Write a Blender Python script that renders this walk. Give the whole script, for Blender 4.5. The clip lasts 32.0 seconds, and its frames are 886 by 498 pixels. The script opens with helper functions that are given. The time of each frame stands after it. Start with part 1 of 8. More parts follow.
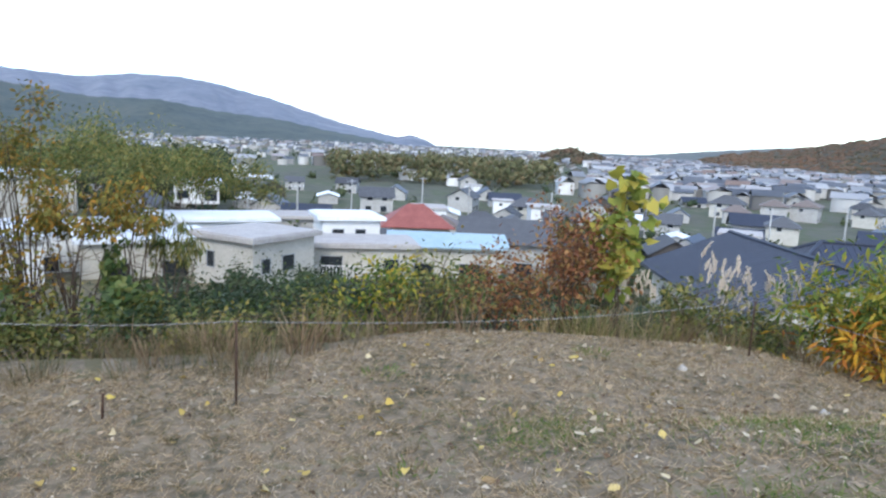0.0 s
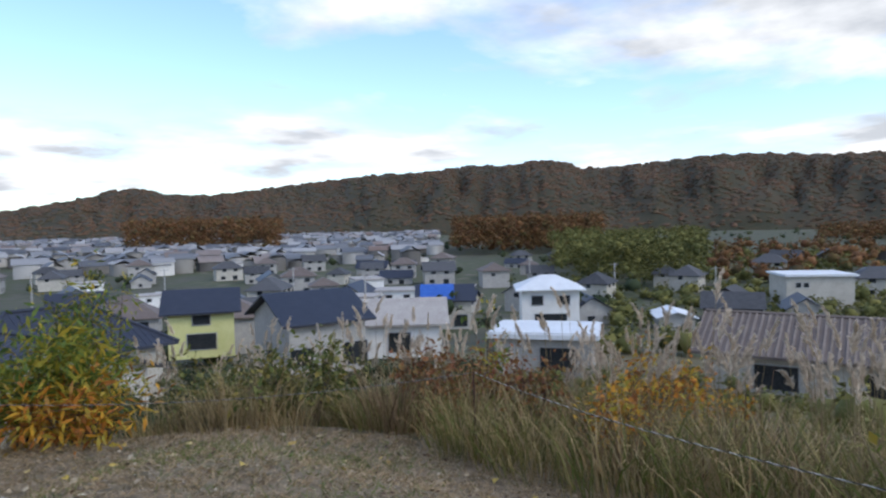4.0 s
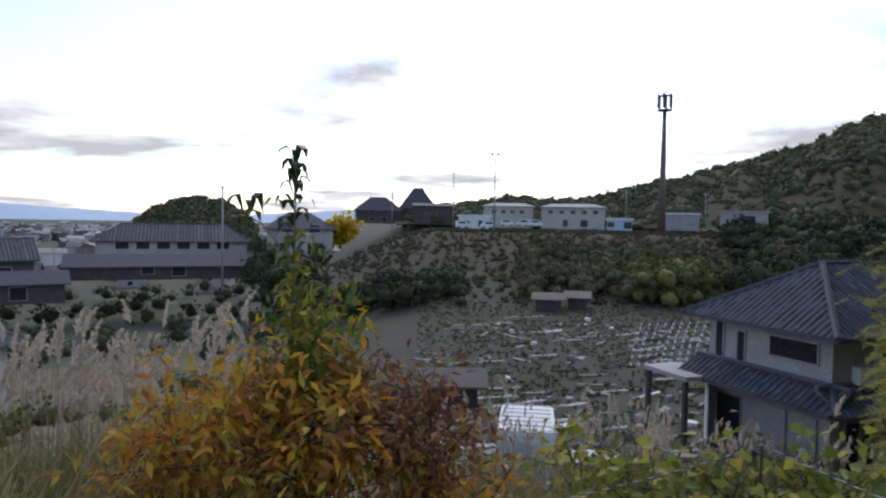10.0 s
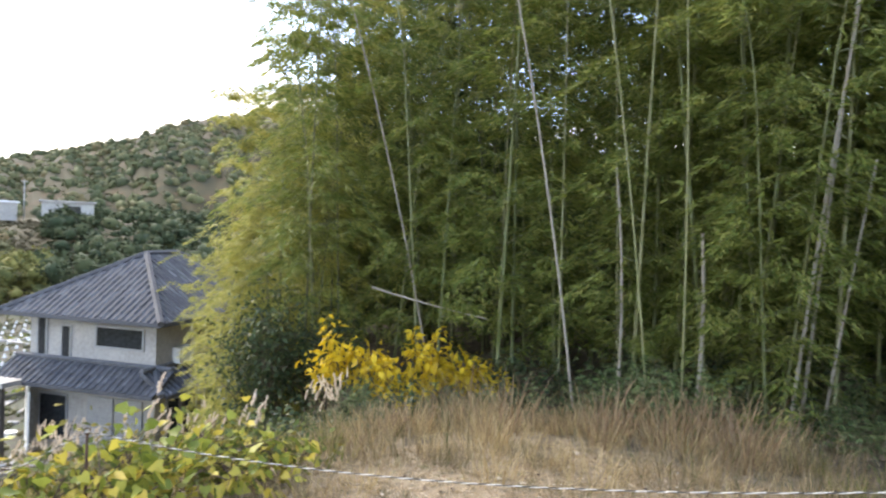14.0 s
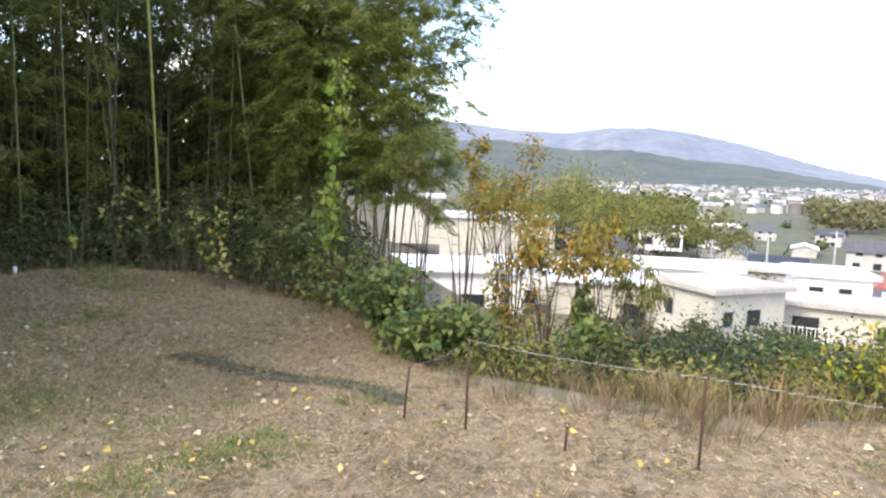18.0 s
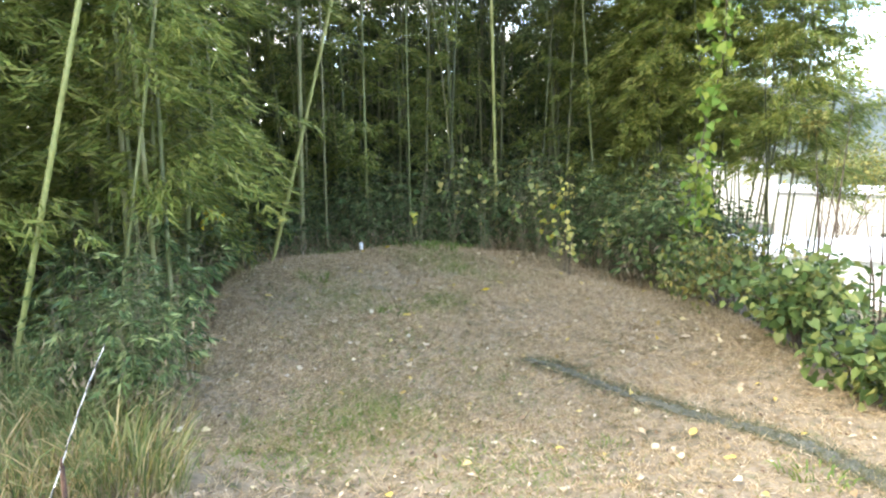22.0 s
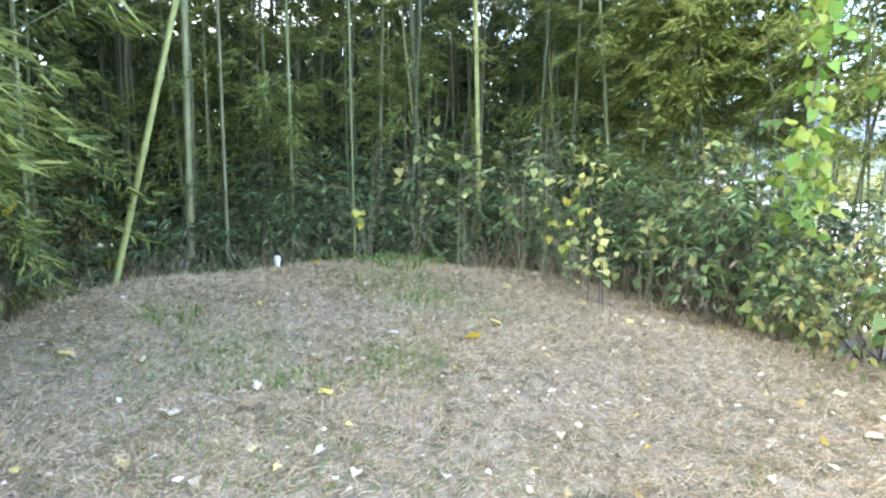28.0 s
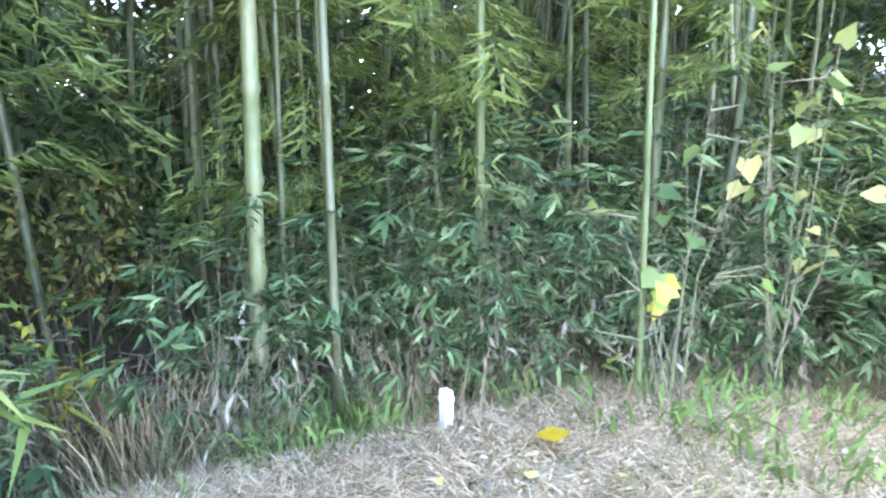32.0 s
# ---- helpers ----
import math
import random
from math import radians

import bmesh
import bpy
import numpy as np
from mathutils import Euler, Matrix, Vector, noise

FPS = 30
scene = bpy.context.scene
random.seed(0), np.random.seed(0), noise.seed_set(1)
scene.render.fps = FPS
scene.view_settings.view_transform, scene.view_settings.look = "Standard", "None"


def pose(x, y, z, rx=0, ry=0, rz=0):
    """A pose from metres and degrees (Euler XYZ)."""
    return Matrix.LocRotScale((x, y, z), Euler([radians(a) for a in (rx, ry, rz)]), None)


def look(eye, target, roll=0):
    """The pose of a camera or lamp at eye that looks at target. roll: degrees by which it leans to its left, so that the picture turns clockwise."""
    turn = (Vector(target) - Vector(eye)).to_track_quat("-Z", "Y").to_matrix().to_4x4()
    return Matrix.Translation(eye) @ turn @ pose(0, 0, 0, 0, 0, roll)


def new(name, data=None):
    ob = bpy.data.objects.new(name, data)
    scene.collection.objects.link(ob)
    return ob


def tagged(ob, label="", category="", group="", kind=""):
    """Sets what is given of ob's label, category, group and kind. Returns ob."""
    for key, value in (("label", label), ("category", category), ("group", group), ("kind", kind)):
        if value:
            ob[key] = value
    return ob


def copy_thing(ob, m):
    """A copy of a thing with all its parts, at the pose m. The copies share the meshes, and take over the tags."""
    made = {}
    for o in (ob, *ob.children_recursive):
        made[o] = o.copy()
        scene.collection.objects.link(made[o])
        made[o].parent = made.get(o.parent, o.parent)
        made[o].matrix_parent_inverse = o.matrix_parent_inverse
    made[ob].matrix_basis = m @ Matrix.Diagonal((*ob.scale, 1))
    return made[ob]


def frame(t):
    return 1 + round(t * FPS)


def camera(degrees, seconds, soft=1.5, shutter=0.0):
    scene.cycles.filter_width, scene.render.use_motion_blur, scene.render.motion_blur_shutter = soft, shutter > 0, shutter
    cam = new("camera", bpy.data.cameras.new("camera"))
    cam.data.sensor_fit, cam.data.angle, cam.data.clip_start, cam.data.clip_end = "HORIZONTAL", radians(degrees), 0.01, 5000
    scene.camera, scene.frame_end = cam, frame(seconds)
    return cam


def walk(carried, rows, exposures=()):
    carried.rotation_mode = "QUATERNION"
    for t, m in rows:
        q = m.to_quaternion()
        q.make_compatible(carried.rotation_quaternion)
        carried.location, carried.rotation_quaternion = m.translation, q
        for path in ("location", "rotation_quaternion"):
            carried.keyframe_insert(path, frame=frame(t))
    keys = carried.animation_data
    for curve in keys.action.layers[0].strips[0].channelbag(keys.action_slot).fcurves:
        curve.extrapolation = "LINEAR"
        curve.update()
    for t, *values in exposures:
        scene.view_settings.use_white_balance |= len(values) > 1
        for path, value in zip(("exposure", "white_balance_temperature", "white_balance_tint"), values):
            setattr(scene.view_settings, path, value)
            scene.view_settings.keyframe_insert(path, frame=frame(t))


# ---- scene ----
# camera path: seconds, x, y, z, heading, tilt, lean
PATH = [
    (0, -0.000, 0.001, 1.500, 0.00, -8.92, 2.89),
    (0.5, -0.042, -0.023, 1.516, -7.41, -3.64, 0.96),
    (1, 0.019, -0.068, 1.529, -12.04, -3.45, -0.34),
    (1.5, 0.147, -0.090, 1.533, -19.90, -2.95, -0.80),
    (2, 0.237, -0.087, 1.536, -28.96, -2.81, -1.09),
    (2.5, 0.334, -0.095, 1.539, -34.97, -3.02, -1.89),
    (4.5, 0.311, -0.092, 1.532, -73.17, -1.85, -0.91),
    (5, 0.304, -0.095, 1.525, -83.39, -1.59, -1.06),
    (5.5, 0.300, -0.114, 1.520, -94.14, -1.74, -1.33),
    (6, 0.308, -0.131, 1.522, -104.70, -2.32, -0.70),
    (6.5, 0.303, -0.089, 1.523, -115.24, -2.81, 0.06),
    (7, 0.296, -0.051, 1.524, -125.06, -4.29, 0.36),
    (7.5, 0.342, -0.072, 1.543, -134.24, -5.81, 0.51),
    (8, 0.348, -0.057, 1.548, -145.96, -4.42, 0.76),
    (8.5, 0.354, -0.006, 1.544, -159.43, -3.35, 1.06),
    (9, 0.329, 0.047, 1.545, -166.38, -2.77, 1.39),
    (9.5, 0.246, 0.059, 1.540, -172.95, -2.40, 1.47),
    (10, 0.143, -0.054, 1.537, -180.23, -2.23, 0.96),
    (10.5, 0.112, -0.101, 1.529, -190.13, -2.03, 1.10),
    (11, 0.121, -0.111, 1.524, -201.90, -1.91, 0.44),
    (11.5, 0.119, -0.087, 1.520, -210.63, -2.08, -0.36),
    (12, 0.098, -0.117, 1.512, -213.53, -2.06, -0.91),
    (12.5, 0.080, -0.124, 1.507, -215.59, -2.01, -1.42),
    (13, 0.083, -0.096, 1.517, -217.21, -2.05, -0.92),
    (13.5, 0.084, -0.028, 1.525, -222.80, -1.83, 1.05),
    (14, 0.179, 0.050, 1.512, -233.67, -1.29, 2.32),
    (14.5, 0.149, 0.059, 1.491, -248.34, -1.23, 1.75),
    (15, 0.075, 0.073, 1.479, -261.15, -1.65, 1.63),
    (15.5, 0.071, 0.076, 1.476, -274.05, -2.54, 2.04),
    (17.5, -0.058, 0.299, 1.445, -313.05, -4.92, 2.26),
    (18, -0.204, 0.265, 1.436, -321.62, -6.55, 1.99),
    (18.5, -0.379, 0.394, 1.451, -313.83, -7.72, 0.71),
    (19, -0.599, 0.402, 1.468, -302.88, -6.30, 1.44),
    (19.5, -0.870, 0.388, 1.452, -301.59, -6.92, 2.78),
    (20, -1.159, 0.500, 1.435, -293.28, -7.18, 2.27),
    (20.5, -1.455, 0.530, 1.403, -294.79, -8.74, 3.25),
    (21, -1.810, 0.664, 1.333, -293.25, -7.58, 1.25),
    (21.5, -2.145, 0.858, 1.267, -296.41, -8.68, 0.61),
    (22, -2.466, 1.058, 1.199, -295.68, -8.95, -0.23),
    (22.5, -2.755, 1.262, 1.126, -300.47, -12.72, 0.70),
    (23, -2.970, 1.577, 1.064, -295.12, -12.49, -0.00),
    (23.5, -3.200, 1.865, 0.992, -297.90, -12.95, 1.26),
    (24, -3.419, 2.170, 0.909, -295.63, -11.66, 1.77),
    (24.5, -3.651, 2.397, 0.810, -298.37, -13.66, 2.55),
    (25, -3.908, 2.555, 0.729, -293.41, -14.07, 1.37),
    (25.5, -4.174, 2.651, 0.700, -294.32, -6.66, 0.82),
    (27.5, -5.475, 2.707, 0.689, -295.72, -8.18, -0.10),
    (28, -5.918, 2.803, 0.572, -298.61, -7.40, 0.21),
    (28.5, -6.420, 3.016, 0.422, -299.61, -3.87, -0.23),
    (29, -7.028, 3.210, 0.301, -301.46, -5.96, -1.10),
    (29.5, -7.625, 3.477, 0.216, -301.45, -4.37, -1.91),
    (30, -8.254, 3.756, 0.194, -301.77, -5.77, -1.61),
    (30.5, -8.928, 3.969, 0.210, -299.69, -3.77, -1.60),
    (31, -9.515, 4.226, 0.285, -297.23, -4.70, -0.89),
    (31.5, -10.118, 4.229, 0.439, -288.89, -6.05, -0.14),
    (32, -10.712, 4.039, 0.625, -284.53, -9.85, -0.25),
]


def carried_pose(x, y, z, yaw, tilt, lean):
    a, b = radians(yaw), radians(tilt)
    aim = (x - math.sin(a) * math.cos(b), y + math.cos(a) * math.cos(b), z + math.sin(b))
    return look((x, y, z), aim, lean)


cam = camera(67.0, 32.0, soft=2.2, shutter=0.12)
walk(cam, [(r[0], carried_pose(*r[1:])) for r in PATH],
     [(0, 1.2, 6400, 6), (0.35, 0.05, 6400, 6), (2.5, -0.05, 6600, 8), (4.5, 0.4, 6600, 9), (7, 0.4, 6600, 10), (9, 0.1, 6650, 10), (11, 0.1, 6850, 13), (12, 0.85, 7000, 14), (13.0, 1.3, 7300, 13), (14.1, 2.35, 8200, 10), (15.0, 3.45, 9800, 5),
      (15.5, 3.4, 9800, 5), (17.5, 2.2, 8000, 9), (18.3, 2.05, 7900, 11), (19.5, 2.65, 7900, 7), (21, 3.1, 7900, 6), (23, 2.98, 7700, 6), (25.5, 3.05, 7500, 6), (28, 3.7, 6650, 7), (30, 3.95, 6450, 8), (31, 4.3, 6450, 10), (32, 4.85, 6350, 13)])

# ---- sky and sun ----
SUN_AZ, SUN_EL = 186.0, 40.0
world = bpy.data.worlds.new("sky")
scene.world = world
world.use_nodes = True
wn, wl = world.node_tree.nodes, world.node_tree.links
wn.clear()
w_out = wn.new("ShaderNodeOutputWorld")
w_bg = wn.new("ShaderNodeBackground")
w_sky = wn.new("ShaderNodeTexSky")
w_sky.sky_type = "NISHITA"
w_sky.sun_disc = False
w_sky.sun_elevation, w_sky.sun_rotation = radians(SUN_EL), radians(SUN_AZ)
w_co = wn.new("ShaderNodeTexCoord")
w_sep = wn.new("ShaderNodeSeparateXYZ")
wl.new(w_co.outputs["Generated"], w_sep.inputs[0])


def w_math(op, a, b=None, clamp=False):
    n = wn.new("ShaderNodeMath")
    n.operation, n.use_clamp = op, clamp
    for i, v in enumerate((a, b)):
        if v is None:
            continue
        if isinstance(v, (int, float)):
            n.inputs[i].default_value = v
        else:
            wl.new(v, n.inputs[i])
    return n.outputs[0]


up = w_math("ADD", w_math("MAXIMUM", w_sep.outputs[2], 0.0), 0.12)
w_flat = wn.new("ShaderNodeCombineXYZ")
wl.new(w_math("DIVIDE", w_sep.outputs[0], up), w_flat.inputs[0])
wl.new(w_math("DIVIDE", w_sep.outputs[1], up), w_flat.inputs[1])
w_n1 = wn.new("ShaderNodeTexNoise")
w_n1.inputs["Scale"].default_value, w_n1.inputs["Detail"].default_value, w_n1.inputs["Roughness"].default_value = 0.62, 9, 0.55
w_n1.inputs["Distortion"].default_value = 0.25
w_n2 = wn.new("ShaderNodeTexNoise")
w_n2.inputs["Scale"].default_value, w_n2.inputs["Detail"].default_value = 1.5, 8
wl.new(w_flat.outputs[0], w_n1.inputs["Vector"])
wl.new(w_flat.outputs[0], w_n2.inputs["Vector"])
w_cover = wn.new("ShaderNodeMapRange")
w_cover.inputs["From Min"].default_value, w_cover.inputs["From Max"].default_value = 0.455, 0.59
wl.new(w_n1.outputs[0], w_cover.inputs[0])
w_shade = wn.new("ShaderNodeValToRGB")
w_shade.color_ramp.elements[0].position, w_shade.color_ramp.elements[0].color = 0.35, (9.8, 10.0, 10.5, 1)
w_shade.color_ramp.elements[1].position, w_shade.color_ramp.elements[1].color = 0.59, (4.8, 5.1, 5.7, 1)
wl.new(w_n2.outputs[0], w_shade.inputs[0])
w_mix = wn.new("ShaderNodeMix")
w_mix.data_type = "RGBA"
wl.new(w_cover.outputs[0], w_mix.inputs[0])
w_blue = wn.new("ShaderNodeMix")
w_blue.data_type, w_blue.blend_type = "RGBA", "MULTIPLY"
w_blue.inputs[0].default_value = 1.0
w_blue.inputs[7].default_value = (1.65, 1.86, 2.25, 1)
wl.new(w_sky.outputs[0], w_blue.inputs[6])
wl.new(w_blue.outputs[2], w_mix.inputs[6])
wl.new(w_shade.outputs[0], w_mix.inputs[7])
wl.new(w_mix.outputs[2], w_bg.inputs[0])
w_bg.inputs[1].default_value = 0.11
wl.new(w_bg.outputs[0], w_out.inputs[0])

sun = new("sun", bpy.data.lights.new("sun", "SUN"))
sun.data.energy, sun.data.angle, sun.data.color = 0.85, radians(14), (1.0, 0.95, 0.88)
s_az, s_el = radians(SUN_AZ), radians(SUN_EL)
sun.matrix_world = look((40 * math.sin(s_az) * math.cos(s_el), 40 * math.cos(s_az) * math.cos(s_el), 40 * math.sin(s_el)), (0, 0, 0))

# ---- materials ----
def surface(name, colours, scale=3.0, rough=0.85, bump=0.3, bump_scale=None, metal=0.0, island=0.0, through_light=0.0, coords="Object", fine=0.5, spec=None):
    """A painted, mineral or plant surface: colours mixed by two scales of noise, and by island or object when asked."""
    m = bpy.data.materials.new(name)
    m.use_nodes = True
    n, l = m.node_tree.nodes, m.node_tree.links
    p = n["Principled BSDF"]
    p.inputs["Roughness"].default_value, p.inputs["Metallic"].default_value = rough, metal
    p.inputs["Specular IOR Level"].default_value = spec if spec is not None else (0.22 if through_light else 0.4)
    co = n.new("ShaderNodeTexCoord")
    a = n.new("ShaderNodeTexNoise")
    a.inputs["Scale"].default_value, a.inputs["Detail"].default_value, a.inputs["Roughness"].default_value = scale, 5, 0.62
    b = n.new("ShaderNodeTexNoise")
    b.inputs["Scale"].default_value, b.inputs["Detail"].default_value = scale * 9, 3
    if coords == "World":
        g = n.new("ShaderNodeNewGeometry")
        src = g.outputs["Position"]
    else:
        src = co.outputs[coords]
    l.new(src, a.inputs["Vector"])
    l.new(src, b.inputs["Vector"])
    mix = n.new("ShaderNodeMath")
    mix.operation = "MULTIPLY_ADD"
    mix.inputs[1].default_value = fine
    l.new(b.outputs[0], mix.inputs[0])
    half = n.new("ShaderNodeMath")
    half.operation = "MULTIPLY"
    half.inputs[1].default_value = 1 - fine
    l.new(a.outputs[0], half.inputs[0])
    l.new(half.outputs[0], mix.inputs[2])
    value = mix.outputs[0]
    spread = n.new("ShaderNodeMapRange")
    spread.inputs["From Min"].default_value, spread.inputs["From Max"].default_value = 0.33, 0.67
    l.new(value, spread.inputs[0])
    value = spread.outputs[0]
    if island:
        geo, obj = n.new("ShaderNodeNewGeometry"), n.new("ShaderNodeObjectInfo")
        add = n.new("ShaderNodeMath")
        add.operation = "ADD"
        l.new(geo.outputs["Random Per Island"], add.inputs[0])
        l.new(obj.outputs["Random"], add.inputs[1])
        fr = n.new("ShaderNodeMath")
        fr.operation = "FRACT"
        l.new(add.outputs[0], fr.inputs[0])
        im = n.new("ShaderNodeMix")
        im.inputs[0].default_value = island
        l.new(value, im.inputs[2])
        l.new(fr.outputs[0], im.inputs[3])
        value = im.outputs[0]
    ramp = n.new("ShaderNodeValToRGB")
    e = ramp.color_ramp.elements
    while len(e) < len(colours):
        e.new(0.5)
    for i, c in enumerate(colours):
        e[i].position = 0.08 + 0.84 * i / max(1, len(colours) - 1)
        e[i].color = (*c, 1)
    l.new(value, ramp.inputs[0])
    l.new(ramp.outputs[0], p.inputs["Base Color"])
    if bump:
        bn = n.new("ShaderNodeTexNoise")
        bn.inputs["Scale"].default_value, bn.inputs["Detail"].default_value = bump_scale or scale * 6, 4
        l.new(src, bn.inputs["Vector"])
        bu = n.new("ShaderNodeBump")
        bu.inputs["Strength"].default_value, bu.inputs["Distance"].default_value = bump, 0.02
        l.new(bn.outputs[0], bu.inputs["Height"])
        l.new(bu.outputs[0], p.inputs["Normal"])
    if through_light:
        t = n.new("ShaderNodeBsdfTranslucent")
        l.new(ramp.outputs[0], t.inputs[0])
        ms = n.new("ShaderNodeMixShader")
        ms.inputs[0].default_value = through_light
        l.new(p.outputs[0], ms.inputs[1])
        l.new(t.outputs[0], ms.inputs[2])
        l.new(ms.outputs[0], n["Material Output"].inputs[0])
    return m


M_LAWN = surface("dry_lawn_soil", [(0.075, 0.07, 0.035), (0.16, 0.125, 0.08), (0.25, 0.195, 0.13), (0.14, 0.13, 0.065)], 0.9, 0.95, 0.8, 40, coords="World", fine=0.55)
M_SLOPE = surface("rough_slope", [(0.07, 0.06, 0.03), (0.13, 0.11, 0.055), (0.19, 0.15, 0.08)], 0.5, 0.95, 0.8, 12, coords="World")
M_FLOOR = surface("leaf_litter", [(0.035, 0.028, 0.018), (0.09, 0.07, 0.045), (0.16, 0.12, 0.08)], 1.4, 0.95, 0.8, 30, coords="World")
M_VALLEY = surface("valley_floor", [(0.04, 0.05, 0.025), (0.09, 0.085, 0.06), (0.06, 0.075, 0.03), (0.15, 0.13, 0.10)], 0.022, 0.95, 0.3, 2, coords="World", fine=0.45)
M_FIELD = surface("vegetable_field", [(0.03, 0.03, 0.02), (0.062, 0.055, 0.038), (0.05, 0.068, 0.028)], 0.35, 0.95, 0.6, 6, coords="World")
M_BANK = surface("grass_bank", [(0.032, 0.034, 0.015), (0.07, 0.054, 0.028), (0.048, 0.048, 0.02), (0.09, 0.068, 0.036)], 0.12, 0.95, 0.5, 5, coords="World")
M_WOODS = surface("wooded_slope", [(0.022, 0.025, 0.010), (0.042, 0.036, 0.015), (0.068, 0.040, 0.017)], 0.02, 0.95, 0.6, 0.3, coords="World")
M_BLADE = surface("dry_grass", [(0.09, 0.11, 0.035), (0.17, 0.125, 0.065), (0.36, 0.26, 0.15), (0.58, 0.45, 0.29), (0.26, 0.165, 0.10)], 1.1, 0.8, 0, island=0.6, through_light=0.25, coords="World")
M_GREEN_BLADE = surface("green_grass", [(0.07, 0.12, 0.025), (0.13, 0.19, 0.045), (0.22, 0.23, 0.07)], 2.0, 0.7, 0, island=0.6, through_light=0.3)
M_TALL = surface("tall_dry_grass", [(0.095, 0.13, 0.032), (0.165, 0.18, 0.05), (0.26, 0.218, 0.083), (0.45, 0.35, 0.19), (0.31, 0.2, 0.095)], 1.5, 0.8, 0, island=0.75, through_light=0.3)
M_PLUME = surface("grass_plume", [(0.52, 0.43, 0.33), (0.76, 0.67, 0.55), (0.64, 0.53, 0.41)], 3, 0.8, 0, island=0.8, through_light=0.35)
M_STEM = surface("dry_stem", [(0.16, 0.12, 0.06), (0.32, 0.25, 0.14)], 4, 0.8, 0, island=0.5)
M_TWIG = surface("brown_twig", [(0.05, 0.035, 0.025), (0.12, 0.085, 0.06)], 6, 0.9, 0.2)
M_CULM = surface("green_bamboo_culm", [(0.075, 0.095, 0.035), (0.14, 0.155, 0.06), (0.24, 0.22, 0.11)], 1.3, 0.45, 0.1, island=0.5)
# darker copy of the green culm, with the grove's shade put into its colour
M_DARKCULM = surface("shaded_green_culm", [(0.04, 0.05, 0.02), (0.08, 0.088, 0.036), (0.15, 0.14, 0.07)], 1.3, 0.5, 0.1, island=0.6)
M_OLDCULM = surface("weathered_bamboo_culm", [(0.18, 0.15, 0.11), (0.31, 0.275, 0.225), (0.25, 0.205, 0.15)], 2, 0.7, 0.2, island=0.4)
M_BLEAF = surface("bamboo_leaf", [(0.07, 0.105, 0.026), (0.125, 0.165, 0.038), (0.20, 0.235, 0.055), (0.32, 0.31, 0.10)], 0.5, 0.5, 0, island=0.75, through_light=0.42, coords="World")
# darker copy of the bamboo leaf, shade of the grove painted in
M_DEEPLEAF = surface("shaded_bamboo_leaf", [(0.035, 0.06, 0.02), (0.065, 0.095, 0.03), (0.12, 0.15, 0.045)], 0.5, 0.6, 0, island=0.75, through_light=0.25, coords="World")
# lighter, yellower copy of the bamboo leaf: sunlight painted into the colour
M_SUNLITLEAF = surface("sunlit_bamboo_leaf", [(0.17, 0.19, 0.04), (0.28, 0.285, 0.06), (0.42, 0.39, 0.10), (0.52, 0.46, 0.15)], 0.5, 0.5, 0, island=0.75, through_light=0.4, coords="World")
M_SASA = surface("dwarf_bamboo_leaf", [(0.025, 0.046, 0.018), (0.06, 0.105, 0.036), (0.115, 0.175, 0.062), (0.24, 0.28, 0.12)], 0.8, 0.5, 0, island=0.85, through_light=0.25, spec=0.25)
M_DARKLEAF = surface("dark_evergreen_leaf", [(0.018, 0.035, 0.015), (0.04, 0.065, 0.025), (0.075, 0.10, 0.04)], 1, 0.5, 0, island=0.8, through_light=0.15)
M_KUDZU = surface("vine_leaf", [(0.12, 0.16, 0.03), (0.23, 0.26, 0.05), (0.42, 0.38, 0.07), (0.52, 0.40, 0.08)], 1, 0.5, 0, island=0.85, through_light=0.35)
M_IVY = surface("green_vine_leaf", [(0.035, 0.065, 0.02), (0.075, 0.12, 0.034), (0.13, 0.17, 0.05), (0.22, 0.22, 0.07)], 1, 0.5, 0, island=0.85, through_light=0.3)
M_STRAW = surface("golden_straw", [(0.24, 0.17, 0.08), (0.38, 0.29, 0.145), (0.52, 0.41, 0.23), (0.32, 0.20, 0.095)], 1.5, 0.8, 0, island=0.8, through_light=0.3)
M_PALESTRAW = surface("pale_straw", [(0.26, 0.195, 0.125), (0.40, 0.32, 0.22), (0.55, 0.46, 0.34)], 2, 0.8, 0, island=0.9, through_light=0.2, coords="World")
M_DRYWEED = surface("dry_brown_weed", [(0.12, 0.075, 0.045), (0.22, 0.14, 0.085), (0.34, 0.24, 0.145), (0.20, 0.17, 0.075)], 1.5, 0.85, 0, island=0.8, through_light=0.25)
M_PALEYELLOW = surface("pale_yellow_leaf", [(0.30, 0.29, 0.07), (0.46, 0.41, 0.12), (0.55, 0.48, 0.19)], 1, 0.55, 0, island=0.85, through_light=0.4)
M_YELLOWCULM = surface("yellow_green_culm", [(0.13, 0.15, 0.045), (0.22, 0.23, 0.075), (0.32, 0.30, 0.12)], 2.0, 0.45, 0.1, island=0.3)
M_YELLOW = surface("yellow_leaf", [(0.38, 0.26, 0.02), (0.60, 0.42, 0.025), (0.70, 0.52, 0.05)], 1, 0.55, 0, island=0.8, through_light=0.4)
M_RED = surface("red_brown_leaf", [(0.13, 0.055, 0.03), (0.25, 0.095, 0.045), (0.36, 0.18, 0.07), (0.20, 0.15, 0.045)], 1, 0.7, 0, island=0.85, through_light=0.25)
M_ORANGE = surface("orange_autumn_leaf", [(0.24, 0.09, 0.03), (0.54, 0.20, 0.032), (0.68, 0.37, 0.04), (0.42, 0.36, 0.05), (0.36, 0.14, 0.05)], 1.2, 0.6, 0, island=0.75, through_light=0.35)
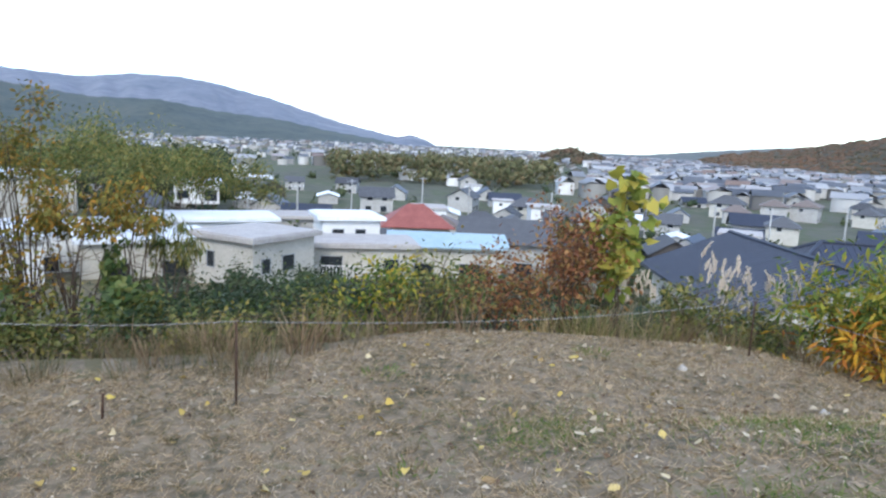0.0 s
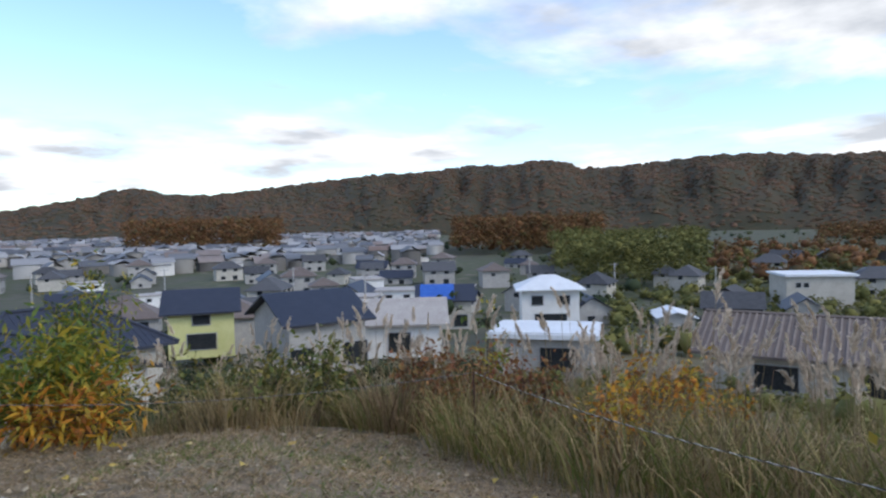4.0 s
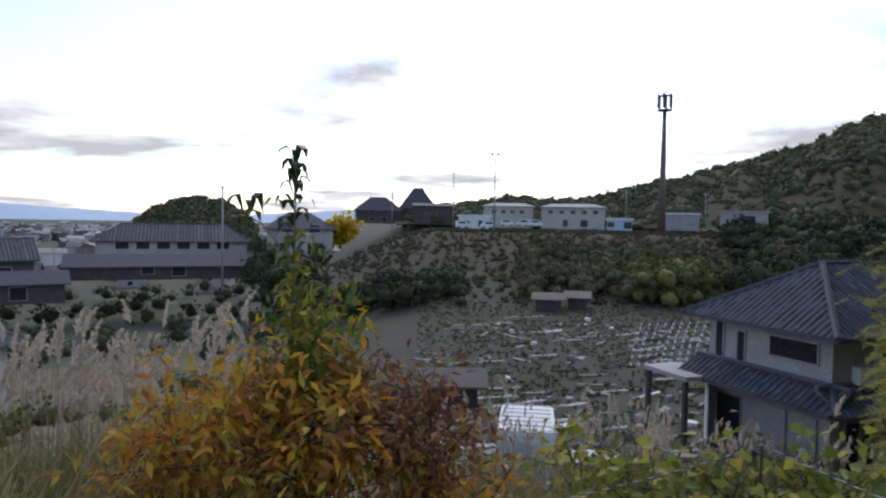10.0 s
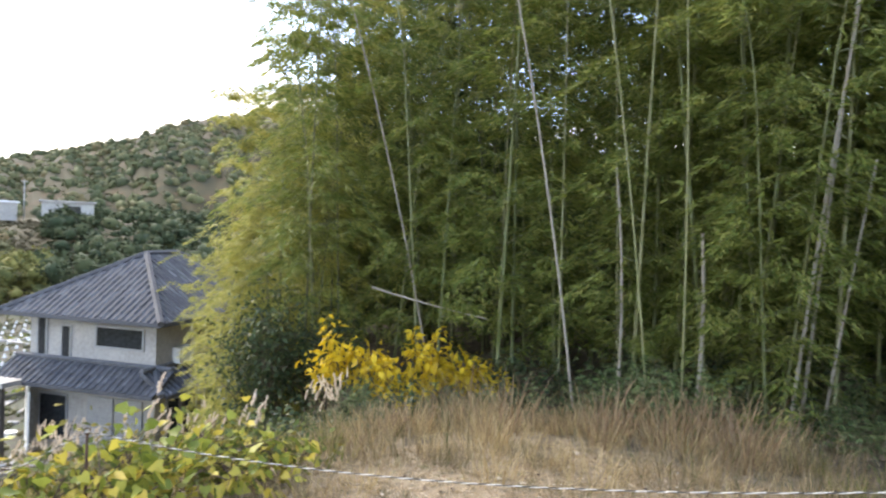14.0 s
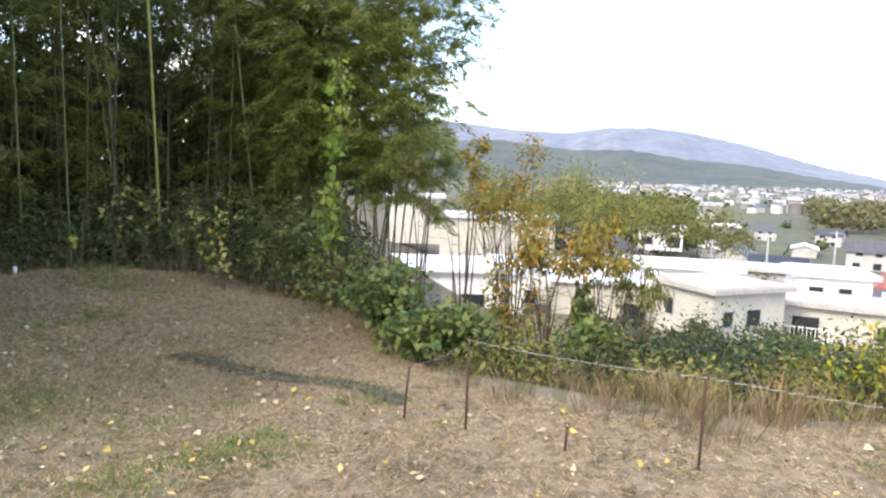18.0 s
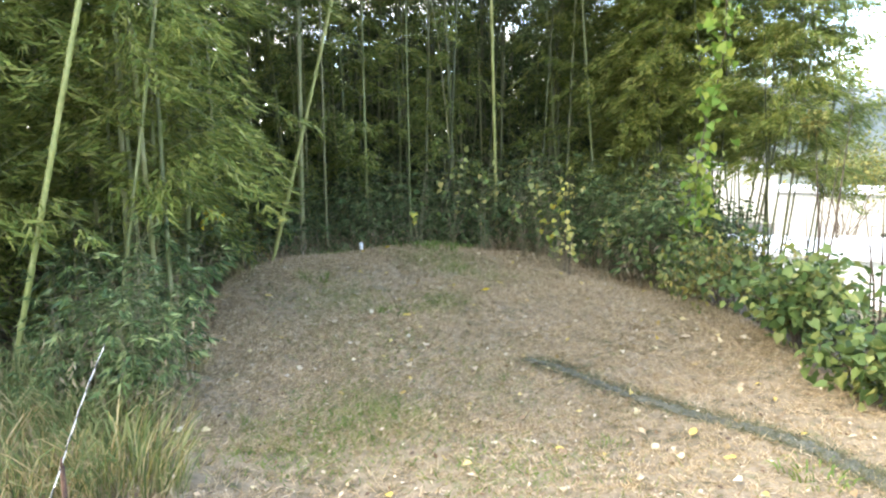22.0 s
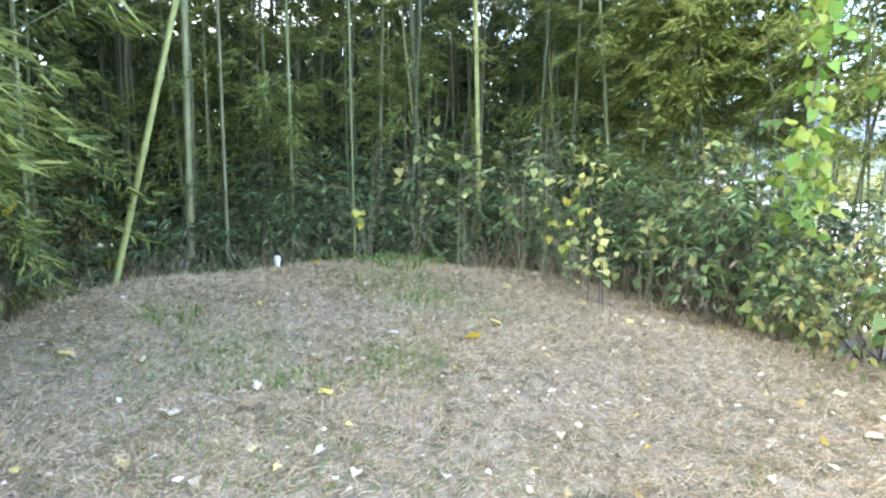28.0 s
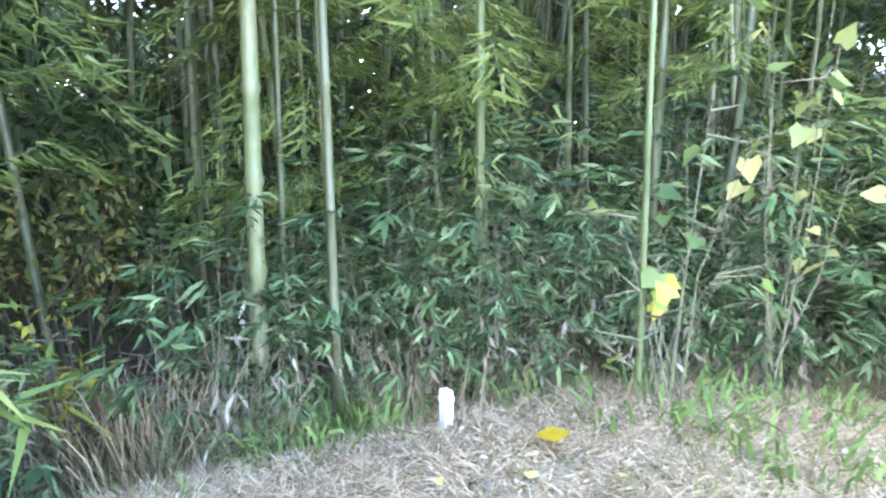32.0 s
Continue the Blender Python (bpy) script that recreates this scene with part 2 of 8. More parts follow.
M_MIXED = surface("green_yellow_leaf", [(0.07, 0.12, 0.025), (0.14, 0.20, 0.04), (0.33, 0.30, 0.04), (0.48, 0.30, 0.03)], 0.9, 0.55, 0, island=0.7, through_light=0.35)
M_OLIVE = surface("olive_leaf", [(0.06, 0.085, 0.022), (0.12, 0.145, 0.04), (0.20, 0.19, 0.06), (0.30, 0.23, 0.06)], 0.8, 0.65, 0, island=0.8, through_light=0.25)
M_FARTREE = surface("distant_tree_crown", [(0.035, 0.042, 0.026), (0.066, 0.056, 0.032), (0.10, 0.064, 0.038), (0.125, 0.066, 0.038), (0.055, 0.054, 0.03)], 0.008, 0.95, 0.3, 0.5, island=0.22, coords="World")
# pale blue of distance haze put into the far mountains' colour
M_HAZE = surface("hazed_far_mountain", [(0.46, 0.55, 0.65), (0.52, 0.61, 0.70)], 0.002, 1.0, 0, coords="World")
M_FALLEN = surface("fallen_leaf", [(0.34, 0.26, 0.16), (0.50, 0.43, 0.31), (0.55, 0.40, 0.08), (0.20, 0.13, 0.08)], 8, 0.8, 0.1, island=0.95)
M_ROUGH = surface("rough_weed_grass", [(0.055, 0.065, 0.022), (0.11, 0.105, 0.045), (0.20, 0.15, 0.085), (0.33, 0.25, 0.15), (0.14, 0.095, 0.06)], 1.2, 0.85, 0, island=0.8, through_light=0.2)
M_RUST = surface("rusty_vine_leaf", [(0.09, 0.11, 0.028), (0.20, 0.17, 0.04), (0.42, 0.21, 0.035), (0.17, 0.17, 0.045), (0.36, 0.28, 0.05)], 1.1, 0.6, 0, island=0.75, through_light=0.35)
M_LITTER = surface("dead_leaf_scrap", [(0.07, 0.045, 0.03), (0.16, 0.10, 0.06), (0.34, 0.25, 0.16), (0.58, 0.50, 0.38)], 8, 0.9, 0.1, island=0.95)
M_IRON = surface("rusty_iron", [(0.035, 0.026, 0.022), (0.09, 0.05, 0.035), (0.13, 0.075, 0.05)], 14, 0.75, 0.4, metal=0.5)
M_ROPE = surface("pale_rope", [(0.45, 0.43, 0.38), (0.72, 0.70, 0.64)], 40, 0.85, 0.5)
M_DARKROPE = surface("black_strand", [(0.03, 0.03, 0.03), (0.07, 0.07, 0.07)], 40, 0.8, 0.3)
M_STAKE = surface("white_plastic_stake", [(0.62, 0.64, 0.66), (0.80, 0.81, 0.82)], 12, 0.4, 0.1)
M_STONE = surface("pale_stone", [(0.30, 0.28, 0.25), (0.48, 0.45, 0.40)], 8, 0.9, 0.6)
M_CONCRETE = surface("concrete", [(0.25, 0.25, 0.24), (0.38, 0.37, 0.35)], 2, 0.85, 0.3)
M_STEEL = surface("galvanised_steel", [(0.30, 0.31, 0.32), (0.42, 0.43, 0.44)], 4, 0.5, 0.1, metal=0.6)
M_TOWER = surface("brown_painted_steel", [(0.12, 0.08, 0.06), (0.20, 0.13, 0.10)], 2, 0.6, 0.1)
M_GLASS = surface("dark_window_glass", [(0.015, 0.018, 0.022), (0.04, 0.045, 0.05)], 1, 0.12, 0)
M_WHITE = surface("white_paint", [(0.66, 0.65, 0.62), (0.80, 0.79, 0.77)], 1.2, 0.6, 0.1)
M_CREAM = surface("cream_render", [(0.40, 0.37, 0.31), (0.54, 0.51, 0.45)], 0.8, 0.8, 0.2)
M_GREYWALL = surface("grey_render", [(0.30, 0.29, 0.27), (0.45, 0.43, 0.40)], 0.8, 0.8, 0.2)
M_DARKWALL = surface("dark_timber_wall", [(0.045, 0.038, 0.034), (0.10, 0.085, 0.075)], 1.5, 0.7, 0.2)
M_YELLOWWALL = surface("yellow_wall", [(0.55, 0.55, 0.22), (0.68, 0.66, 0.32)], 1, 0.7, 0.1)
M_TILE = surface("grey_roof_tile", [(0.04, 0.042, 0.047), (0.10, 0.102, 0.11), (0.065, 0.065, 0.07)], 1.2, 0.75, 0.3, island=0.6, spec=0.25)
M_NAVY = surface("dark_blue_roof_tile", [(0.022, 0.027, 0.042), (0.045, 0.05, 0.07)], 1.2, 0.5, 0.3, island=0.35)
# rolls lighter than the tile beds: light on crowns, shade between, put in colour
M_TILERIB = surface("lit_tile_roll", [(0.06, 0.063, 0.07), (0.13, 0.135, 0.145), (0.24, 0.245, 0.255)], 1.2, 0.7, 0.2, island=0.55, spec=0.25)
M_BROWNRIB = surface("lit_brown_tile_roll", [(0.17, 0.14, 0.125), (0.26, 0.22, 0.195)], 1.2, 0.75, 0.2, spec=0.25)
M_BROWNTILE = surface("brown_roof_tile", [(0.11, 0.085, 0.075), (0.19, 0.155, 0.135)], 1.2, 0.7, 0.3, island=0.35)
M_PALEROOF = surface("pale_flat_roof", [(0.32, 0.29, 0.27), (0.46, 0.43, 0.40)], 0.8, 0.8, 0.2)
M_WHITEROOF = surface("white_metal_roof", [(0.62, 0.64, 0.66), (0.78, 0.80, 0.82)], 0.8, 0.5, 0.1)
M_CYANROOF = surface("pale_blue_metal_roof", [(0.26, 0.36, 0.39), (0.36, 0.46, 0.50)], 0.8, 0.5, 0.1)
M_REDROOF = surface("red_brown_roof", [(0.20, 0.06, 0.05), (0.30, 0.10, 0.08)], 0.8, 0.7, 0.2)
M_PINK = surface("pink_roof_sheet", [(0.62, 0.30, 0.42), (0.74, 0.42, 0.54)], 1, 0.6, 0.1)
M_BLUE = surface("blue_tarpaulin", [(0.02, 0.08, 0.36), (0.05, 0.15, 0.50)], 2, 0.45, 0.3)
M_NET = surface("green_safety_net", [(0.01, 0.20, 0.12), (0.03, 0.33, 0.20)], 2, 0.6, 0.3)
M_TYRE = surface("black_rubber", [(0.02, 0.02, 0.02), (0.04, 0.04, 0.04)], 10, 0.8, 0.1)
M_TOWNWALL = surface("town_wall", [(0.14, 0.13, 0.12), (0.30, 0.285, 0.26), (0.46, 0.44, 0.41), (0.68, 0.66, 0.63)], 0.05, 0.8, 0, island=0.95)
M_TOWNROOF = surface("town_roof", [(0.075, 0.08, 0.09), (0.15, 0.155, 0.165), (0.24, 0.24, 0.245), (0.40, 0.39, 0.38), (0.19, 0.13, 0.10)], 0.05, 0.6, 0, island=0.95)

rng = np.random.default_rng(7)


# ---- mesh helpers ----
def polar(az, d, z=0.0):
    a = radians(az)
    return Vector((d * math.sin(a), d * math.cos(a), z))


def mesh_of(name, verts, faces, mats, slots=None, smooth=False):
    me = bpy.data.meshes.new(name)
    verts = np.asarray(verts, dtype=np.float32).reshape(-1, 3)
    if isinstance(faces, np.ndarray):
        k = faces.shape[1]
        me.vertices.add(len(verts))
        me.vertices.foreach_set("co", verts.ravel())
        me.loops.add(faces.size)
        me.loops.foreach_set("vertex_index", faces.astype(np.int32).ravel())
        me.polygons.add(len(faces))
        me.polygons.foreach_set("loop_start", np.arange(0, faces.size, k, dtype=np.int32))
        me.update(calc_edges=True)
    else:
        me.from_pydata(verts.tolist(), [], faces)
        me.update()
    for m in (mats if isinstance(mats, (list, tuple)) else [mats]):
        me.materials.append(m)
    if slots is not None:
        me.polygons.foreach_set("material_index", np.asarray(slots, dtype=np.int32))
    if smooth:
        me.polygons.foreach_set("use_smooth", np.ones(len(me.polygons), dtype=bool))
    return me


def part(name, me, parent=None, label="", m=None):
    if isinstance(me, bmesh.types.BMesh):
        data = bpy.data.meshes.new(name)
        me.to_mesh(data)
        me.free()
        me = data
    ob = new(name, me)
    ob.parent = parent
    if m is not None:
        ob.matrix_basis = m
    if label:
        ob["label"] = label
    return ob


def thing(name, label, category, m=None, group="", kind=""):
    ob = new(name)
    ob.empty_display_size = 0.2
    if m is not None:
        ob.matrix_basis = m
    return tagged(ob, label, category, group, kind)


class Shape:
    """Collects boxes, tubes and polygons into one mesh."""
    def __init__(self):
        self.v, self.f, self.s = [], [], []

    def poly(self, pts, slot=0):
        i = len(self.v)
        self.v += [tuple(p) for p in pts]
        self.f.append(list(range(i, i + len(pts))))
        self.s.append(slot)

    def hull(self, ring_a, ring_b, slot=0, caps=True):
        i, n = len(self.v), len(ring_a)
        self.v += [tuple(p) for p in ring_a] + [tuple(p) for p in ring_b]
        for k in range(n):
            self.f.append([i + k, i + (k + 1) % n, i + n + (k + 1) % n, i + n + k])
            self.s.append(slot)
        if caps:
            self.f += [list(range(i + n - 1, i - 1, -1)), list(range(i + n, i + 2 * n))]
            self.s += [slot, slot]

    def box(self, c, size, slot=0, turn=0.0):
        (x, y, z), (a, b, h) = c, size
        ca, sa = math.cos(radians(turn)), math.sin(radians(turn))
        ring = [(x + ca * u - sa * w, y + sa * u + ca * w) for u, w in ((-a / 2, -b / 2), (a / 2, -b / 2), (a / 2, b / 2), (-a / 2, b / 2))]
        self.hull([(p, q, z - h / 2) for p, q in ring], [(p, q, z + h / 2) for p, q in ring], slot)

    def tube(self, path, radii, sides=6, slot=0, caps=True):
        path = [Vector(p) for p in path]
        rings = []
        for k, p in enumerate(path):
            d = (path[min(k + 1, len(path) - 1)] - path[max(k - 1, 0)]).normalized()
            a = d.cross(Vector((0.13, 0.97, 0.2))).normalized()
            b = d.cross(a)
            r = radii[k] if isinstance(radii, (list, tuple)) else radii
            rings.append([p + a * r * math.cos(6.2832 * j / sides) + b * r * math.sin(6.2832 * j / sides) for j in range(sides)])
        i = len(self.v)
        for ring in rings:
            self.v += [tuple(p) for p in ring]
        for k in range(len(rings) - 1):
            for j in range(sides):
                q = (j + 1) % sides
                self.f.append([i + k * sides + j, i + k * sides + q, i + (k + 1) * sides + q, i + (k + 1) * sides + j])
                self.s.append(slot)
        if caps:
            self.f += [list(range(i + sides - 1, i - 1, -1)), [i + (len(rings) - 1) * sides + j for j in range(sides)]]
            self.s += [slot, slot]

    def weld(self):
        """Joins corners that fall together."""
        seen, ids = {}, []
        for p in self.v:
            ids.append(seen.setdefault((round(p[0], 3), round(p[1], 3), round(p[2], 3)), len(seen)))
        self.v = list(seen)
        self.f = [[ids[i] for i in q] for q in self.f]
        return self

    def mesh(self, name, mats, smooth=False):
        return mesh_of(name, self.v, self.f, mats, self.s, smooth)


# ---- lie of the land ----
NEAR = [(0, 0, 0), (2.7, -1.3, -.12), (-2, -4.35, -.6), (-3.2, .27, -.12), (-1.6, 5.17, -.69), (3.55, 7.34, -.69), (2.58, 6.82, -.74), (6, 2.6, -.6),
        (-3.5, 4.85, -.78), (-4.58, 5.15, -1.08), (-7.37, 4.82, -1.38), (-8.6, 5.07, -1.16), (-9.83, 3.57, -.88), (-10.34, 5.41, -.81), (-8.88, 5.41, -.97),
        (-10.26, 6.45, -.82), (-12.97, 4.99, -.56), (-13.41, 4.74, -.58), (-10.63, 8.62, -1.1), (-12.6, 3.1, -.5), (-9.45, .95, -.75), (-5.2, .8, -.65),
        (-1.5, .6, -.03), (-4, 2.6, -.75), (-6, 2.8, -1.05), (3, 3, -.15), (1, -2, -.02), (-15, 5, -.5), (-14, 8, -.8)]
EDGE_AZ = [0, 25, 60, 90, 115, 150, 180, 205, 240, 262, 275, 284, 292, 300, 308, 316, 322, 335, 345, 360]
EDGE_R = [7.6, 8.3, 6.6, 4.2, 3.0, 2.9, 4.0, 4.9, 6.5, 7.6, 9.0, 12.8, 14.3, 15.0, 14.2, 10.0, 7.8, 6.4, 6.2, 7.6]
OUT_R = [0, 4, 7, 10, 14, 22, 30, 45, 80, 120, 160, 220, 400, 3000]
OUT_AZ = [0, 60, 100, 150, 166, 180, 195, 205, 216, 228, 245, 280, 300, 314, 328, 345, 360]
VALLEY = [-.4, -.6, -.9, -1.6, -2.8, -4.8, -6.6, -8.6, -12.5, -14, -14, -14, -14, -14]
GARDEN = [-.2, -.6, -1.6, -2.7, -4.2, -6.6, -8.5, -9.8, -10, -7.5, -0.6, 0.3, 1, 6]
YARD = [-.2, -.6, -1.5, -2.6, -4.0, -6.4, -7.4, -8.2, -9, -8, -1, 2.5, 10, 30]
GROVE = [-.5, -.7, -.9, -1.2, -1.2, -1.6, -2.5, -4, -7, -9, -10, -10, -8, 0]
OUT_Z = np.array([VALLEY, VALLEY, VALLEY, VALLEY, VALLEY, GARDEN, GARDEN, YARD, YARD, GROVE, GROVE, GROVE, GROVE, GROVE, VALLEY, VALLEY, VALLEY])


def land(x, y):
    x, y = np.asarray(x, dtype=float), np.asarray(y, dtype=float)
    r, az = np.hypot(x, y), np.degrees(np.arctan2(x, y)) % 360
    near, total = np.zeros_like(r), np.zeros_like(r)
    for px, py, pz in NEAR:
        w = 1 / ((x - px) ** 2 + (y - py) ** 2 + 0.5) ** 2
        near, total = near + w * pz, total + w
    near = near / total
    i = np.clip(np.searchsorted(OUT_AZ, az, side="right") - 1, 0, len(OUT_AZ) - 2)
    lo, hi = np.array(OUT_AZ)[i], np.array(OUT_AZ)[i + 1]
    k = (az - lo) / (hi - lo)
    k = k * k * (3 - 2 * k)
    cols = np.array([np.interp(r, OUT_R, row) for row in OUT_Z])
    out = np.take_along_axis(cols, i[None], 0)[0] * (1 - k) + np.take_along_axis(cols, i[None] + 1, 0)[0] * k
    edge = np.interp(az, EDGE_AZ, EDGE_R)
    w = np.clip((r - edge + 0.3) / 3.0, 0, 1)
    w = w * w * (3 - 2 * w)
    return near * (1 - w) + out * w


def land_at(x, y):
    return float(land(np.array([x]), np.array([y]))[0])


# outline of the mown lawn
LAWN_AZ = [0, 25, 60, 90, 115, 150, 180, 205, 240, 262, 275, 279, 281.0, 283, 292, 300, 308, 316, 322, 335, 345, 360]
LAWN_R = [7.6, 8.3, 6.6, 4.2, 3.0, 2.9, 4.0, 4.9, 6.2, 6.1, 6.1, 6.6, 11.6, 13.4, 14.4, 15.0, 14.2, 10.0, 7.8, 6.4, 6.2, 7.6]


def inside(x, y, margin=0.0):
    return np.hypot(x, y) < np.interp(np.degrees(np.arctan2(x, y)) % 360, LAWN_AZ, LAWN_R) + margin


def build_ground():
    radii = np.concatenate([np.arange(0.25, 17, 0.25), np.geomspace(17, 420, 70), [520, 700, 1000, 1500, 2200, 3200, 4500]])
    n_az = 300
    a = np.linspace(0, 2 * np.pi, n_az, endpoint=False)
    rr, aa = np.meshgrid(radii, a, indexing="ij")
    x, y = rr * np.sin(aa), rr * np.cos(aa)
    z = land(x.ravel(), y.ravel()).reshape(x.shape)
    verts = np.stack([x, y, z], -1).reshape(-1, 3)
    verts = np.vstack([verts, [[0, 0, land_at(0, 0)]]])
    c = len(verts) - 1
    idx = np.arange(len(radii) * n_az).reshape(len(radii), n_az)
    nxt = np.roll(idx, -1, axis=1)
    quads = np.stack([idx[:-1], idx[1:], nxt[1:], nxt[:-1]], -1).reshape(-1, 4)
    faces = quads[:, ::-1].tolist() + [[c, int(nxt[0, k]), int(idx[0, k])] for k in range(n_az)]
    cen = verts[quads].mean(1)
    r, az = np.hypot(cen[:, 0], cen[:, 1]), np.degrees(np.arctan2(cen[:, 0], cen[:, 1])) % 360
    slot = np.full(len(quads), 1)
    slot[r > 60] = 3
    grove = (az > 222) & (az < 322) & (r < 60)
    slot[grove] = 2
    slot[(az > 166) & (az < 216) & (r > 26) & (r < 112)] = 4
    slot[(az > 166) & (az < 225) & (r >= 112)] = 5
    slot[(az > 225) & (az < 322) & (r >= 60)] = 2
    slot[inside(cen[:, 0], cen[:, 1], 0.9 + 0.5 * np.sin(az * 1.7) + 0.4 * np.sin(az * 4.1 + r * 3))] = 0
    me = mesh_of("ground", verts, faces, [M_LAWN, M_SLOPE, M_FLOOR, M_VALLEY, M_FIELD, M_BANK], slot.tolist() + [0] * n_az, True)
    return tagged(new("ground", me), "dry mown hilltop falling away to a wide valley floor", "ground", kind="structure")


build_ground()


# ---- leaves, blades, plants ----
def unit(v):
    return v / np.maximum(np.linalg.norm(v, axis=-1, keepdims=True), 1e-9)


def leaf_mesh(pos, direction, length, width, fold=0.15, sharp=0.45):
    """Pointed leaves, one folded quad each: returns vertices and faces."""
    n = len(pos)
    direction = unit(direction)
    side = unit(np.cross(direction, rng.normal(size=(n, 3)) * 0.6 + np.array([0, 0, 1.0])))
    nor = np.cross(side, direction)
    length, width = np.broadcast_to(length, n)[:, None], np.broadcast_to(width, n)[:, None]
    mid = pos + direction * length * sharp + nor * width * fold
    tip = pos + direction * length - nor * length * 0.12
    v = np.stack([pos, mid + side * width * 0.5, tip, mid - side * width * 0.5], 1).reshape(-1, 3)
    f = np.arange(4 * n).reshape(n, 4)
    return v, f


def heart_mesh(pos, direction, length):
    """Broad heart-shaped leaves, folded along the midrib: two quads each."""
    n = len(pos)
    direction = unit(direction)
    side = unit(np.cross(direction, rng.normal(size=(n, 3)) * 0.6 + np.array([0, 0, 1.0])))
    nor = np.cross(side, direction)
    L = np.broadcast_to(length, n)[:, None]
    tip = pos + direction * L - nor * L * 0.18
    pts = [pos + direction * L * 0.06]
    for s in (1, -1):
        pts += [pos + side * L * 0.34 * s - direction * L * 0.06 + nor * L * 0.10, pos + side * L * 0.46 * s + direction * L * 0.36 + nor * L * 0.12]
    v = np.stack([pts[0], pts[1], pts[2], tip, pts[4], pts[3]], 1).reshape(-1, 3)
    b = (np.arange(n) * 6)[:, None, None]
    return v, (b + np.array([[0, 1, 2, 3], [0, 3, 4, 5]])[None]).reshape(-1, 4)


def blade_mesh(pos, direction, length, width, droop):
    """Arching blades: two quads and a tip, as triangles."""
    n = len(pos)
    direction = unit(direction)
    flat = direction * np.array([1, 1, 0])
    side = unit(np.cross(direction, np.array([0, 0, 1.0])) + rng.normal(size=(n, 3)) * 0.25)
    L, w, dr = (np.broadcast_to(q, n)[:, None] for q in (length, width, droop))
    p1 = pos + direction * L * 0.5
    out = unit(flat + 1e-6)
    p2 = p1 + (direction * (1 - dr) + out * dr) * L * 0.3
    p3 = p2 + (direction * (1 - 1.8 * dr) + out * dr * 1.2 - np.array([0, 0, 1.0]) * dr * 0.9) * L * 0.25
    v = np.stack([pos - side * w / 2, pos + side * w / 2, p1 - side * w * .45, p1 + side * w * .45, p2 - side * w * .3, p2 + side * w * .3, p3], 1).reshape(-1, 3)
    b = (np.arange(n) * 7)[:, None]
    tris = np.array([[0, 1, 3], [0, 3, 2], [2, 3, 5], [2, 5, 4], [4, 5, 6]])
    f = (b[:, None, :] + tris[None]).reshape(-1, 3)
    return v, f


def sphere_dirs(n, low=-1.0):
    z = rng.uniform(low, 1, n)
    a = rng.uniform(0, 2 * np.pi, n)
    s = np.sqrt(1 - z * z)
    return np.stack([s * np.cos(a), s * np.sin(a), z], -1)


def shrub(name, label, x, y, spread, height, mat, leaf=0.09, count=1600, stems=9, base=None, lean=0.0, ratio=0.5, twig=M_TWIG, category="shrub", group="", lump=0.35, hang=0.2, gap=0.0, crown=0.0):
    """A bush of branching stems with leaves gathered in uneven clumps round their ends."""
    z0 = land_at(x, y) - 0.05 if base is None else base
    root = thing(name, label, category, pose(x, y, z0), group)
    sh = Shape()
    thin = 0.4 if name == "vine" else 1.0
    ends = []
    for k in range(stems):
        a = rng.uniform(0, 6.283)
        reach, top = spread * rng.uniform(0.25, 1.0), height * rng.uniform(0.55, 1.0)
        p0 = Vector((rng.normal() * spread * 0.12, rng.normal() * spread * 0.12, 0))
        p2 = Vector((reach * math.cos(a) + lean, reach * math.sin(a), top * (1 - 0.35 * (reach / spread) ** 2)))
        p1 = p0.lerp(p2, 0.5) + Vector((rng.normal() * 0.1, rng.normal() * 0.1, 0.12)) * spread
        sh.tube([p0, p1, p2], [(0.005 + height * 0.004) * thin, (0.004 + height * 0.0025) * thin, 0.002], 5)
        ends += [p1.lerp(p2, q) for q in (0.0, 0.35, 0.7, 1.0)]
        for j in range(3):
            q = p1.lerp(p2, rng.uniform(0.1, 0.9))
            e = q + Vector((rng.normal(), rng.normal(), rng.normal() * 0.5 + 0.4)) * spread * 0.3
            sh.tube([q, e], [0.006, 0.002], 4)
            ends.append(e)
    part("stem", sh.mesh("stem", twig), root)
    ends = np.array([tuple(e) for e in ends])
    ends = ends[(rng.random(len(ends)) > gap) & (ends[:, 2] > crown * height)]
    pick = rng.integers(0, len(ends), count)
    offs = sphere_dirs(count) * (rng.random((count, 1)) ** 0.6) * spread * lump
    pos = ends[pick] + offs
    pos[:, 2] = np.maximum(pos[:, 2], 0.03)
    d = unit(offs) * 0.7 + rng.normal(size=(count, 3)) * 0.5 + np.array([0, 0, -hang])
    L = leaf * rng.uniform(0.6, 1.35, count)
    v, f = heart_mesh(pos, d, L) if ratio >= 0.7 else leaf_mesh(pos, d, L, L * ratio)
    tagged(part("foliage", mesh_of("foliage", v, f, mat), root), kind="stuff")
    return root


def feather_mesh(pos, direction, length, width):
    """Narrow leaves, one triangle each."""
    n = len(pos)
    direction = unit(direction)
    side = unit(np.cross(direction, rng.normal(size=(n, 3)) * 0.7 + np.array([0, 0, 1.0]))) * (np.broadcast_to(width, n) / 2)[:, None]
    tip = pos + direction * np.broadcast_to(length, n)[:, None] + np.array([0, 0, -0.02])
    return np.stack([pos - side, pos + side, tip], 1).reshape(-1, 3), np.arange(3 * n).reshape(n, 3)


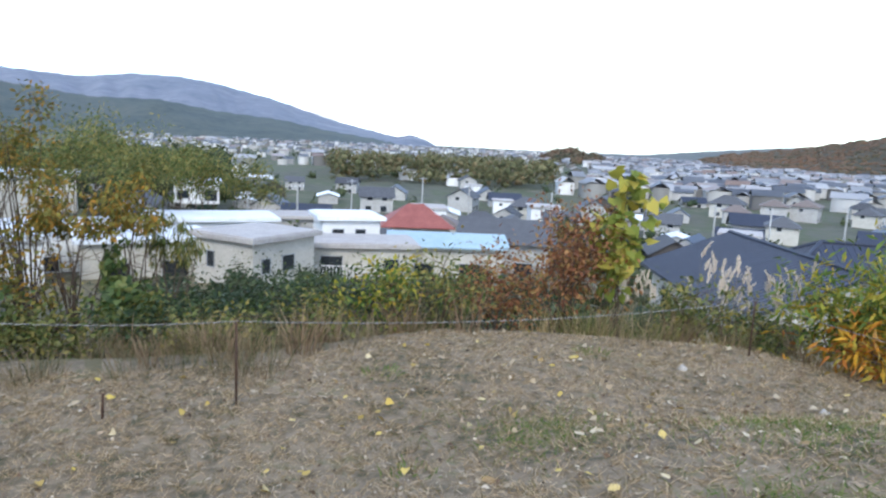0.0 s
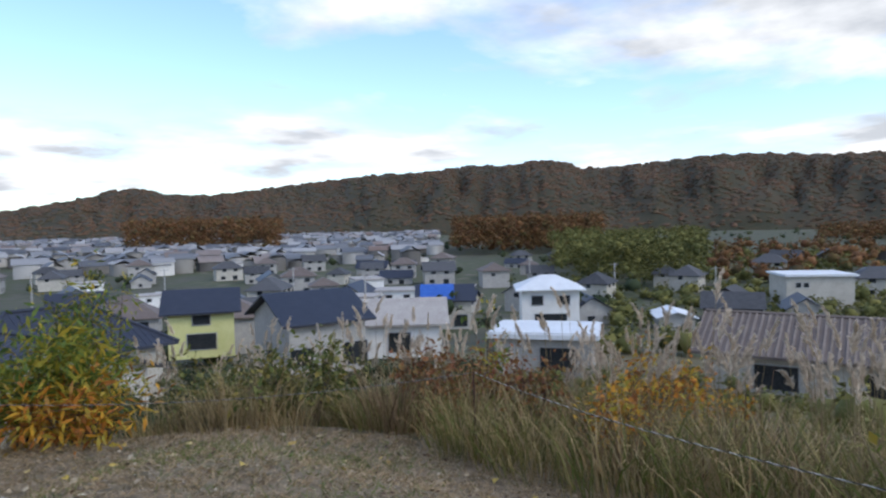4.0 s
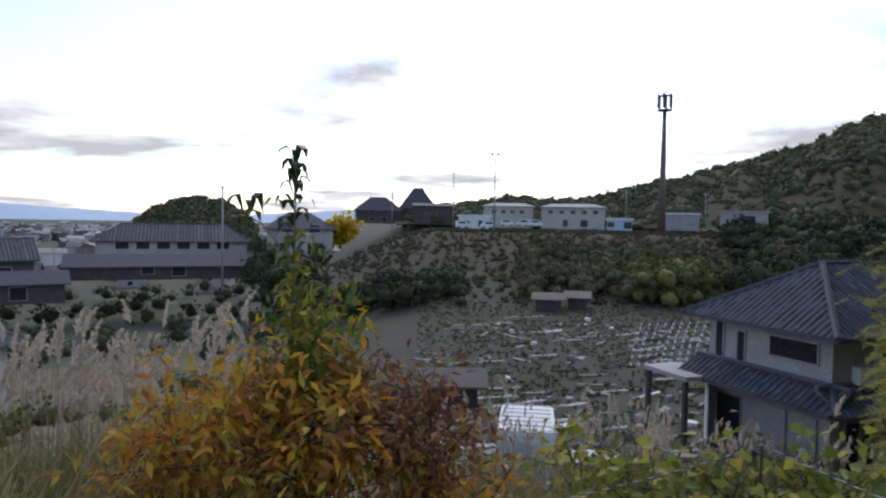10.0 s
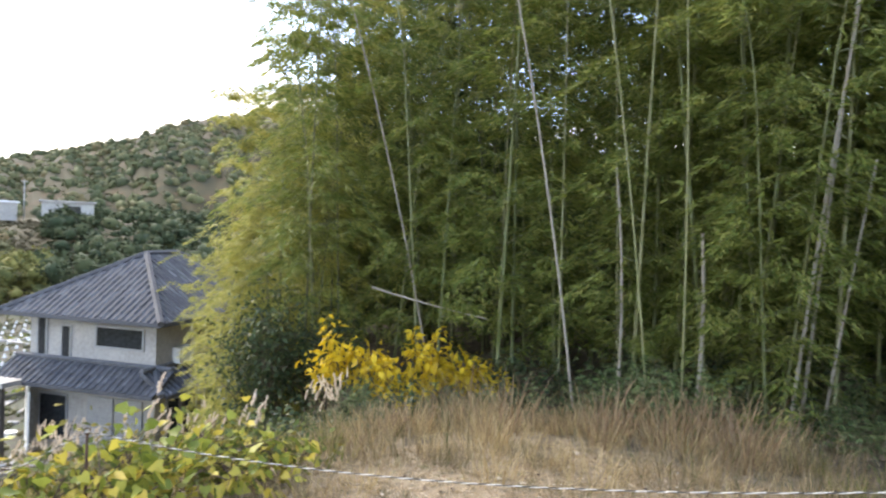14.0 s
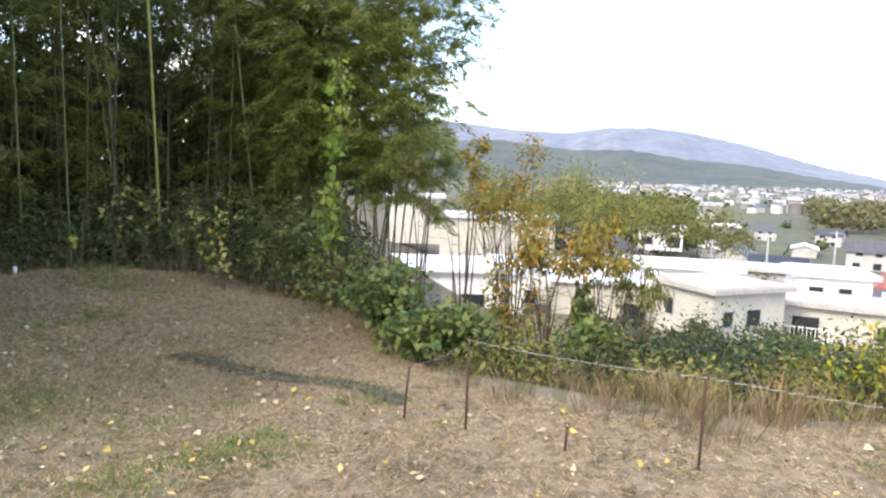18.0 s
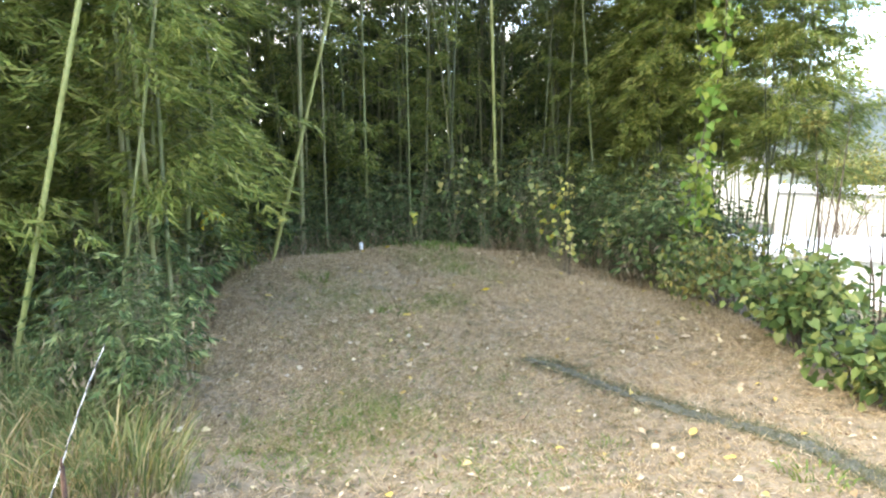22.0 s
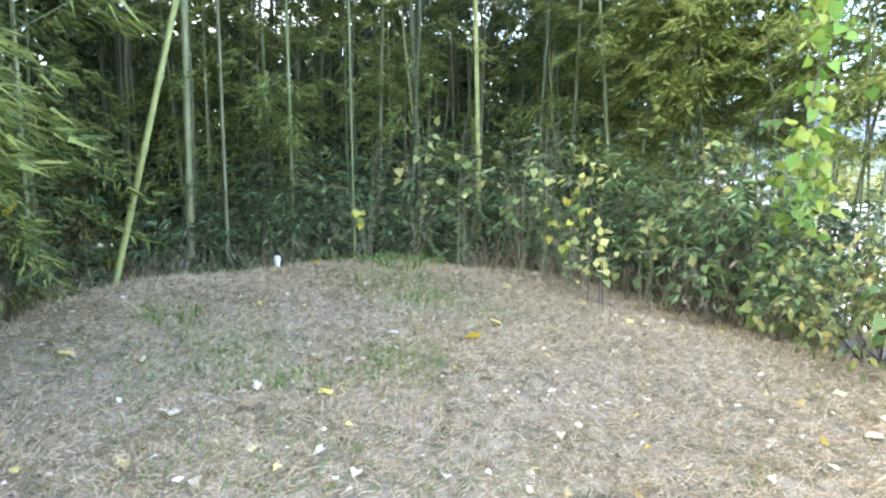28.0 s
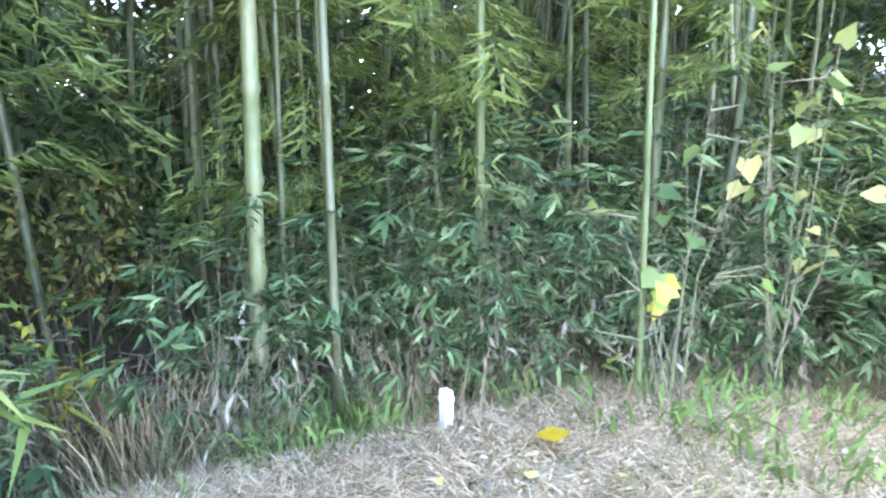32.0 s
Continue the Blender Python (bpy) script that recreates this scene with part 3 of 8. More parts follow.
def bamboo_variant(height, lean, leaves, radius=0.035, first=0.3, seed_dir=0.0, leaf=None, stem=None):
    """One bamboo: a jointed, bowing culm and drooping sprays of narrow leaves."""
    root = thing("bamboo", "tall green bamboo with feathery drooping sprays of leaves", "bamboo", pose(0, 0, 0), "bamboo grove")
    n = 16
    sh = Shape()
    pts, rad = [], []
    for k in range(n + 1):
        t = k / n
        bow = lean * t + 0.16 * height * max(0, t - 0.6) ** 2 * 4
        p = Vector((bow * math.cos(seed_dir), bow * math.sin(seed_dir), height * (t - 0.12 * max(0, t - 0.75) ** 2)))
        r = radius * (1 - 0.8 * t)
        if k:
            pts.append(p - Vector((0, 0, 0.02)))
            rad.append(r)
            pts.append(p)
            rad.append(r * 1.28)
            pts.append(p + Vector((0, 0, 0.02)))
            rad.append(r * 0.97)
        else:
            pts.append(p)
            rad.append(r)
    sh.tube(pts, rad, 5)
    part("culm", sh.mesh("culm", stem or M_CULM, True), root)
    nodes = [k for k in range(int(n * first), n + 1)]
    tw = Shape()
    pos, dirs = [], []
    per = max(1, int(1.35 * leaves) // (len(nodes) * 3))
    for k in nodes:
        c = pts[min(3 * k - 1, len(pts) - 1)]
        for s in range(3):
            a = rng.uniform(0, 6.283)
            size = rng.uniform(0.7, 1.7) * (1.0 if k < n * 0.8 else 0.7)
            rise = rng.uniform(-0.05, 0.45)
            e = c + Vector((math.cos(a), math.sin(a), rise)) * size
            mid = c.lerp(e, 0.55) + Vector((0, 0, 0.14 * size))
            e = e - Vector((0, 0, 0.28 * size))
            tw.tube([c, mid, e], [0.006, 0.004, 0.0015], 3, 0, False)
            t = rng.uniform(0.12, 1.0, per)
            cc, mm, ee = np.array(c), np.array(mid), np.array(e)
            q = np.where(t[:, None] < 0.55, cc + (mm - cc) * (t[:, None] / 0.55), mm + (ee - mm) * ((t[:, None] - 0.55) / 0.45))
            lat = rng.normal(size=per) * 0.16 * size * (1.15 - t)
            q = q + np.outer(lat, [-math.sin(a), math.cos(a), 0]) + rng.normal(size=(per, 3)) * np.array([0.03, 0.03, 0.03])
            q[:, 2] -= np.abs(lat) * 0.35
            pos.append(q)
            sgn = np.sign(lat)[:, None]
            dirs.append(np.array([math.cos(a), math.sin(a), -0.3]) + sgn * np.array([-math.sin(a), math.cos(a), 0]) * 0.6 + rng.normal(size=(per, 3)) * 0.35)
    tagged(part("branch", tw.mesh("branch", M_CULM), root), kind="stuff")
    pos, dirs = np.vstack(pos), np.vstack(dirs)
    v, f = feather_mesh(pos, dirs, rng.uniform(0.10, 0.21, len(pos)), rng.uniform(0.018, 0.030, len(pos)))
    tagged(part("foliage", mesh_of("foliage", v, f, leaf or M_BLEAF), root), kind="stuff")
    return root


BAMBOO = [bamboo_variant(10.5, 0.9, 4700, 0.036, 0.14, 0.0), bamboo_variant(9.2, 0.5, 4600, 0.031, 0.08, 1.3), bamboo_variant(11.5, 1.4, 4700, 0.040, 0.18, 2.9), bamboo_variant(8.0, 1.0, 4600, 0.027, 0.06, 4.2), bamboo_variant(10.0, 0.3, 4500, 0.034, 0.24, 5.2)]
SUNLIT = [bamboo_variant(9.5, 0.7, 4800, 0.032, 0.06, 0.4, M_SUNLITLEAF), bamboo_variant(8.5, 0.5, 4600, 0.03, 0.05, 2.2, M_SUNLITLEAF)]
# bare and edge bamboos take the culm and leaf colours with painted shade
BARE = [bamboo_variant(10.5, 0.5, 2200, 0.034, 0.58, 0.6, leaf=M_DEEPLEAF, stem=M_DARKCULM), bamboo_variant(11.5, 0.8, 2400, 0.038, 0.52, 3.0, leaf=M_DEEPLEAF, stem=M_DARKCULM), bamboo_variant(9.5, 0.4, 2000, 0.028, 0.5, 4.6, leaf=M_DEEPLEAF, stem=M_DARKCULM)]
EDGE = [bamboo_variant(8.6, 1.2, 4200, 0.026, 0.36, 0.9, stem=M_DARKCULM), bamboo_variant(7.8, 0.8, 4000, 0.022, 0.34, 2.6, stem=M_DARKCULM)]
used = set()


def put(variants, i, x, y, turn, size=1.0, sink=0.05, z=None, label="", tilt=(0, 0)):
    """The i-th variant itself the first time, a copy after that."""
    src = variants[i]
    m = pose(x, y, (land_at(x, y) if z is None else z) - sink, tilt[0], tilt[1], turn)
    if src in used:
        base = src.scale.copy()
        src.scale = (size,) * 3
        ob = copy_thing(src, m)
        src.scale = base
    else:
        used.add(src)
        src.matrix_basis = m @ Matrix.Scale(size, 4)
        ob = src
    if label:
        ob["label"] = label
    return ob


# front line of the grove, walked from the house side round to the far end of the lawn
GROVE_AZ = [214, 222, 232, 245, 258, 268, 276, 284, 290, 297, 305, 313, 320]
GROVE_R = [15.5, 13.0, 11.5, 9.6, 9.3, 9.3, 10.0, 13.6, 15.4, 16.4, 16.0, 15.2, 14.8]
for k in range(138):
    az = rng.uniform(222, 317)
    r = np.interp(az, GROVE_AZ, GROVE_R) + rng.uniform(0, 1) ** 1.3 * 7 + (0.9 if az > 308 else 0)
    r += 1.4 if 278 < az < 287 else 0
    p = polar(az, r)
    bare = 279 < az < 305 and rng.random() < 0.62
    kinds = BARE if bare else EDGE if az > 312 else BAMBOO
    put(kinds, int(rng.integers(0, len(kinds))), p.x, p.y, rng.uniform(0, 360), rng.uniform(0.8, 1.1))
for k in range(9):
    p = polar(rng.uniform(273, 279), rng.uniform(9.6, 12))
    put(BAMBOO, int(rng.choice([0, 4])), p.x, p.y, rng.uniform(0, 360), rng.uniform(0.8, 1.05))
for k in range(7):
    p = polar(rng.uniform(315.5, 320.5), rng.uniform(15.5, 18.5))
    put(EDGE, k % 2, p.x, p.y, rng.uniform(0, 360), rng.uniform(0.95, 1.15), label="leafy bamboo leaning out over the slope")
for k in range(16):
    az = rng.uniform(310, 319)
    p = polar(az, np.interp(az, [310, 319], [16.5, 15.0]) + rng.uniform(0, 4.5))
    put(EDGE, k % 2, p.x, p.y, rng.uniform(0, 360), np.interp(az, [310, 319], [1.2, 1.0]) * rng.uniform(0.9, 1.1), label="leafy bamboo leaning out over the slope")
for k in range(5):
    p = polar(221.8 + 3.6 * ((k * 0.618) % 1), 13.5 + 4.5 * ((k * 0.382) % 1))
    put(EDGE, k % 2, p.x, p.y, k * 77, 1.25 + 0.1 * (k % 3), label="tall leafy bamboo at the grove's corner")
for k in range(30):
    az, r = rng.uniform(214, 222.5), rng.uniform(13.5, 22)
    p = polar(az, r)
    put(SUNLIT, k % 2, p.x, p.y, rng.uniform(0, 360), np.interp(az, [214, 222], [0.62, 1.0]) * rng.uniform(0.85, 1.1), label="golden-green bamboo at the grove's corner, sunlight put into its leaf colour")


def grove_depth():
    """The depth of the grove: hanging sprays of narrow leaves and thin stems behind the front rows."""
    n, per = 4500, 54
    az = np.concatenate([rng.uniform(221, 312, 2700), rng.uniform(268, 312, 1000), rng.uniform(226, 262, 800)])
    r = np.interp(az, GROVE_AZ, GROVE_R) + 5.5 + 12 * rng.random(n)
    x, y = r * np.sin(np.radians(az)), r * np.cos(np.radians(az))
    u = rng.random(n) ** 0.75
    z = land(x, y) + 0.3 + u * np.interp(az, [221, 228, 300, 307, 312], [9, 15, 15, 11, 7.5]) * rng.uniform(0.75, 1.05, n)
    open_air = ((az > 281) & (az < 304) & (z > 1.6) & (rng.random(n) < 0.06)) | ((az > 283) & (az < 291) & (z > 2.0) & (z < 5.0) & (rng.random(n) < 0.4))
    az, x, y, z = az[~open_air], x[~open_air], y[~open_air], z[~open_air]
    n = len(az)
    c = np.repeat(np.stack([x, y, z], -1), per, 0)
    a = np.repeat(rng.uniform(0, 6.283, n), per)
    s = rng.random(n * per)
    pos = c + np.stack([np.cos(a), np.sin(a), -0.45 * s], -1) * (s * 1.5)[:, None] + rng.normal(size=(n * per, 3)) * np.array([0.28, 0.28, 0.22])
    d = np.stack([np.cos(a), np.sin(a), np.full(n * per, -0.5)], -1) + rng.normal(size=(n * per, 3)) * 0.5
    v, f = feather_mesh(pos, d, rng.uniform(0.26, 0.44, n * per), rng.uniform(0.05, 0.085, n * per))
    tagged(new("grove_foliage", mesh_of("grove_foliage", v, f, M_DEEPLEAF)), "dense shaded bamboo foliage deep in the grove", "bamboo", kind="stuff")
    sh = Shape()
    for k in range(170):
        az = rng.uniform(224, 309) if k < 110 else rng.uniform(279, 304)
        p = polar(az, np.interp(az, GROVE_AZ, GROVE_R) + rng.uniform(4, 14))
        p.z = land_at(p.x, p.y)
        q = p + Vector((rng.normal() * 0.7, rng.normal() * 0.7, rng.uniform(8, 13)))
        sh.tube([p, p.lerp(q, 0.5) + Vector((0.1, 0.05, 0)), q], [0.036, 0.03, 0.014], 5, 0, False)
    tagged(new("grove_culms", sh.mesh("grove_culms", M_DARKCULM, True)), "many thin culms deep in the grove, shade put into their colour", "bamboo", kind="stuff")


grove_depth()


def grass_clump(name, label, blades, height, spread, mat, group, category="grass", width=0.010, droop=0.35, plumes=0):
    a = rng.uniform(0, 6.283, blades)
    r = spread * 0.4 * np.sqrt(rng.random(blades))
    pos = np.stack([r * np.cos(a), r * np.sin(a), np.zeros(blades)], -1)
    tilt = rng.uniform(0.05, 0.55, blades)
    b = a + rng.normal(size=blades) * 0.7
    d = np.stack([np.cos(b) * tilt, np.sin(b) * tilt, np.ones(blades)], -1)
    L = height * rng.uniform(0.45, 1.0, blades)
    v, f = blade_mesh(pos, d, L, width * rng.uniform(0.6, 1.4, blades), droop * rng.uniform(0.4, 1.4, blades))
    me = mesh_of("tussock", v, f, mat)
    if not plumes:
        return tagged(new(name, me), label, category, group)
    root = thing(name, label, category, pose(0, 0, 0), group)
    tagged(part("tussock", me, root), kind="stuff")
    wind = rng.uniform(0, 6.283)
    for k in range(plumes):
        a = wind + rng.normal() * 0.7
        h = height * rng.uniform(0.85, 1.3)
        base = Vector((rng.normal() * spread * 0.2, rng.normal() * spread * 0.2, 0))
        out = Vector((math.cos(a), math.sin(a), 0))
        top = base + out * rng.uniform(0.0, 0.12) * h + Vector((0, 0, h))
        st = Shape()
        st.tube([base, base.lerp(top, 0.5) + Vector((0, 0, 0.04)), top], [0.004, 0.003, 0.002], 4, 0, False)
        n = 62
        u = rng.random(n)
        length = rng.uniform(0.20, 0.34)
        nod = rng.uniform(0.05, 0.5)
        spine = np.array(top) + np.outer(u * length, [out.x * 0.12, out.y * 0.12, 1.0]) + np.outer(u * u * length * nod, [out.x * 0.7, out.y * 0.7, -0.35])
        dirs = np.outer(0.2 + u * nod, [out.x, out.y, -0.3]) + np.array([0, 0, 0.9]) + rng.normal(size=(n, 3)) * 0.24
        v, f = leaf_mesh(spine, dirs, rng.uniform(0.05, 0.10, n) * (1.25 - 0.7 * u), 0.019, 0.1, 0.5)
        nv = len(st.v)
        verts = np.vstack([np.array(st.v), v])
        part("plume", mesh_of("plume", verts, st.f + (f + nv).tolist(), [M_STEM, M_PLUME], [0] * len(st.f) + [1] * len(f)), root)
    return root


SUSUKI = [grass_clump("pampas_grass", "clump of tall silvery plumed pampas grass gone dry", 70, 1.35, 0.8, M_TALL, "plumed grass on the slope", plumes=p) for p in (8, 6, 10, 7)]
TALL = [grass_clump("tall_grass_clump", "clump of tall half-dry meadow grass", 115, h, 1.1, M_TALL, "tall grass on the slope", width=0.011) for h in (0.85, 1.0, 0.7, 0.95)]
REED = [grass_clump("dry_grass_clump", "tuft of dry straw-coloured grass beside the fence", 70, h, 0.7, M_STRAW, "dry grass along the fence", width=0.007, droop=0.25) for h in (0.55, 0.7, 0.45)]
TUFT = [grass_clump("green_tuft", "low tuft of fresh green grass in the lawn", 60, h, 0.5, M_GREEN_BLADE, "green tufts", width=0.012, droop=0.6) for h in (0.16, 0.22)]


def belt(variants, n, az0, az1, off0, off1, lo=0.8, hi=1.15, power=1.0):
    for k in range(n):
        az = rng.uniform(az0, az1)
        r = np.interp(az % 360, LAWN_AZ, LAWN_R) + off0 + (off1 - off0) * rng.random() ** power
        p = polar(az, r)
        put(variants, int(rng.integers(0, len(variants))), p.x, p.y, rng.uniform(0, 360), rng.uniform(lo, hi))


ROUGH = [grass_clump("weed_clump", "clump of rough brown and olive weeds gone to seed", 62, h, 0.8, M_ROUGH, "rough weeds round the lawn", width=0.008, droop=0.22) for h in (0.6, 0.8, 0.5)]
belt(SUSUKI, 48, 92, 140, 2.2, 6.0, 0.62, 0.92)
belt(SUSUKI, 42, 124, 164, 1.4, 5.0, 0.60, 0.88)
belt(SUSUKI, 36, 38, 96, 1.0, 4.5, 0.6, 0.9)
belt(SUSUKI, 26, 176, 216, 2.5, 9.0, 0.6, 0.9)
belt(SUSUKI, 12, 14, 34, 1.6, 4, 0.8, 1.05)
belt(TALL, 160, 48, 168, 0.1, 4.5, 0.75, 1.1)
belt(TALL, 46, 168, 225, 0.3, 5, 0.6, 0.9)
belt(TALL, 50, -30, 48, 0.9, 5, 0.6, 0.95)
belt(REED, 26, 0, 60, 0.2, 2.6, 0.6, 1.2)
belt(ROUGH, 40, -42, 60, -0.1, 3.4, 0.5, 1.25)
belt(ROUGH, 30, 322, 360, -0.1, 1.8, 0.45, 0.9)
belt(ROUGH, 20, 220, 247, 1.5, 4.2, 0.5, 0.9)
belt(REED, 34, 215, 262, -0.6, 2.0, 0.4, 0.75)
belt(REED, 30, 215, 264, -1.0, 2.4, 0.55, 0.9)
belt(SUSUKI, 4, 214, 228, 0.8, 2.6, 0.4, 0.5)
belt(ROUGH, 48, 212, 276, -0.4, 2.6, 0.5, 0.95)
belt(ROUGH, 24, 214, 262, -1.9, -0.3, 0.3, 0.6)
belt(ROUGH, 10, 250, 280, -0.1, 1.6, 0.4, 0.8)
belt(TALL, 8, 250, 280, -0.1, 1.6, 0.35, 0.6)
belt(REED, 64, 44, 108, 0.3, 4.0, 0.9, 1.6)
belt(SUSUKI, 13, 70, 112, 0.7, 3.0, 0.62, 0.9)
belt(SUSUKI, 26, 182, 208, 8.0, 20.0, 0.8, 1.2)
DRYWEED = [grass_clump("dry_weed", "clump of tall red-brown weeds gone dry", 60, h, 0.7, M_DRYWEED, "dry weeds on the slope", width=0.014, droop=0.2) for h in (1.0, 1.25)]
belt(DRYWEED, 40, 46, 112, 0.2, 3.0, 0.6, 1.0)
belt(DRYWEED, 26, -30, 46, 0.3, 2.4, 0.35, 0.7)
belt(DRYWEED, 18, 226, 262, 0.2, 1.6, 0.35, 0.6)
belt(ROUGH, 34, 44, 168, 0.2, 3.4, 0.8, 1.4)
belt(ROUGH, 32, 297, 313, 0.05, 0.8, 0.4, 0.9)
belt(ROUGH, 10, 281, 297, 0.5, 1.1, 0.35, 0.6)


M_SASASTEM = surface("olive_cane", [(0.06, 0.065, 0.03), (0.13, 0.12, 0.06), (0.24, 0.20, 0.12)], 4, 0.7, 0, island=0.6)
M_DEADLEAF = surface("dead_cane_leaf", [(0.10, 0.075, 0.05), (0.22, 0.17, 0.115), (0.40, 0.33, 0.23)], 3, 0.8, 0, island=0.9, through_light=0.2)


def sasa_variant(h, n, big=1.0):
    """Dwarf bamboo: arching canes that end in hanging fans of long leaves, with dead leaves low down."""
    root = thing("dwarf_bamboo", "thicket of dwarf bamboo with long glossy green leaves", "dwarf bamboo", pose(0, 0, 0), "undergrowth at the grove's edge")
    sh = Shape()
    pos, dirs, size, dead = [], [], [], []
    for k in range(n):
        a, s = rng.uniform(0, 6.283), rng.uniform(0.05, 0.45)
        b = Vector((rng.normal() * 0.24, rng.normal() * 0.24, 0))
        t = b + Vector((math.cos(a) * s, math.sin(a) * s, h * rng.uniform(0.45, 1.0)))
        knee = b.lerp(t, 0.65) + Vector((0, 0, 0.08))
        sh.tube([b, knee, t], [0.004, 0.003, 0.0016], 3, 0, False)
        for j in range(4):
            f = (1.0, rng.uniform(0.75, 0.95), rng.uniform(0.5, 0.8), rng.uniform(0.35, 0.65))[j]
            q = b.lerp(t, f)
            out = a + rng.normal() * 1.1
            tip = q + Vector((math.cos(out), math.sin(out), rng.uniform(-0.1, 0.35))) * rng.uniform(0.08, 0.22)
            sh.tube([q, tip], [0.002, 0.0012], 3, 0, False)
            m = int(rng.integers(6, 10))
            pos.append(np.array(tip) + rng.normal(size=(m, 3)) * 0.014)
            ang = out + np.linspace(-1.25, 1.25, m) + rng.normal(size=m) * 0.15
            dirs.append(np.stack([np.cos(ang), np.sin(ang), -0.25 - 0.55 * rng.random(m) + 0.5 * (f == 1.0)], -1))
            size.append(big * rng.uniform(0.10, 0.22) * (1 - 0.35 * np.abs(np.linspace(-1, 1, m))))
        for j in range(9):
            dead.append(np.array(b.lerp(t, rng.uniform(0.08, 0.6))) + rng.normal(size=3) * 0.06)
    tagged(part("stem", sh.mesh("stem", M_SASASTEM), root), kind="stuff")
    pos, dirs, size = np.vstack(pos), np.vstack(dirs), np.concatenate(size)
    v, f = leaf_mesh(pos, dirs, size, size * 0.17, 0.2, 0.38)
    tagged(part("foliage", mesh_of("foliage", v, f, M_SASA), root), kind="stuff")
    dead = np.array(dead)
    L = rng.uniform(0.08, 0.17, len(dead))
    v, f = leaf_mesh(dead, rng.normal(size=dead.shape) * 0.5 + np.array([0, 0, -0.9]), L, L * 0.2, 0.3)
    tagged(part("dead_foliage", mesh_of("dead_foliage", v, f, M_DEADLEAF), root), kind="stuff")
    return root


SASA = [sasa_variant(h, 22) for h in (1.1, 1.5, 1.9, 1.3)]
def thicket(n, az0, az1, o0, o1, lo, hi, power=1.3):
    for k in range(n):
        az = rng.uniform(az0, az1)
        edge = np.interp(az, LAWN_AZ, LAWN_R)
        r = edge + o0 + rng.random() ** power * (o1 - o0)
        p = polar(az, r)
        if (p.x + 13.41) ** 2 + (p.y - 4.75) ** 2 < 0.55 or (-12.6 < p.x < -6 and 1.35 < p.y < 2.9):
            continue
        put(SASA, int(rng.integers(0, 4)), p.x, p.y, rng.uniform(0, 360), rng.uniform(lo, hi) * (0.8 if r < edge + 0.8 else 1))


thicket(30, 222, 250, 2.6, 5.0, 0.3, 0.5, 1.0)
thicket(26, 244, 268, 2.2, 4.4, 0.4, 0.7)
thicket(10, 258, 274, 2.2, 4.4, 0.35, 0.55)
thicket(14, 273, 279, 1.6, 4.5, 0.4, 0.6)
thicket(16, 274, 280.5, 3.4, 6.4, 0.8, 1.1)
thicket(14, 277, 281.5, 1.2, 3.2, 0.5, 0.9)
thicket(70, 285, 309, 0.75, 3.2, 0.6, 0.95)
thicket(38, 286, 298, 1.3, 3.8, 0.8, 1.1)
thicket(34, 296, 312, 0.9, 3.8, 0.95, 1.3)
thicket(24, 303, 313, 0.5, 3.0, 0.6, 1.0)


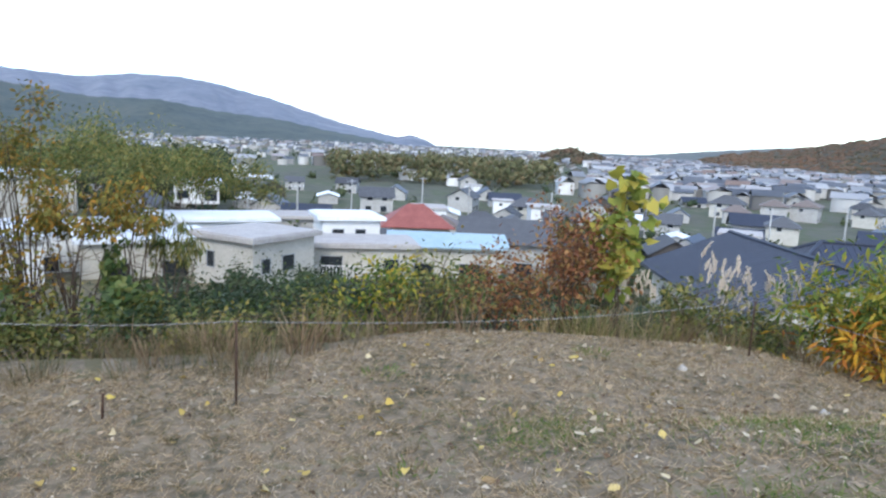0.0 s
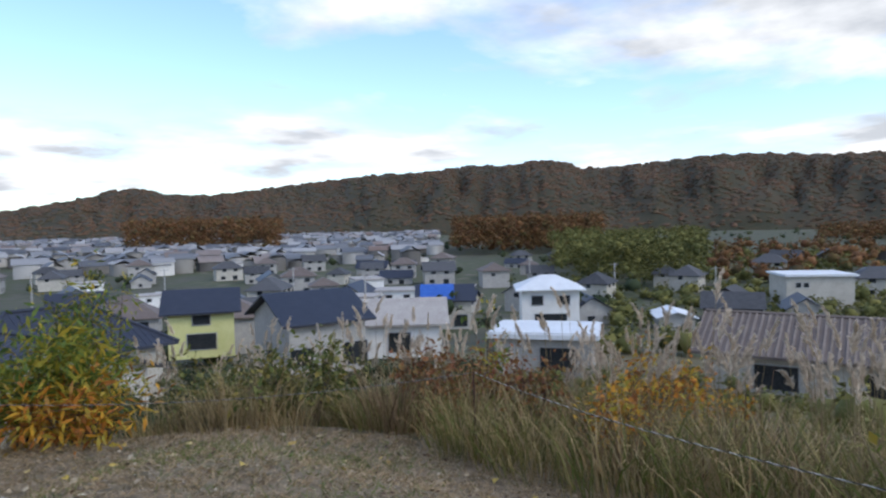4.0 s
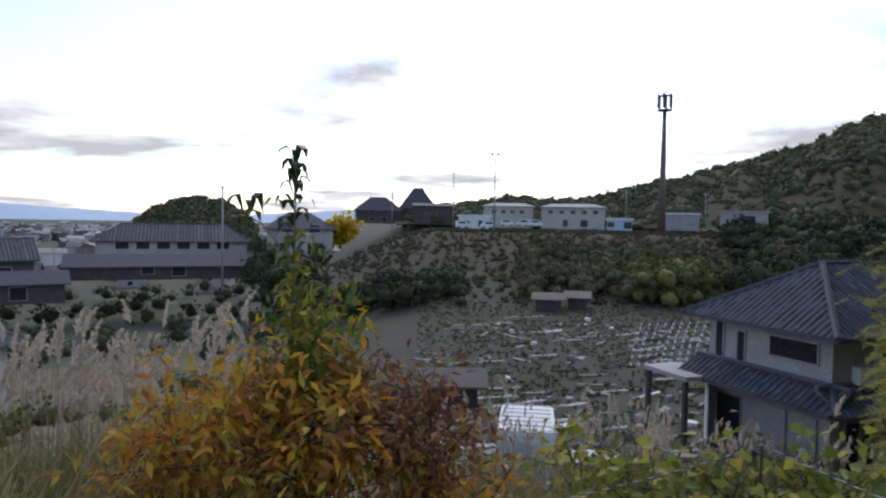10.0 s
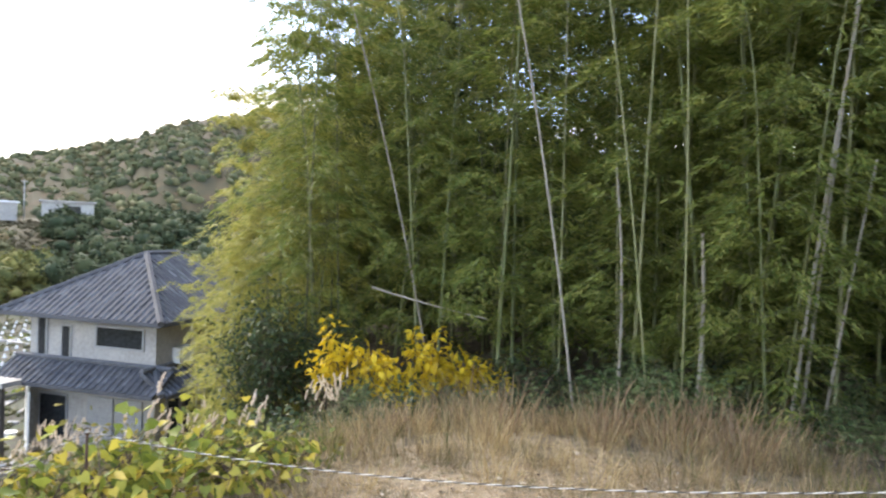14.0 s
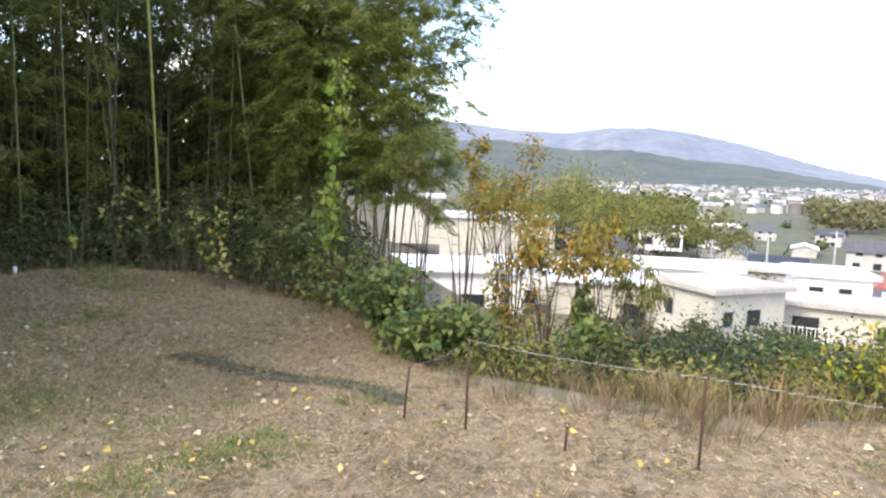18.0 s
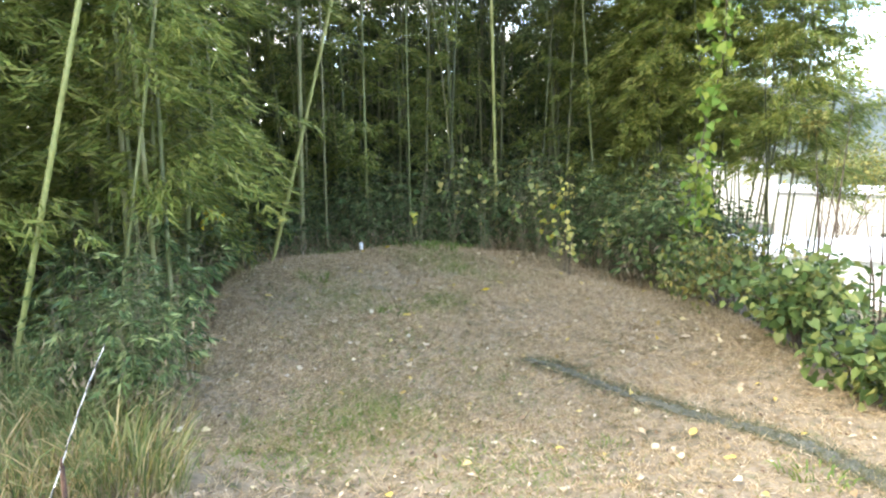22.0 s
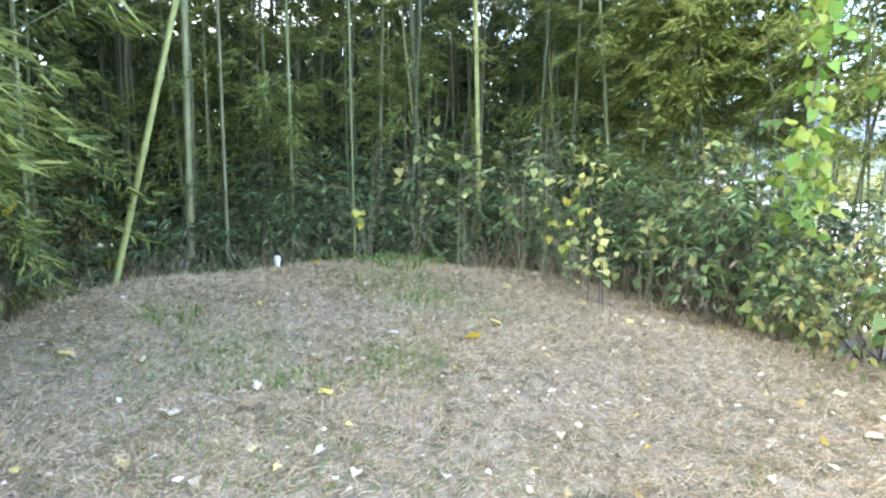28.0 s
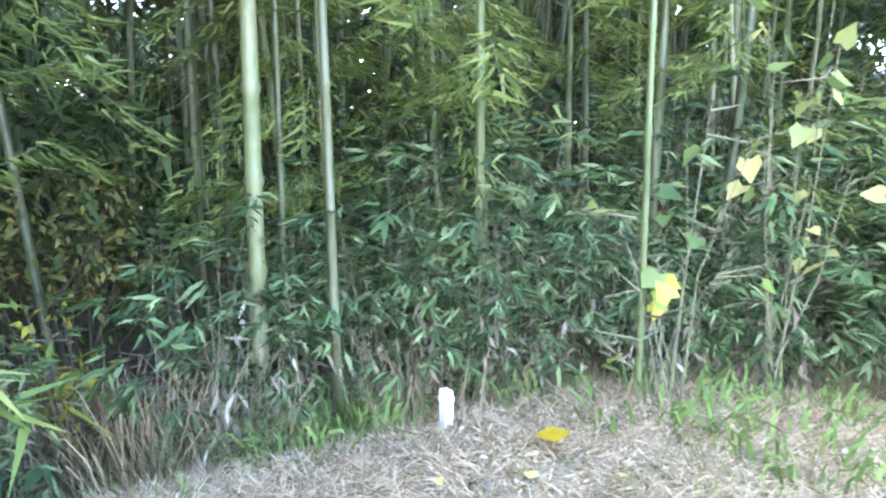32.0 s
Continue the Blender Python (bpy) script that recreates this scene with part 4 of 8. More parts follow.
def leaf_litter_lawn():
    """The mown lawn: bent dry blades gathered in small tufts, and fresher green ones in patches."""
    tufts = 125000
    x, y = rng.uniform(-15.5, 9, tufts), rng.uniform(-5, 16, tufts)
    keep = inside(x, y, 0.3)
    x, y = x[keep], y[keep]
    per = 8
    x, y = np.repeat(x, per) + rng.normal(size=len(x) * per) * 0.03, np.repeat(y, per) + rng.normal(size=len(y) * per) * 0.03
    n = len(x)
    pos = np.stack([x, y, land(x, y) - 0.005], -1)
    lay = rng.normal(size=(n // per, 3))
    d = unit(np.repeat(lay, per, 0) * np.array([0.6, 0.6, 0.0]) + rng.normal(size=(n, 3)) * np.array([0.7, 0.7, 0.12]) + np.array([0, 0, 0.42]))
    L = rng.uniform(0.03, 0.11, n)
    side = unit(np.cross(d, rng.normal(size=(n, 3)))) * 0.0034
    v = np.stack([pos - side, pos + side, pos + d * L[:, None]], 1).reshape(-1, 3)
    tagged(new("lawn_grass", mesh_of("lawn_grass", v, np.arange(3 * n).reshape(n, 3), M_BLADE)), "short straw-coloured mown grass", "grass", kind="stuff")
    # pale straw strands lying on the sward, thicker in drifts
    n = 95000
    x, y = rng.uniform(-15, 8, n), rng.uniform(-4.5, 13, n)
    drift = np.sin(x * 3.1 + 1.7 * np.sin(y * 2.3)) + np.sin(y * 3.7 + 1.3 * np.sin(x * 2.9)) + 0.8 * np.sin(x * 7.3 - y * 6.1)
    keep = inside(x, y, 0.3) & (drift > rng.uniform(-1.6, 1.8, n))
    x, y = x[keep], y[keep]
    n = len(x)
    pos = np.stack([x, y, land(x, y) + rng.uniform(0.008, 0.045, n)], -1)
    d = unit(rng.normal(size=(n, 3)) * np.array([1, 1, 0.22]))
    side = unit(np.cross(d, np.array([0, 0, 1.0]) + rng.normal(size=(n, 3)) * 0.4)) * rng.uniform(0.0016, 0.0036, n)[:, None]
    tip = pos + d * rng.uniform(0.04, 0.12, n)[:, None]
    v = np.stack([pos - side, pos + side, tip], 1).reshape(-1, 3)
    tagged(new("straw", mesh_of("straw", v, np.arange(3 * n).reshape(n, 3), M_PALESTRAW)), "pale cut straw lying over the lawn", "straw", kind="stuff")
    spots = [(-5.0, 2.8, 0.5), (-4.4, 2.2, 0.45), (-4.6, 3.4, 0.35), (-6.2, 3.4, 0.4), (-3.6, 1.6, 0.4), (-9.0, 3.4, 0.5), (-11.3, 6.0, 0.4), (-10.8, 3.2, 0.5), (-7.65, 2.95, 0.32), (-7.2, 2.4, 0.3), (-7.05, 1.9, 0.3), (-10.93, 3.65, 0.3), (-7.5, 2.8, 0.3), (-11.9, 5.6, 0.35), (-10.2, 4.7, 0.25), (0.8, 4.6, 0.3), (2.4, 4.2, 0.35), (4.2, 4.4, 0.5), (4.8, 3.4, 0.5), (1.9, 2.9, 0.3), (-12.2, 5.6, 0.4), (-8.0, 4.2, 0.5), (3.3, 2.2, 0.4)]
    gx = np.concatenate([rng.normal(size=900) * r + a for a, b, r in spots])
    gy = np.concatenate([rng.normal(size=900) * r + b for a, b, r in spots])
    n = len(gx)
    pos = np.stack([gx, gy, land(gx, gy) - 0.005], -1)
    d = unit(rng.normal(size=(n, 3)) * np.array([0.7, 0.7, 0.1]) + np.array([0, 0, 0.6]))
    side = unit(np.cross(d, rng.normal(size=(n, 3)))) * 0.004
    v = np.stack([pos - side, pos + side, pos + d * rng.uniform(0.04, 0.12, n)[:, None]], 1).reshape(-1, 3)
    tagged(new("green_grass", mesh_of("green_grass", v, np.arange(3 * n).reshape(n, 3), M_GREEN_BLADE)), "patches of fresh green grass in the dry lawn", "grass", kind="stuff")

    # a thicker mat towards the far end of the lawn, and small dead leaves everywhere
    tufts, per = 26000, 8
    x, y = rng.uniform(-14.5, -7.0, tufts), rng.uniform(1.2, 8.6, tufts)
    keep = inside(x, y, 1.1)
    x, y = x[keep], y[keep]
    x, y = np.repeat(x, per) + rng.normal(size=len(x) * per) * 0.035, np.repeat(y, per) + rng.normal(size=len(y) * per) * 0.035
    n = len(x)
    pos = np.stack([x, y, land(x, y) - 0.004], -1)
    d = unit(np.repeat(rng.normal(size=(n // per, 3)), per, 0) * np.array([0.8, 0.8, 0.0]) + rng.normal(size=(n, 3)) * np.array([0.6, 0.6, 0.12]) + np.array([0, 0, 0.34]))
    side = unit(np.cross(d, rng.normal(size=(n, 3)))) * 0.0028
    v = np.stack([pos - side, pos + side, pos + d * rng.uniform(0.04, 0.13, n)[:, None]], 1).reshape(-1, 3)
    tagged(new("matted_grass", mesh_of("matted_grass", v, np.arange(3 * n).reshape(n, 3), M_BLADE)), "matted dry grass at the lawn's far end", "grass", kind="stuff")
    n = 15000
    x, y = rng.uniform(-15, 7.5, n), rng.uniform(-3.5, 12, n)
    keep = inside(x, y, 0.2)
    x, y = x[keep], y[keep]
    n = len(x)
    pos = np.stack([x, y, land(x, y) + rng.uniform(0.008, 0.03, n)], -1)
    L = rng.uniform(0.022, 0.06, n)
    v, f = leaf_mesh(pos, rng.normal(size=(n, 3)) * np.array([1, 1, 0.16]), L, L * 0.5)
    n2 = 1500
    x2, y2 = rng.uniform(-15, 6, n2), rng.uniform(-1, 12, n2)
    keep = inside(x2, y2, 0.2) & (rng.random(n2) < np.interp(y2 - 0.25 * x2, [2, 7], [0.35, 1.0]))
    x2, y2 = x2[keep], y2[keep]
    L2 = rng.uniform(0.035, 0.075, len(x2))
    v2, f2 = heart_mesh(np.stack([x2, y2, land(x2, y2) + rng.uniform(0.02, 0.045, len(x2))], -1), rng.normal(size=(len(x2), 3)) * np.array([1, 1, 0.3]), L2)
    tagged(new("small_leaves", mesh_of("small_leaves", v2, f2, M_FALLEN)), "small curled pale leaves strewn over the lawn", "leaf litter", kind="stuff")
    tagged(new("leaf_litter", mesh_of("leaf_litter", v, f, M_LITTER)), "small dead leaves and scraps scattered over the lawn", "leaf litter", kind="stuff")


leaf_litter_lawn()


# ---- hills and woods ----
def ico():
    t = (1 + 5 ** 0.5) / 2
    v = unit(np.array([(-1, t, 0), (1, t, 0), (-1, -t, 0), (1, -t, 0), (0, -1, t), (0, 1, t), (0, -1, -t), (0, 1, -t), (t, 0, -1), (t, 0, 1), (-t, 0, -1), (-t, 0, 1)], dtype=float))
    f = np.array([(0, 11, 5), (0, 5, 1), (0, 1, 7), (0, 7, 10), (0, 10, 11), (1, 5, 9), (5, 11, 4), (11, 10, 2), (10, 7, 6), (7, 1, 8), (3, 9, 4), (3, 4, 2), (3, 2, 6), (3, 6, 8), (3, 8, 9), (4, 9, 5), (2, 4, 11), (6, 2, 10), (8, 6, 7), (9, 8, 1)])
    return v, f


ICO_V, ICO_F = ico()


def crowns(name, label, centres, radius, mat, category="trees", squash=0.9, leaves=16, core=0.64):
    """A far wood: uneven crowns, each a core wrapped in ragged leaf clumps, in one sheet of stuff."""
    n = len(centres)
    centres = np.asarray(centres)
    r = radius * rng.uniform(0.55, 1.3, n)
    v = ICO_V[None] * (1 + rng.normal(size=(n, 12, 1)) * 0.22) * core * r[:, None, None] * np.array([1, 1, squash]) + centres[:, None, :]
    f = ((np.arange(n) * 12)[:, None, None] + ICO_F[None]).reshape(-1, 3)
    d = sphere_dirs(n * leaves, -0.35)
    rr = np.repeat(r, leaves)
    pos = np.repeat(centres, leaves, 0) + d * rr[:, None] * rng.uniform(0.6, 0.95, (n * leaves, 1)) * np.array([1, 1, squash])
    size = rr * rng.uniform(0.3, 0.6, n * leaves) * min(1.0, (16 / max(leaves, 1)) ** 0.5)
    lv, lf = leaf_mesh(pos, d + rng.normal(size=d.shape) * 0.9, size, size * 0.8, 0.3)
    lf = lf + n * 12
    tri = np.vstack([f, lf[:, [0, 1, 2]], lf[:, [0, 2, 3]]])
    return tagged(new(name, mesh_of(name, np.vstack([v.reshape(-1, 3), lv]), tri, mat, None, True)), label, category, kind="stuff")


def hill(name, label, profile, d_foot, d_crest, z_foot, mat, trees=0, tree_r=6.0, tree_mat=None, rough=1.0, leaves=6):
    az = np.array([p[0] for p in profile], dtype=float)
    el = np.array([p[1] for p in profile], dtype=float)
    a = np.arange(az[0], az[-1] + 0.01, 0.35)
    e = np.interp(a, az, el)
    dc = d_crest * (1 + 0.05 * np.sin(a * 0.5))
    zc = 1.5 + dc * np.tan(np.radians(e)) + rough * 0.0012 * d_crest * (np.sin(a * 3.7) + 0.6 * np.sin(a * 8.3 + 1))
    s = np.concatenate([np.linspace(0, 1, 15), [1.12, 1.3]])
    S, A = np.meshgrid(s, a, indexing="ij")
    D = d_foot + (dc - d_foot)[None] * S
    rav = (0.07 * np.sin(0.8 * A + 3 * S + 1.5 * np.sin(0.31 * A)) + 0.055 * np.sin(1.9 * A - 6 * S + 2 * np.sin(0.47 * A + 2 * S)) * (0.6 + 0.4 * np.sin(0.23 * A)) + 0.022 * np.sin(3.3 * A + 7 * S + 2.5 * np.sin(0.9 * A)))
    rav = rav * np.sin(np.pi * np.clip(S, 0, 1)) * (1.0 if rough >= 1 else 0.5)
    rise = np.where(S <= 1, np.minimum(np.clip(S, 0, 1) ** 0.85 + rav, 1), 1 - (S - 1) * 2.2)
    Z = z_foot + (zc[None] - z_foot) * rise
    x, y = D * np.sin(np.radians(A)), D * np.cos(np.radians(A))
    idx = np.arange(x.size).reshape(x.shape)
    f = np.stack([idx[:-1, :-1], idx[1:, :-1], idx[1:, 1:], idx[:-1, 1:]], -1).reshape(-1, 4)[:, ::-1]
    ob = tagged(new(name, mesh_of(name, np.stack([x, y, Z], -1).reshape(-1, 3), np.ascontiguousarray(f), mat, None, True)), label, "hill", kind="structure")
    if trees:
        i, j = rng.random(trees) ** 0.8 * 14, rng.random(trees) * (len(a) - 1.01)
        i0, j0 = i.astype(int), j.astype(int)
        fi, fj = i - i0, j - j0
        pick = lambda q: (q[i0, j0] * (1 - fi) * (1 - fj) + q[i0 + 1, j0] * fi * (1 - fj) + q[i0, j0 + 1] * (1 - fi) * fj + q[i0 + 1, j0 + 1] * fi * fj)
        crowns(name + "_woods", "autumn mixed woodland on the hillside", np.stack([pick(x), pick(y), pick(Z)], -1), tree_r, tree_mat or M_FARTREE, leaves=leaves, core=0.8 if leaves else 1.05, squash=0.9 if leaves else 0.5)
    return ob


M_SOUTHWOOD = surface("southern_wood_crown", [(0.035, 0.045, 0.022), (0.065, 0.078, 0.034), (0.10, 0.105, 0.045), (0.14, 0.105, 0.05)], 0.03, 0.95, 0.6, 1.2, island=0.6, coords="World")
# no haze in the air: it is mixed into these hill colours
M_MOUNTAIN = surface("hazy_mountain_woods", [(0.10, 0.12, 0.155), (0.145, 0.16, 0.195), (0.20, 0.205, 0.235)], 0.004, 1.0, 0.5, 0.02, coords="World")
M_PALEHILL = surface("hazy_hill", [(0.07, 0.085, 0.085), (0.12, 0.125, 0.11)], 0.006, 1.0, 0.5, 0.02, coords="World")
hill("mountain_north", "wooded mountain sloping down to the valley, blue-grey with painted haze", [(306, 3.0), (314, 4.0), (321, 4.4), (327, 3.8), (331.5, 3.6), (335, 4.1), (338.3, 4.15), (341, 3.85), (345.3, 2.95), (350.4, 1.45), (355, 0.5), (357.4, 0.05), (359, -0.3)], 1500, 3900, -14, M_MOUNTAIN, rough=0.3)
# bluish tint of distance haze painted into the foothill's woods
M_FOOTHILL = surface("hazy_foothill_woods", [(0.035, 0.05, 0.05), (0.06, 0.075, 0.068), (0.085, 0.09, 0.075)], 0.006, 1.0, 0.5, 0.03, coords="World")
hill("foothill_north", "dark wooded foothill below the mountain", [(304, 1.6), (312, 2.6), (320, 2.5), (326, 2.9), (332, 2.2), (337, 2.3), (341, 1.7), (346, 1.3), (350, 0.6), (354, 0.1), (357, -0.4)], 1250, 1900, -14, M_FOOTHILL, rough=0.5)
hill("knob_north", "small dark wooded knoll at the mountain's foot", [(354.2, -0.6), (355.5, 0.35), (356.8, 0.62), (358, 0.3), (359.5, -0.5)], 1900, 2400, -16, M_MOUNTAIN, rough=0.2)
hill("low_hills", "low hills closing the valley, paled with painted haze", [(0, -0.4), (4, -0.35), (8, -0.2), (16, -0.1), (20, 0.35), (25, 0.85), (29, 1.2), (34, 1.6)], 2000, 2900, -14, M_PALEHILL, rough=0.25)
hill("hump_hill", "small wooded knoll above the far roofs", [(7.8, -0.7), (9, -0.1), (10.4, 0.05), (11.5, -0.15), (13.2, -0.7)], 800, 880, -14, M_WOODS, 220, 5)
hill("ridge_east", "long wooded ridge in brown autumn colour", [(19, -0.7), (22, 0.2), (27, 0.9), (31.3, 1.7), (34.5, 2.3), (36.4, 2.95), (38.6, 3.0), (40, 2.6), (43.6, 2.5), (45.5, 2.7), (50, 3.3), (57.5, 4.1), (61, 4.2), (65.1, 4.7), (68.5, 4.6), (70.7, 5.0), (73, 4.8), (74.3, 4.2), (77, 4.2), (80.6, 4.5), (85, 4.8), (88.2, 4.75), (92, 4.4), (94.1, 4.35), (99, 4.2), (104.6, 3.7), (109.2, 2.95), (113, 2.6), (115.1, 2.3), (118, 1.3), (120.5, 0.2), (122.6, -0.6)], 760, 1450, -14, M_WOODS, 15000, 3.7, leaves=0)
hill("hump_east", "small wooded hill standing in the plain", [(123.4, -0.6), (124.6, 0.1), (126.0, 0.6), (127.4, 0.6), (128.8, 0.1), (130.2, -0.6)], 820, 900, -14, M_WOODS, 300, 5)
hill("far_mountains", "far mountain range over the plain, pale blue with painted haze", [(112, 0.6), (118, 1.3), (124, 1.5), (130.2, 2.0), (134, 1.7), (140, 1.25), (146, 1.0), (150, 0.7), (156, 0.4), (163, 0.3), (170, 0.8), (177, 1.3), (181, 1.1), (186, 1.4), (190, 0.9), (195, 0.4)], 3700, 4400, -14, M_HAZE, rough=0.25)
hill("hillock_south", "round wooded hillock behind the tiled roofs", [(155.5, -0.2), (157, 0.8), (158.6, 1.5), (160.6, 1.75), (162.2, 1.4), (163.6, 0.4), (164.6, -0.4)], 230, 300, -10, M_WOODS, 700, 1.9, M_SOUTHWOOD, leaves=14)
hill("hill_south", "wooded hillside rising behind the houses", [(176, 0.8), (180, 1.3), (184, 1.9), (186, 2.2), (190, 2.0), (193.2, 2.4), (196.5, 3.2), (202.1, 4.6), (205, 5.4), (208.6, 6.3), (211.2, 7.6), (214.5, 8.6), (220, 9.5), (230, 9.0), (245, 6), (262, 2)], 205, 350, 1.0, M_WOODS, 3000, 2.4, M_SOUTHWOOD, leaves=9)


def wood_patch(name, label, az0, az1, d0, d1, n, size, mat=M_FARTREE, z=-14, heap=5.0, leaves=16, core=0.64):
    a, d = np.radians(rng.uniform(az0, az1, n)), np.sqrt(rng.uniform(d0 * d0, d1 * d1, n))
    u = rng.random(n)
    x, y = d * np.sin(a), d * np.cos(a)
    zz = land(x, y) if z is None else np.full(n, z)
    crowns(name, label, np.stack([x, y, zz + u * heap + size * 0.3], -1), size, mat, leaves=leaves, core=core)


M_ORANGEWOOD = surface("orange_wood_crown", [(0.06, 0.05, 0.02), (0.15, 0.065, 0.028), (0.21, 0.10, 0.035), (0.09, 0.085, 0.03)], 0.05, 0.95, 0.9, 1.0, island=0.8, coords="World")
M_BAMBOOWOOD = surface("bamboo_wood_crown", [(0.06, 0.07, 0.02), (0.13, 0.13, 0.036), (0.20, 0.18, 0.05)], 0.05, 0.95, 0.9, 1.0, island=0.8, coords="World")
M_GREENWOOD = surface("green_wood_crown", [(0.02, 0.035, 0.015), (0.045, 0.06, 0.025), (0.075, 0.085, 0.035)], 0.05, 0.95, 0.9, 1.0, island=0.8, coords="World")
M_OLIVEWOOD = surface("olive_wood_crown", [(0.05, 0.055, 0.025), (0.10, 0.105, 0.045), (0.16, 0.15, 0.07), (0.18, 0.12, 0.06)], 0.05, 0.95, 0.9, 1.0, island=0.8, coords="World")
M_BANKGRASS = surface("dry_bank_grass", [(0.055, 0.052, 0.026), (0.10, 0.08, 0.045), (0.07, 0.075, 0.03)], 0.08, 0.95, 0.5, 4, island=0.6, coords="World")
wood_patch("valley_wood", "dark green wood in the valley", 350, 369, 250, 360, 560, 3.0, M_OLIVEWOOD, -14, 8, 40, 0.4)
wood_patch("valley_wood", "dark green wood in the valley", 325, 342, 120, 260, 420, 2.8, M_GREENWOOD, -13, 7)
wood_patch("orange_wood", "autumn orange wood among the roofs", 37.2, 49, 400, 520, 720, 3.4, M_ORANGEWOOD, -14, 18, 36, 0.4)
wood_patch("orange_wood", "autumn orange wood on a rise", 63.5, 76, 300, 390, 760, 2.8, M_ORANGEWOOD, -13, 15, 44, 0.4)
wood_patch("bamboo_wood", "pale green bamboo wood below the rise", 72, 84, 150, 290, 900, 2.1, M_BAMBOOWOOD, -14, 10, 50, 0.35)
wood_patch("orange_wood", "orange and green trees behind the fields", 92, 103, 430, 560, 400, 3.2, M_ORANGEWOOD, -14, 7, 36, 0.4)
wood_patch("valley_wood", "dark trees in front of the plain", 123, 132, 230, 320, 260, 4.2, M_GREENWOOD, -14, 10)
wood_patch("valley_wood", "dark trees among the roofs", 136, 141, 150, 200, 90, 3.5, M_GREENWOOD, -14, 9)
wood_patch("valley_wood", "dark trees among the roofs", 164, 170, 80, 120, 80, 1.8, M_GREENWOOD, -9, 6, 36)
wood_patch("bank_shrubs", "dense shrubs on the bank above the gardens", 187, 201, 96, 140, 520, 1.4, M_OLIVEWOOD, None, 2.6, 40)
wood_patch("bank_shrubs", "dense yellowing shrubs on the bank", 196, 203, 92, 118, 170, 1.7, M_BAMBOOWOOD, None, 3.4, 44)
wood_patch("yard_trees", "trees beside the terraced fields", 203, 216, 90, 190, 240, 2.2, M_GREENWOOD, None, 3.4, 30)
wood_patch("field_trees", "orange and yellow trees along the fields", 84, 104, 150, 330, 150, 2.6, M_ORANGEWOOD, -14, 3.5, 24)
wood_patch("field_hedge", "green hedges between the fields", 82, 106, 140, 300, 260, 2.0, M_BAMBOOWOOD, -14.5, 2.0, 24)
wood_patch("slope_scrub", "dull scrub on the slope below the hilltop", -26, 66, 17, 44, 240, 0.75, M_GREENWOOD, None, 1.0, 60)
wood_patch("slope_scrub", "olive scrub on the slope below the hilltop", 62, 168, 13, 40, 160, 0.7, M_BAMBOOWOOD, None, 0.5, 64)
wood_patch("grove_backing", "dark evergreen trees deep behind the bamboo", 224, 281, 27, 46, 540, 1.7, M_GREENWOOD, None, 7.5, 40, 0.45)
wood_patch("grove_backing", "dark evergreen trees deep behind the bamboo", 281, 308, 27, 46, 330, 1.6, M_GREENWOOD, None, 7.0, 44, 0.35)
wood_patch("grove_understory", "dark leafy understory inside the bamboo grove", 224, 309, 18.5, 28, 230, 1.0, M_GREENWOOD, None, 2.4, 150, 0.25)
wood_patch("field_scrub", "low scrub and hedges round the valley fields", 76, 112, 58, 150, 300, 1.5, M_BAMBOOWOOD, None, 0.8, 30)
wood_patch("garden_weeds", "low weeds and vegetables covering the gardens", 178, 207, 28, 92, 2600, 0.2, M_OLIVEWOOD, None, 0.12, 12)
wood_patch("bank_grass", "rough dry grass on the bank", 165, 206, 90, 186, 2600, 0.6, M_BANKGRASS, None, 0.1, 16)
wood_patch("bank_trees", "dark shrubs at the foot of the bank", 172, 182, 88, 110, 90, 1.6, M_GREENWOOD, None, 2.0, 40)
wood_patch("roof_trees", "dark garden trees among the near roofs", -26, 60, 55, 130, 240, 1.5, M_GREENWOOD, None, 1.0, 40)
wood_patch("roof_trees", "dark garden trees among the southern roofs", 112, 170, 50, 150, 280, 1.5, M_GREENWOOD, None, 1.4, 40)
a_t = rng.uniform(-30, 172, 1500)
d_t = np.sqrt(rng.uniform(75 ** 2, 900 ** 2, 1500))
crowns("garden_trees", "scattered garden trees between the houses", np.stack([d_t * np.sin(np.radians(a_t)), d_t * np.cos(np.radians(a_t)), -13.0 + np.where(d_t < 100, 2.0, 0) + rng.uniform(0, 1.6, 1500)], -1), 1.9, M_GREENWOOD, leaves=12)


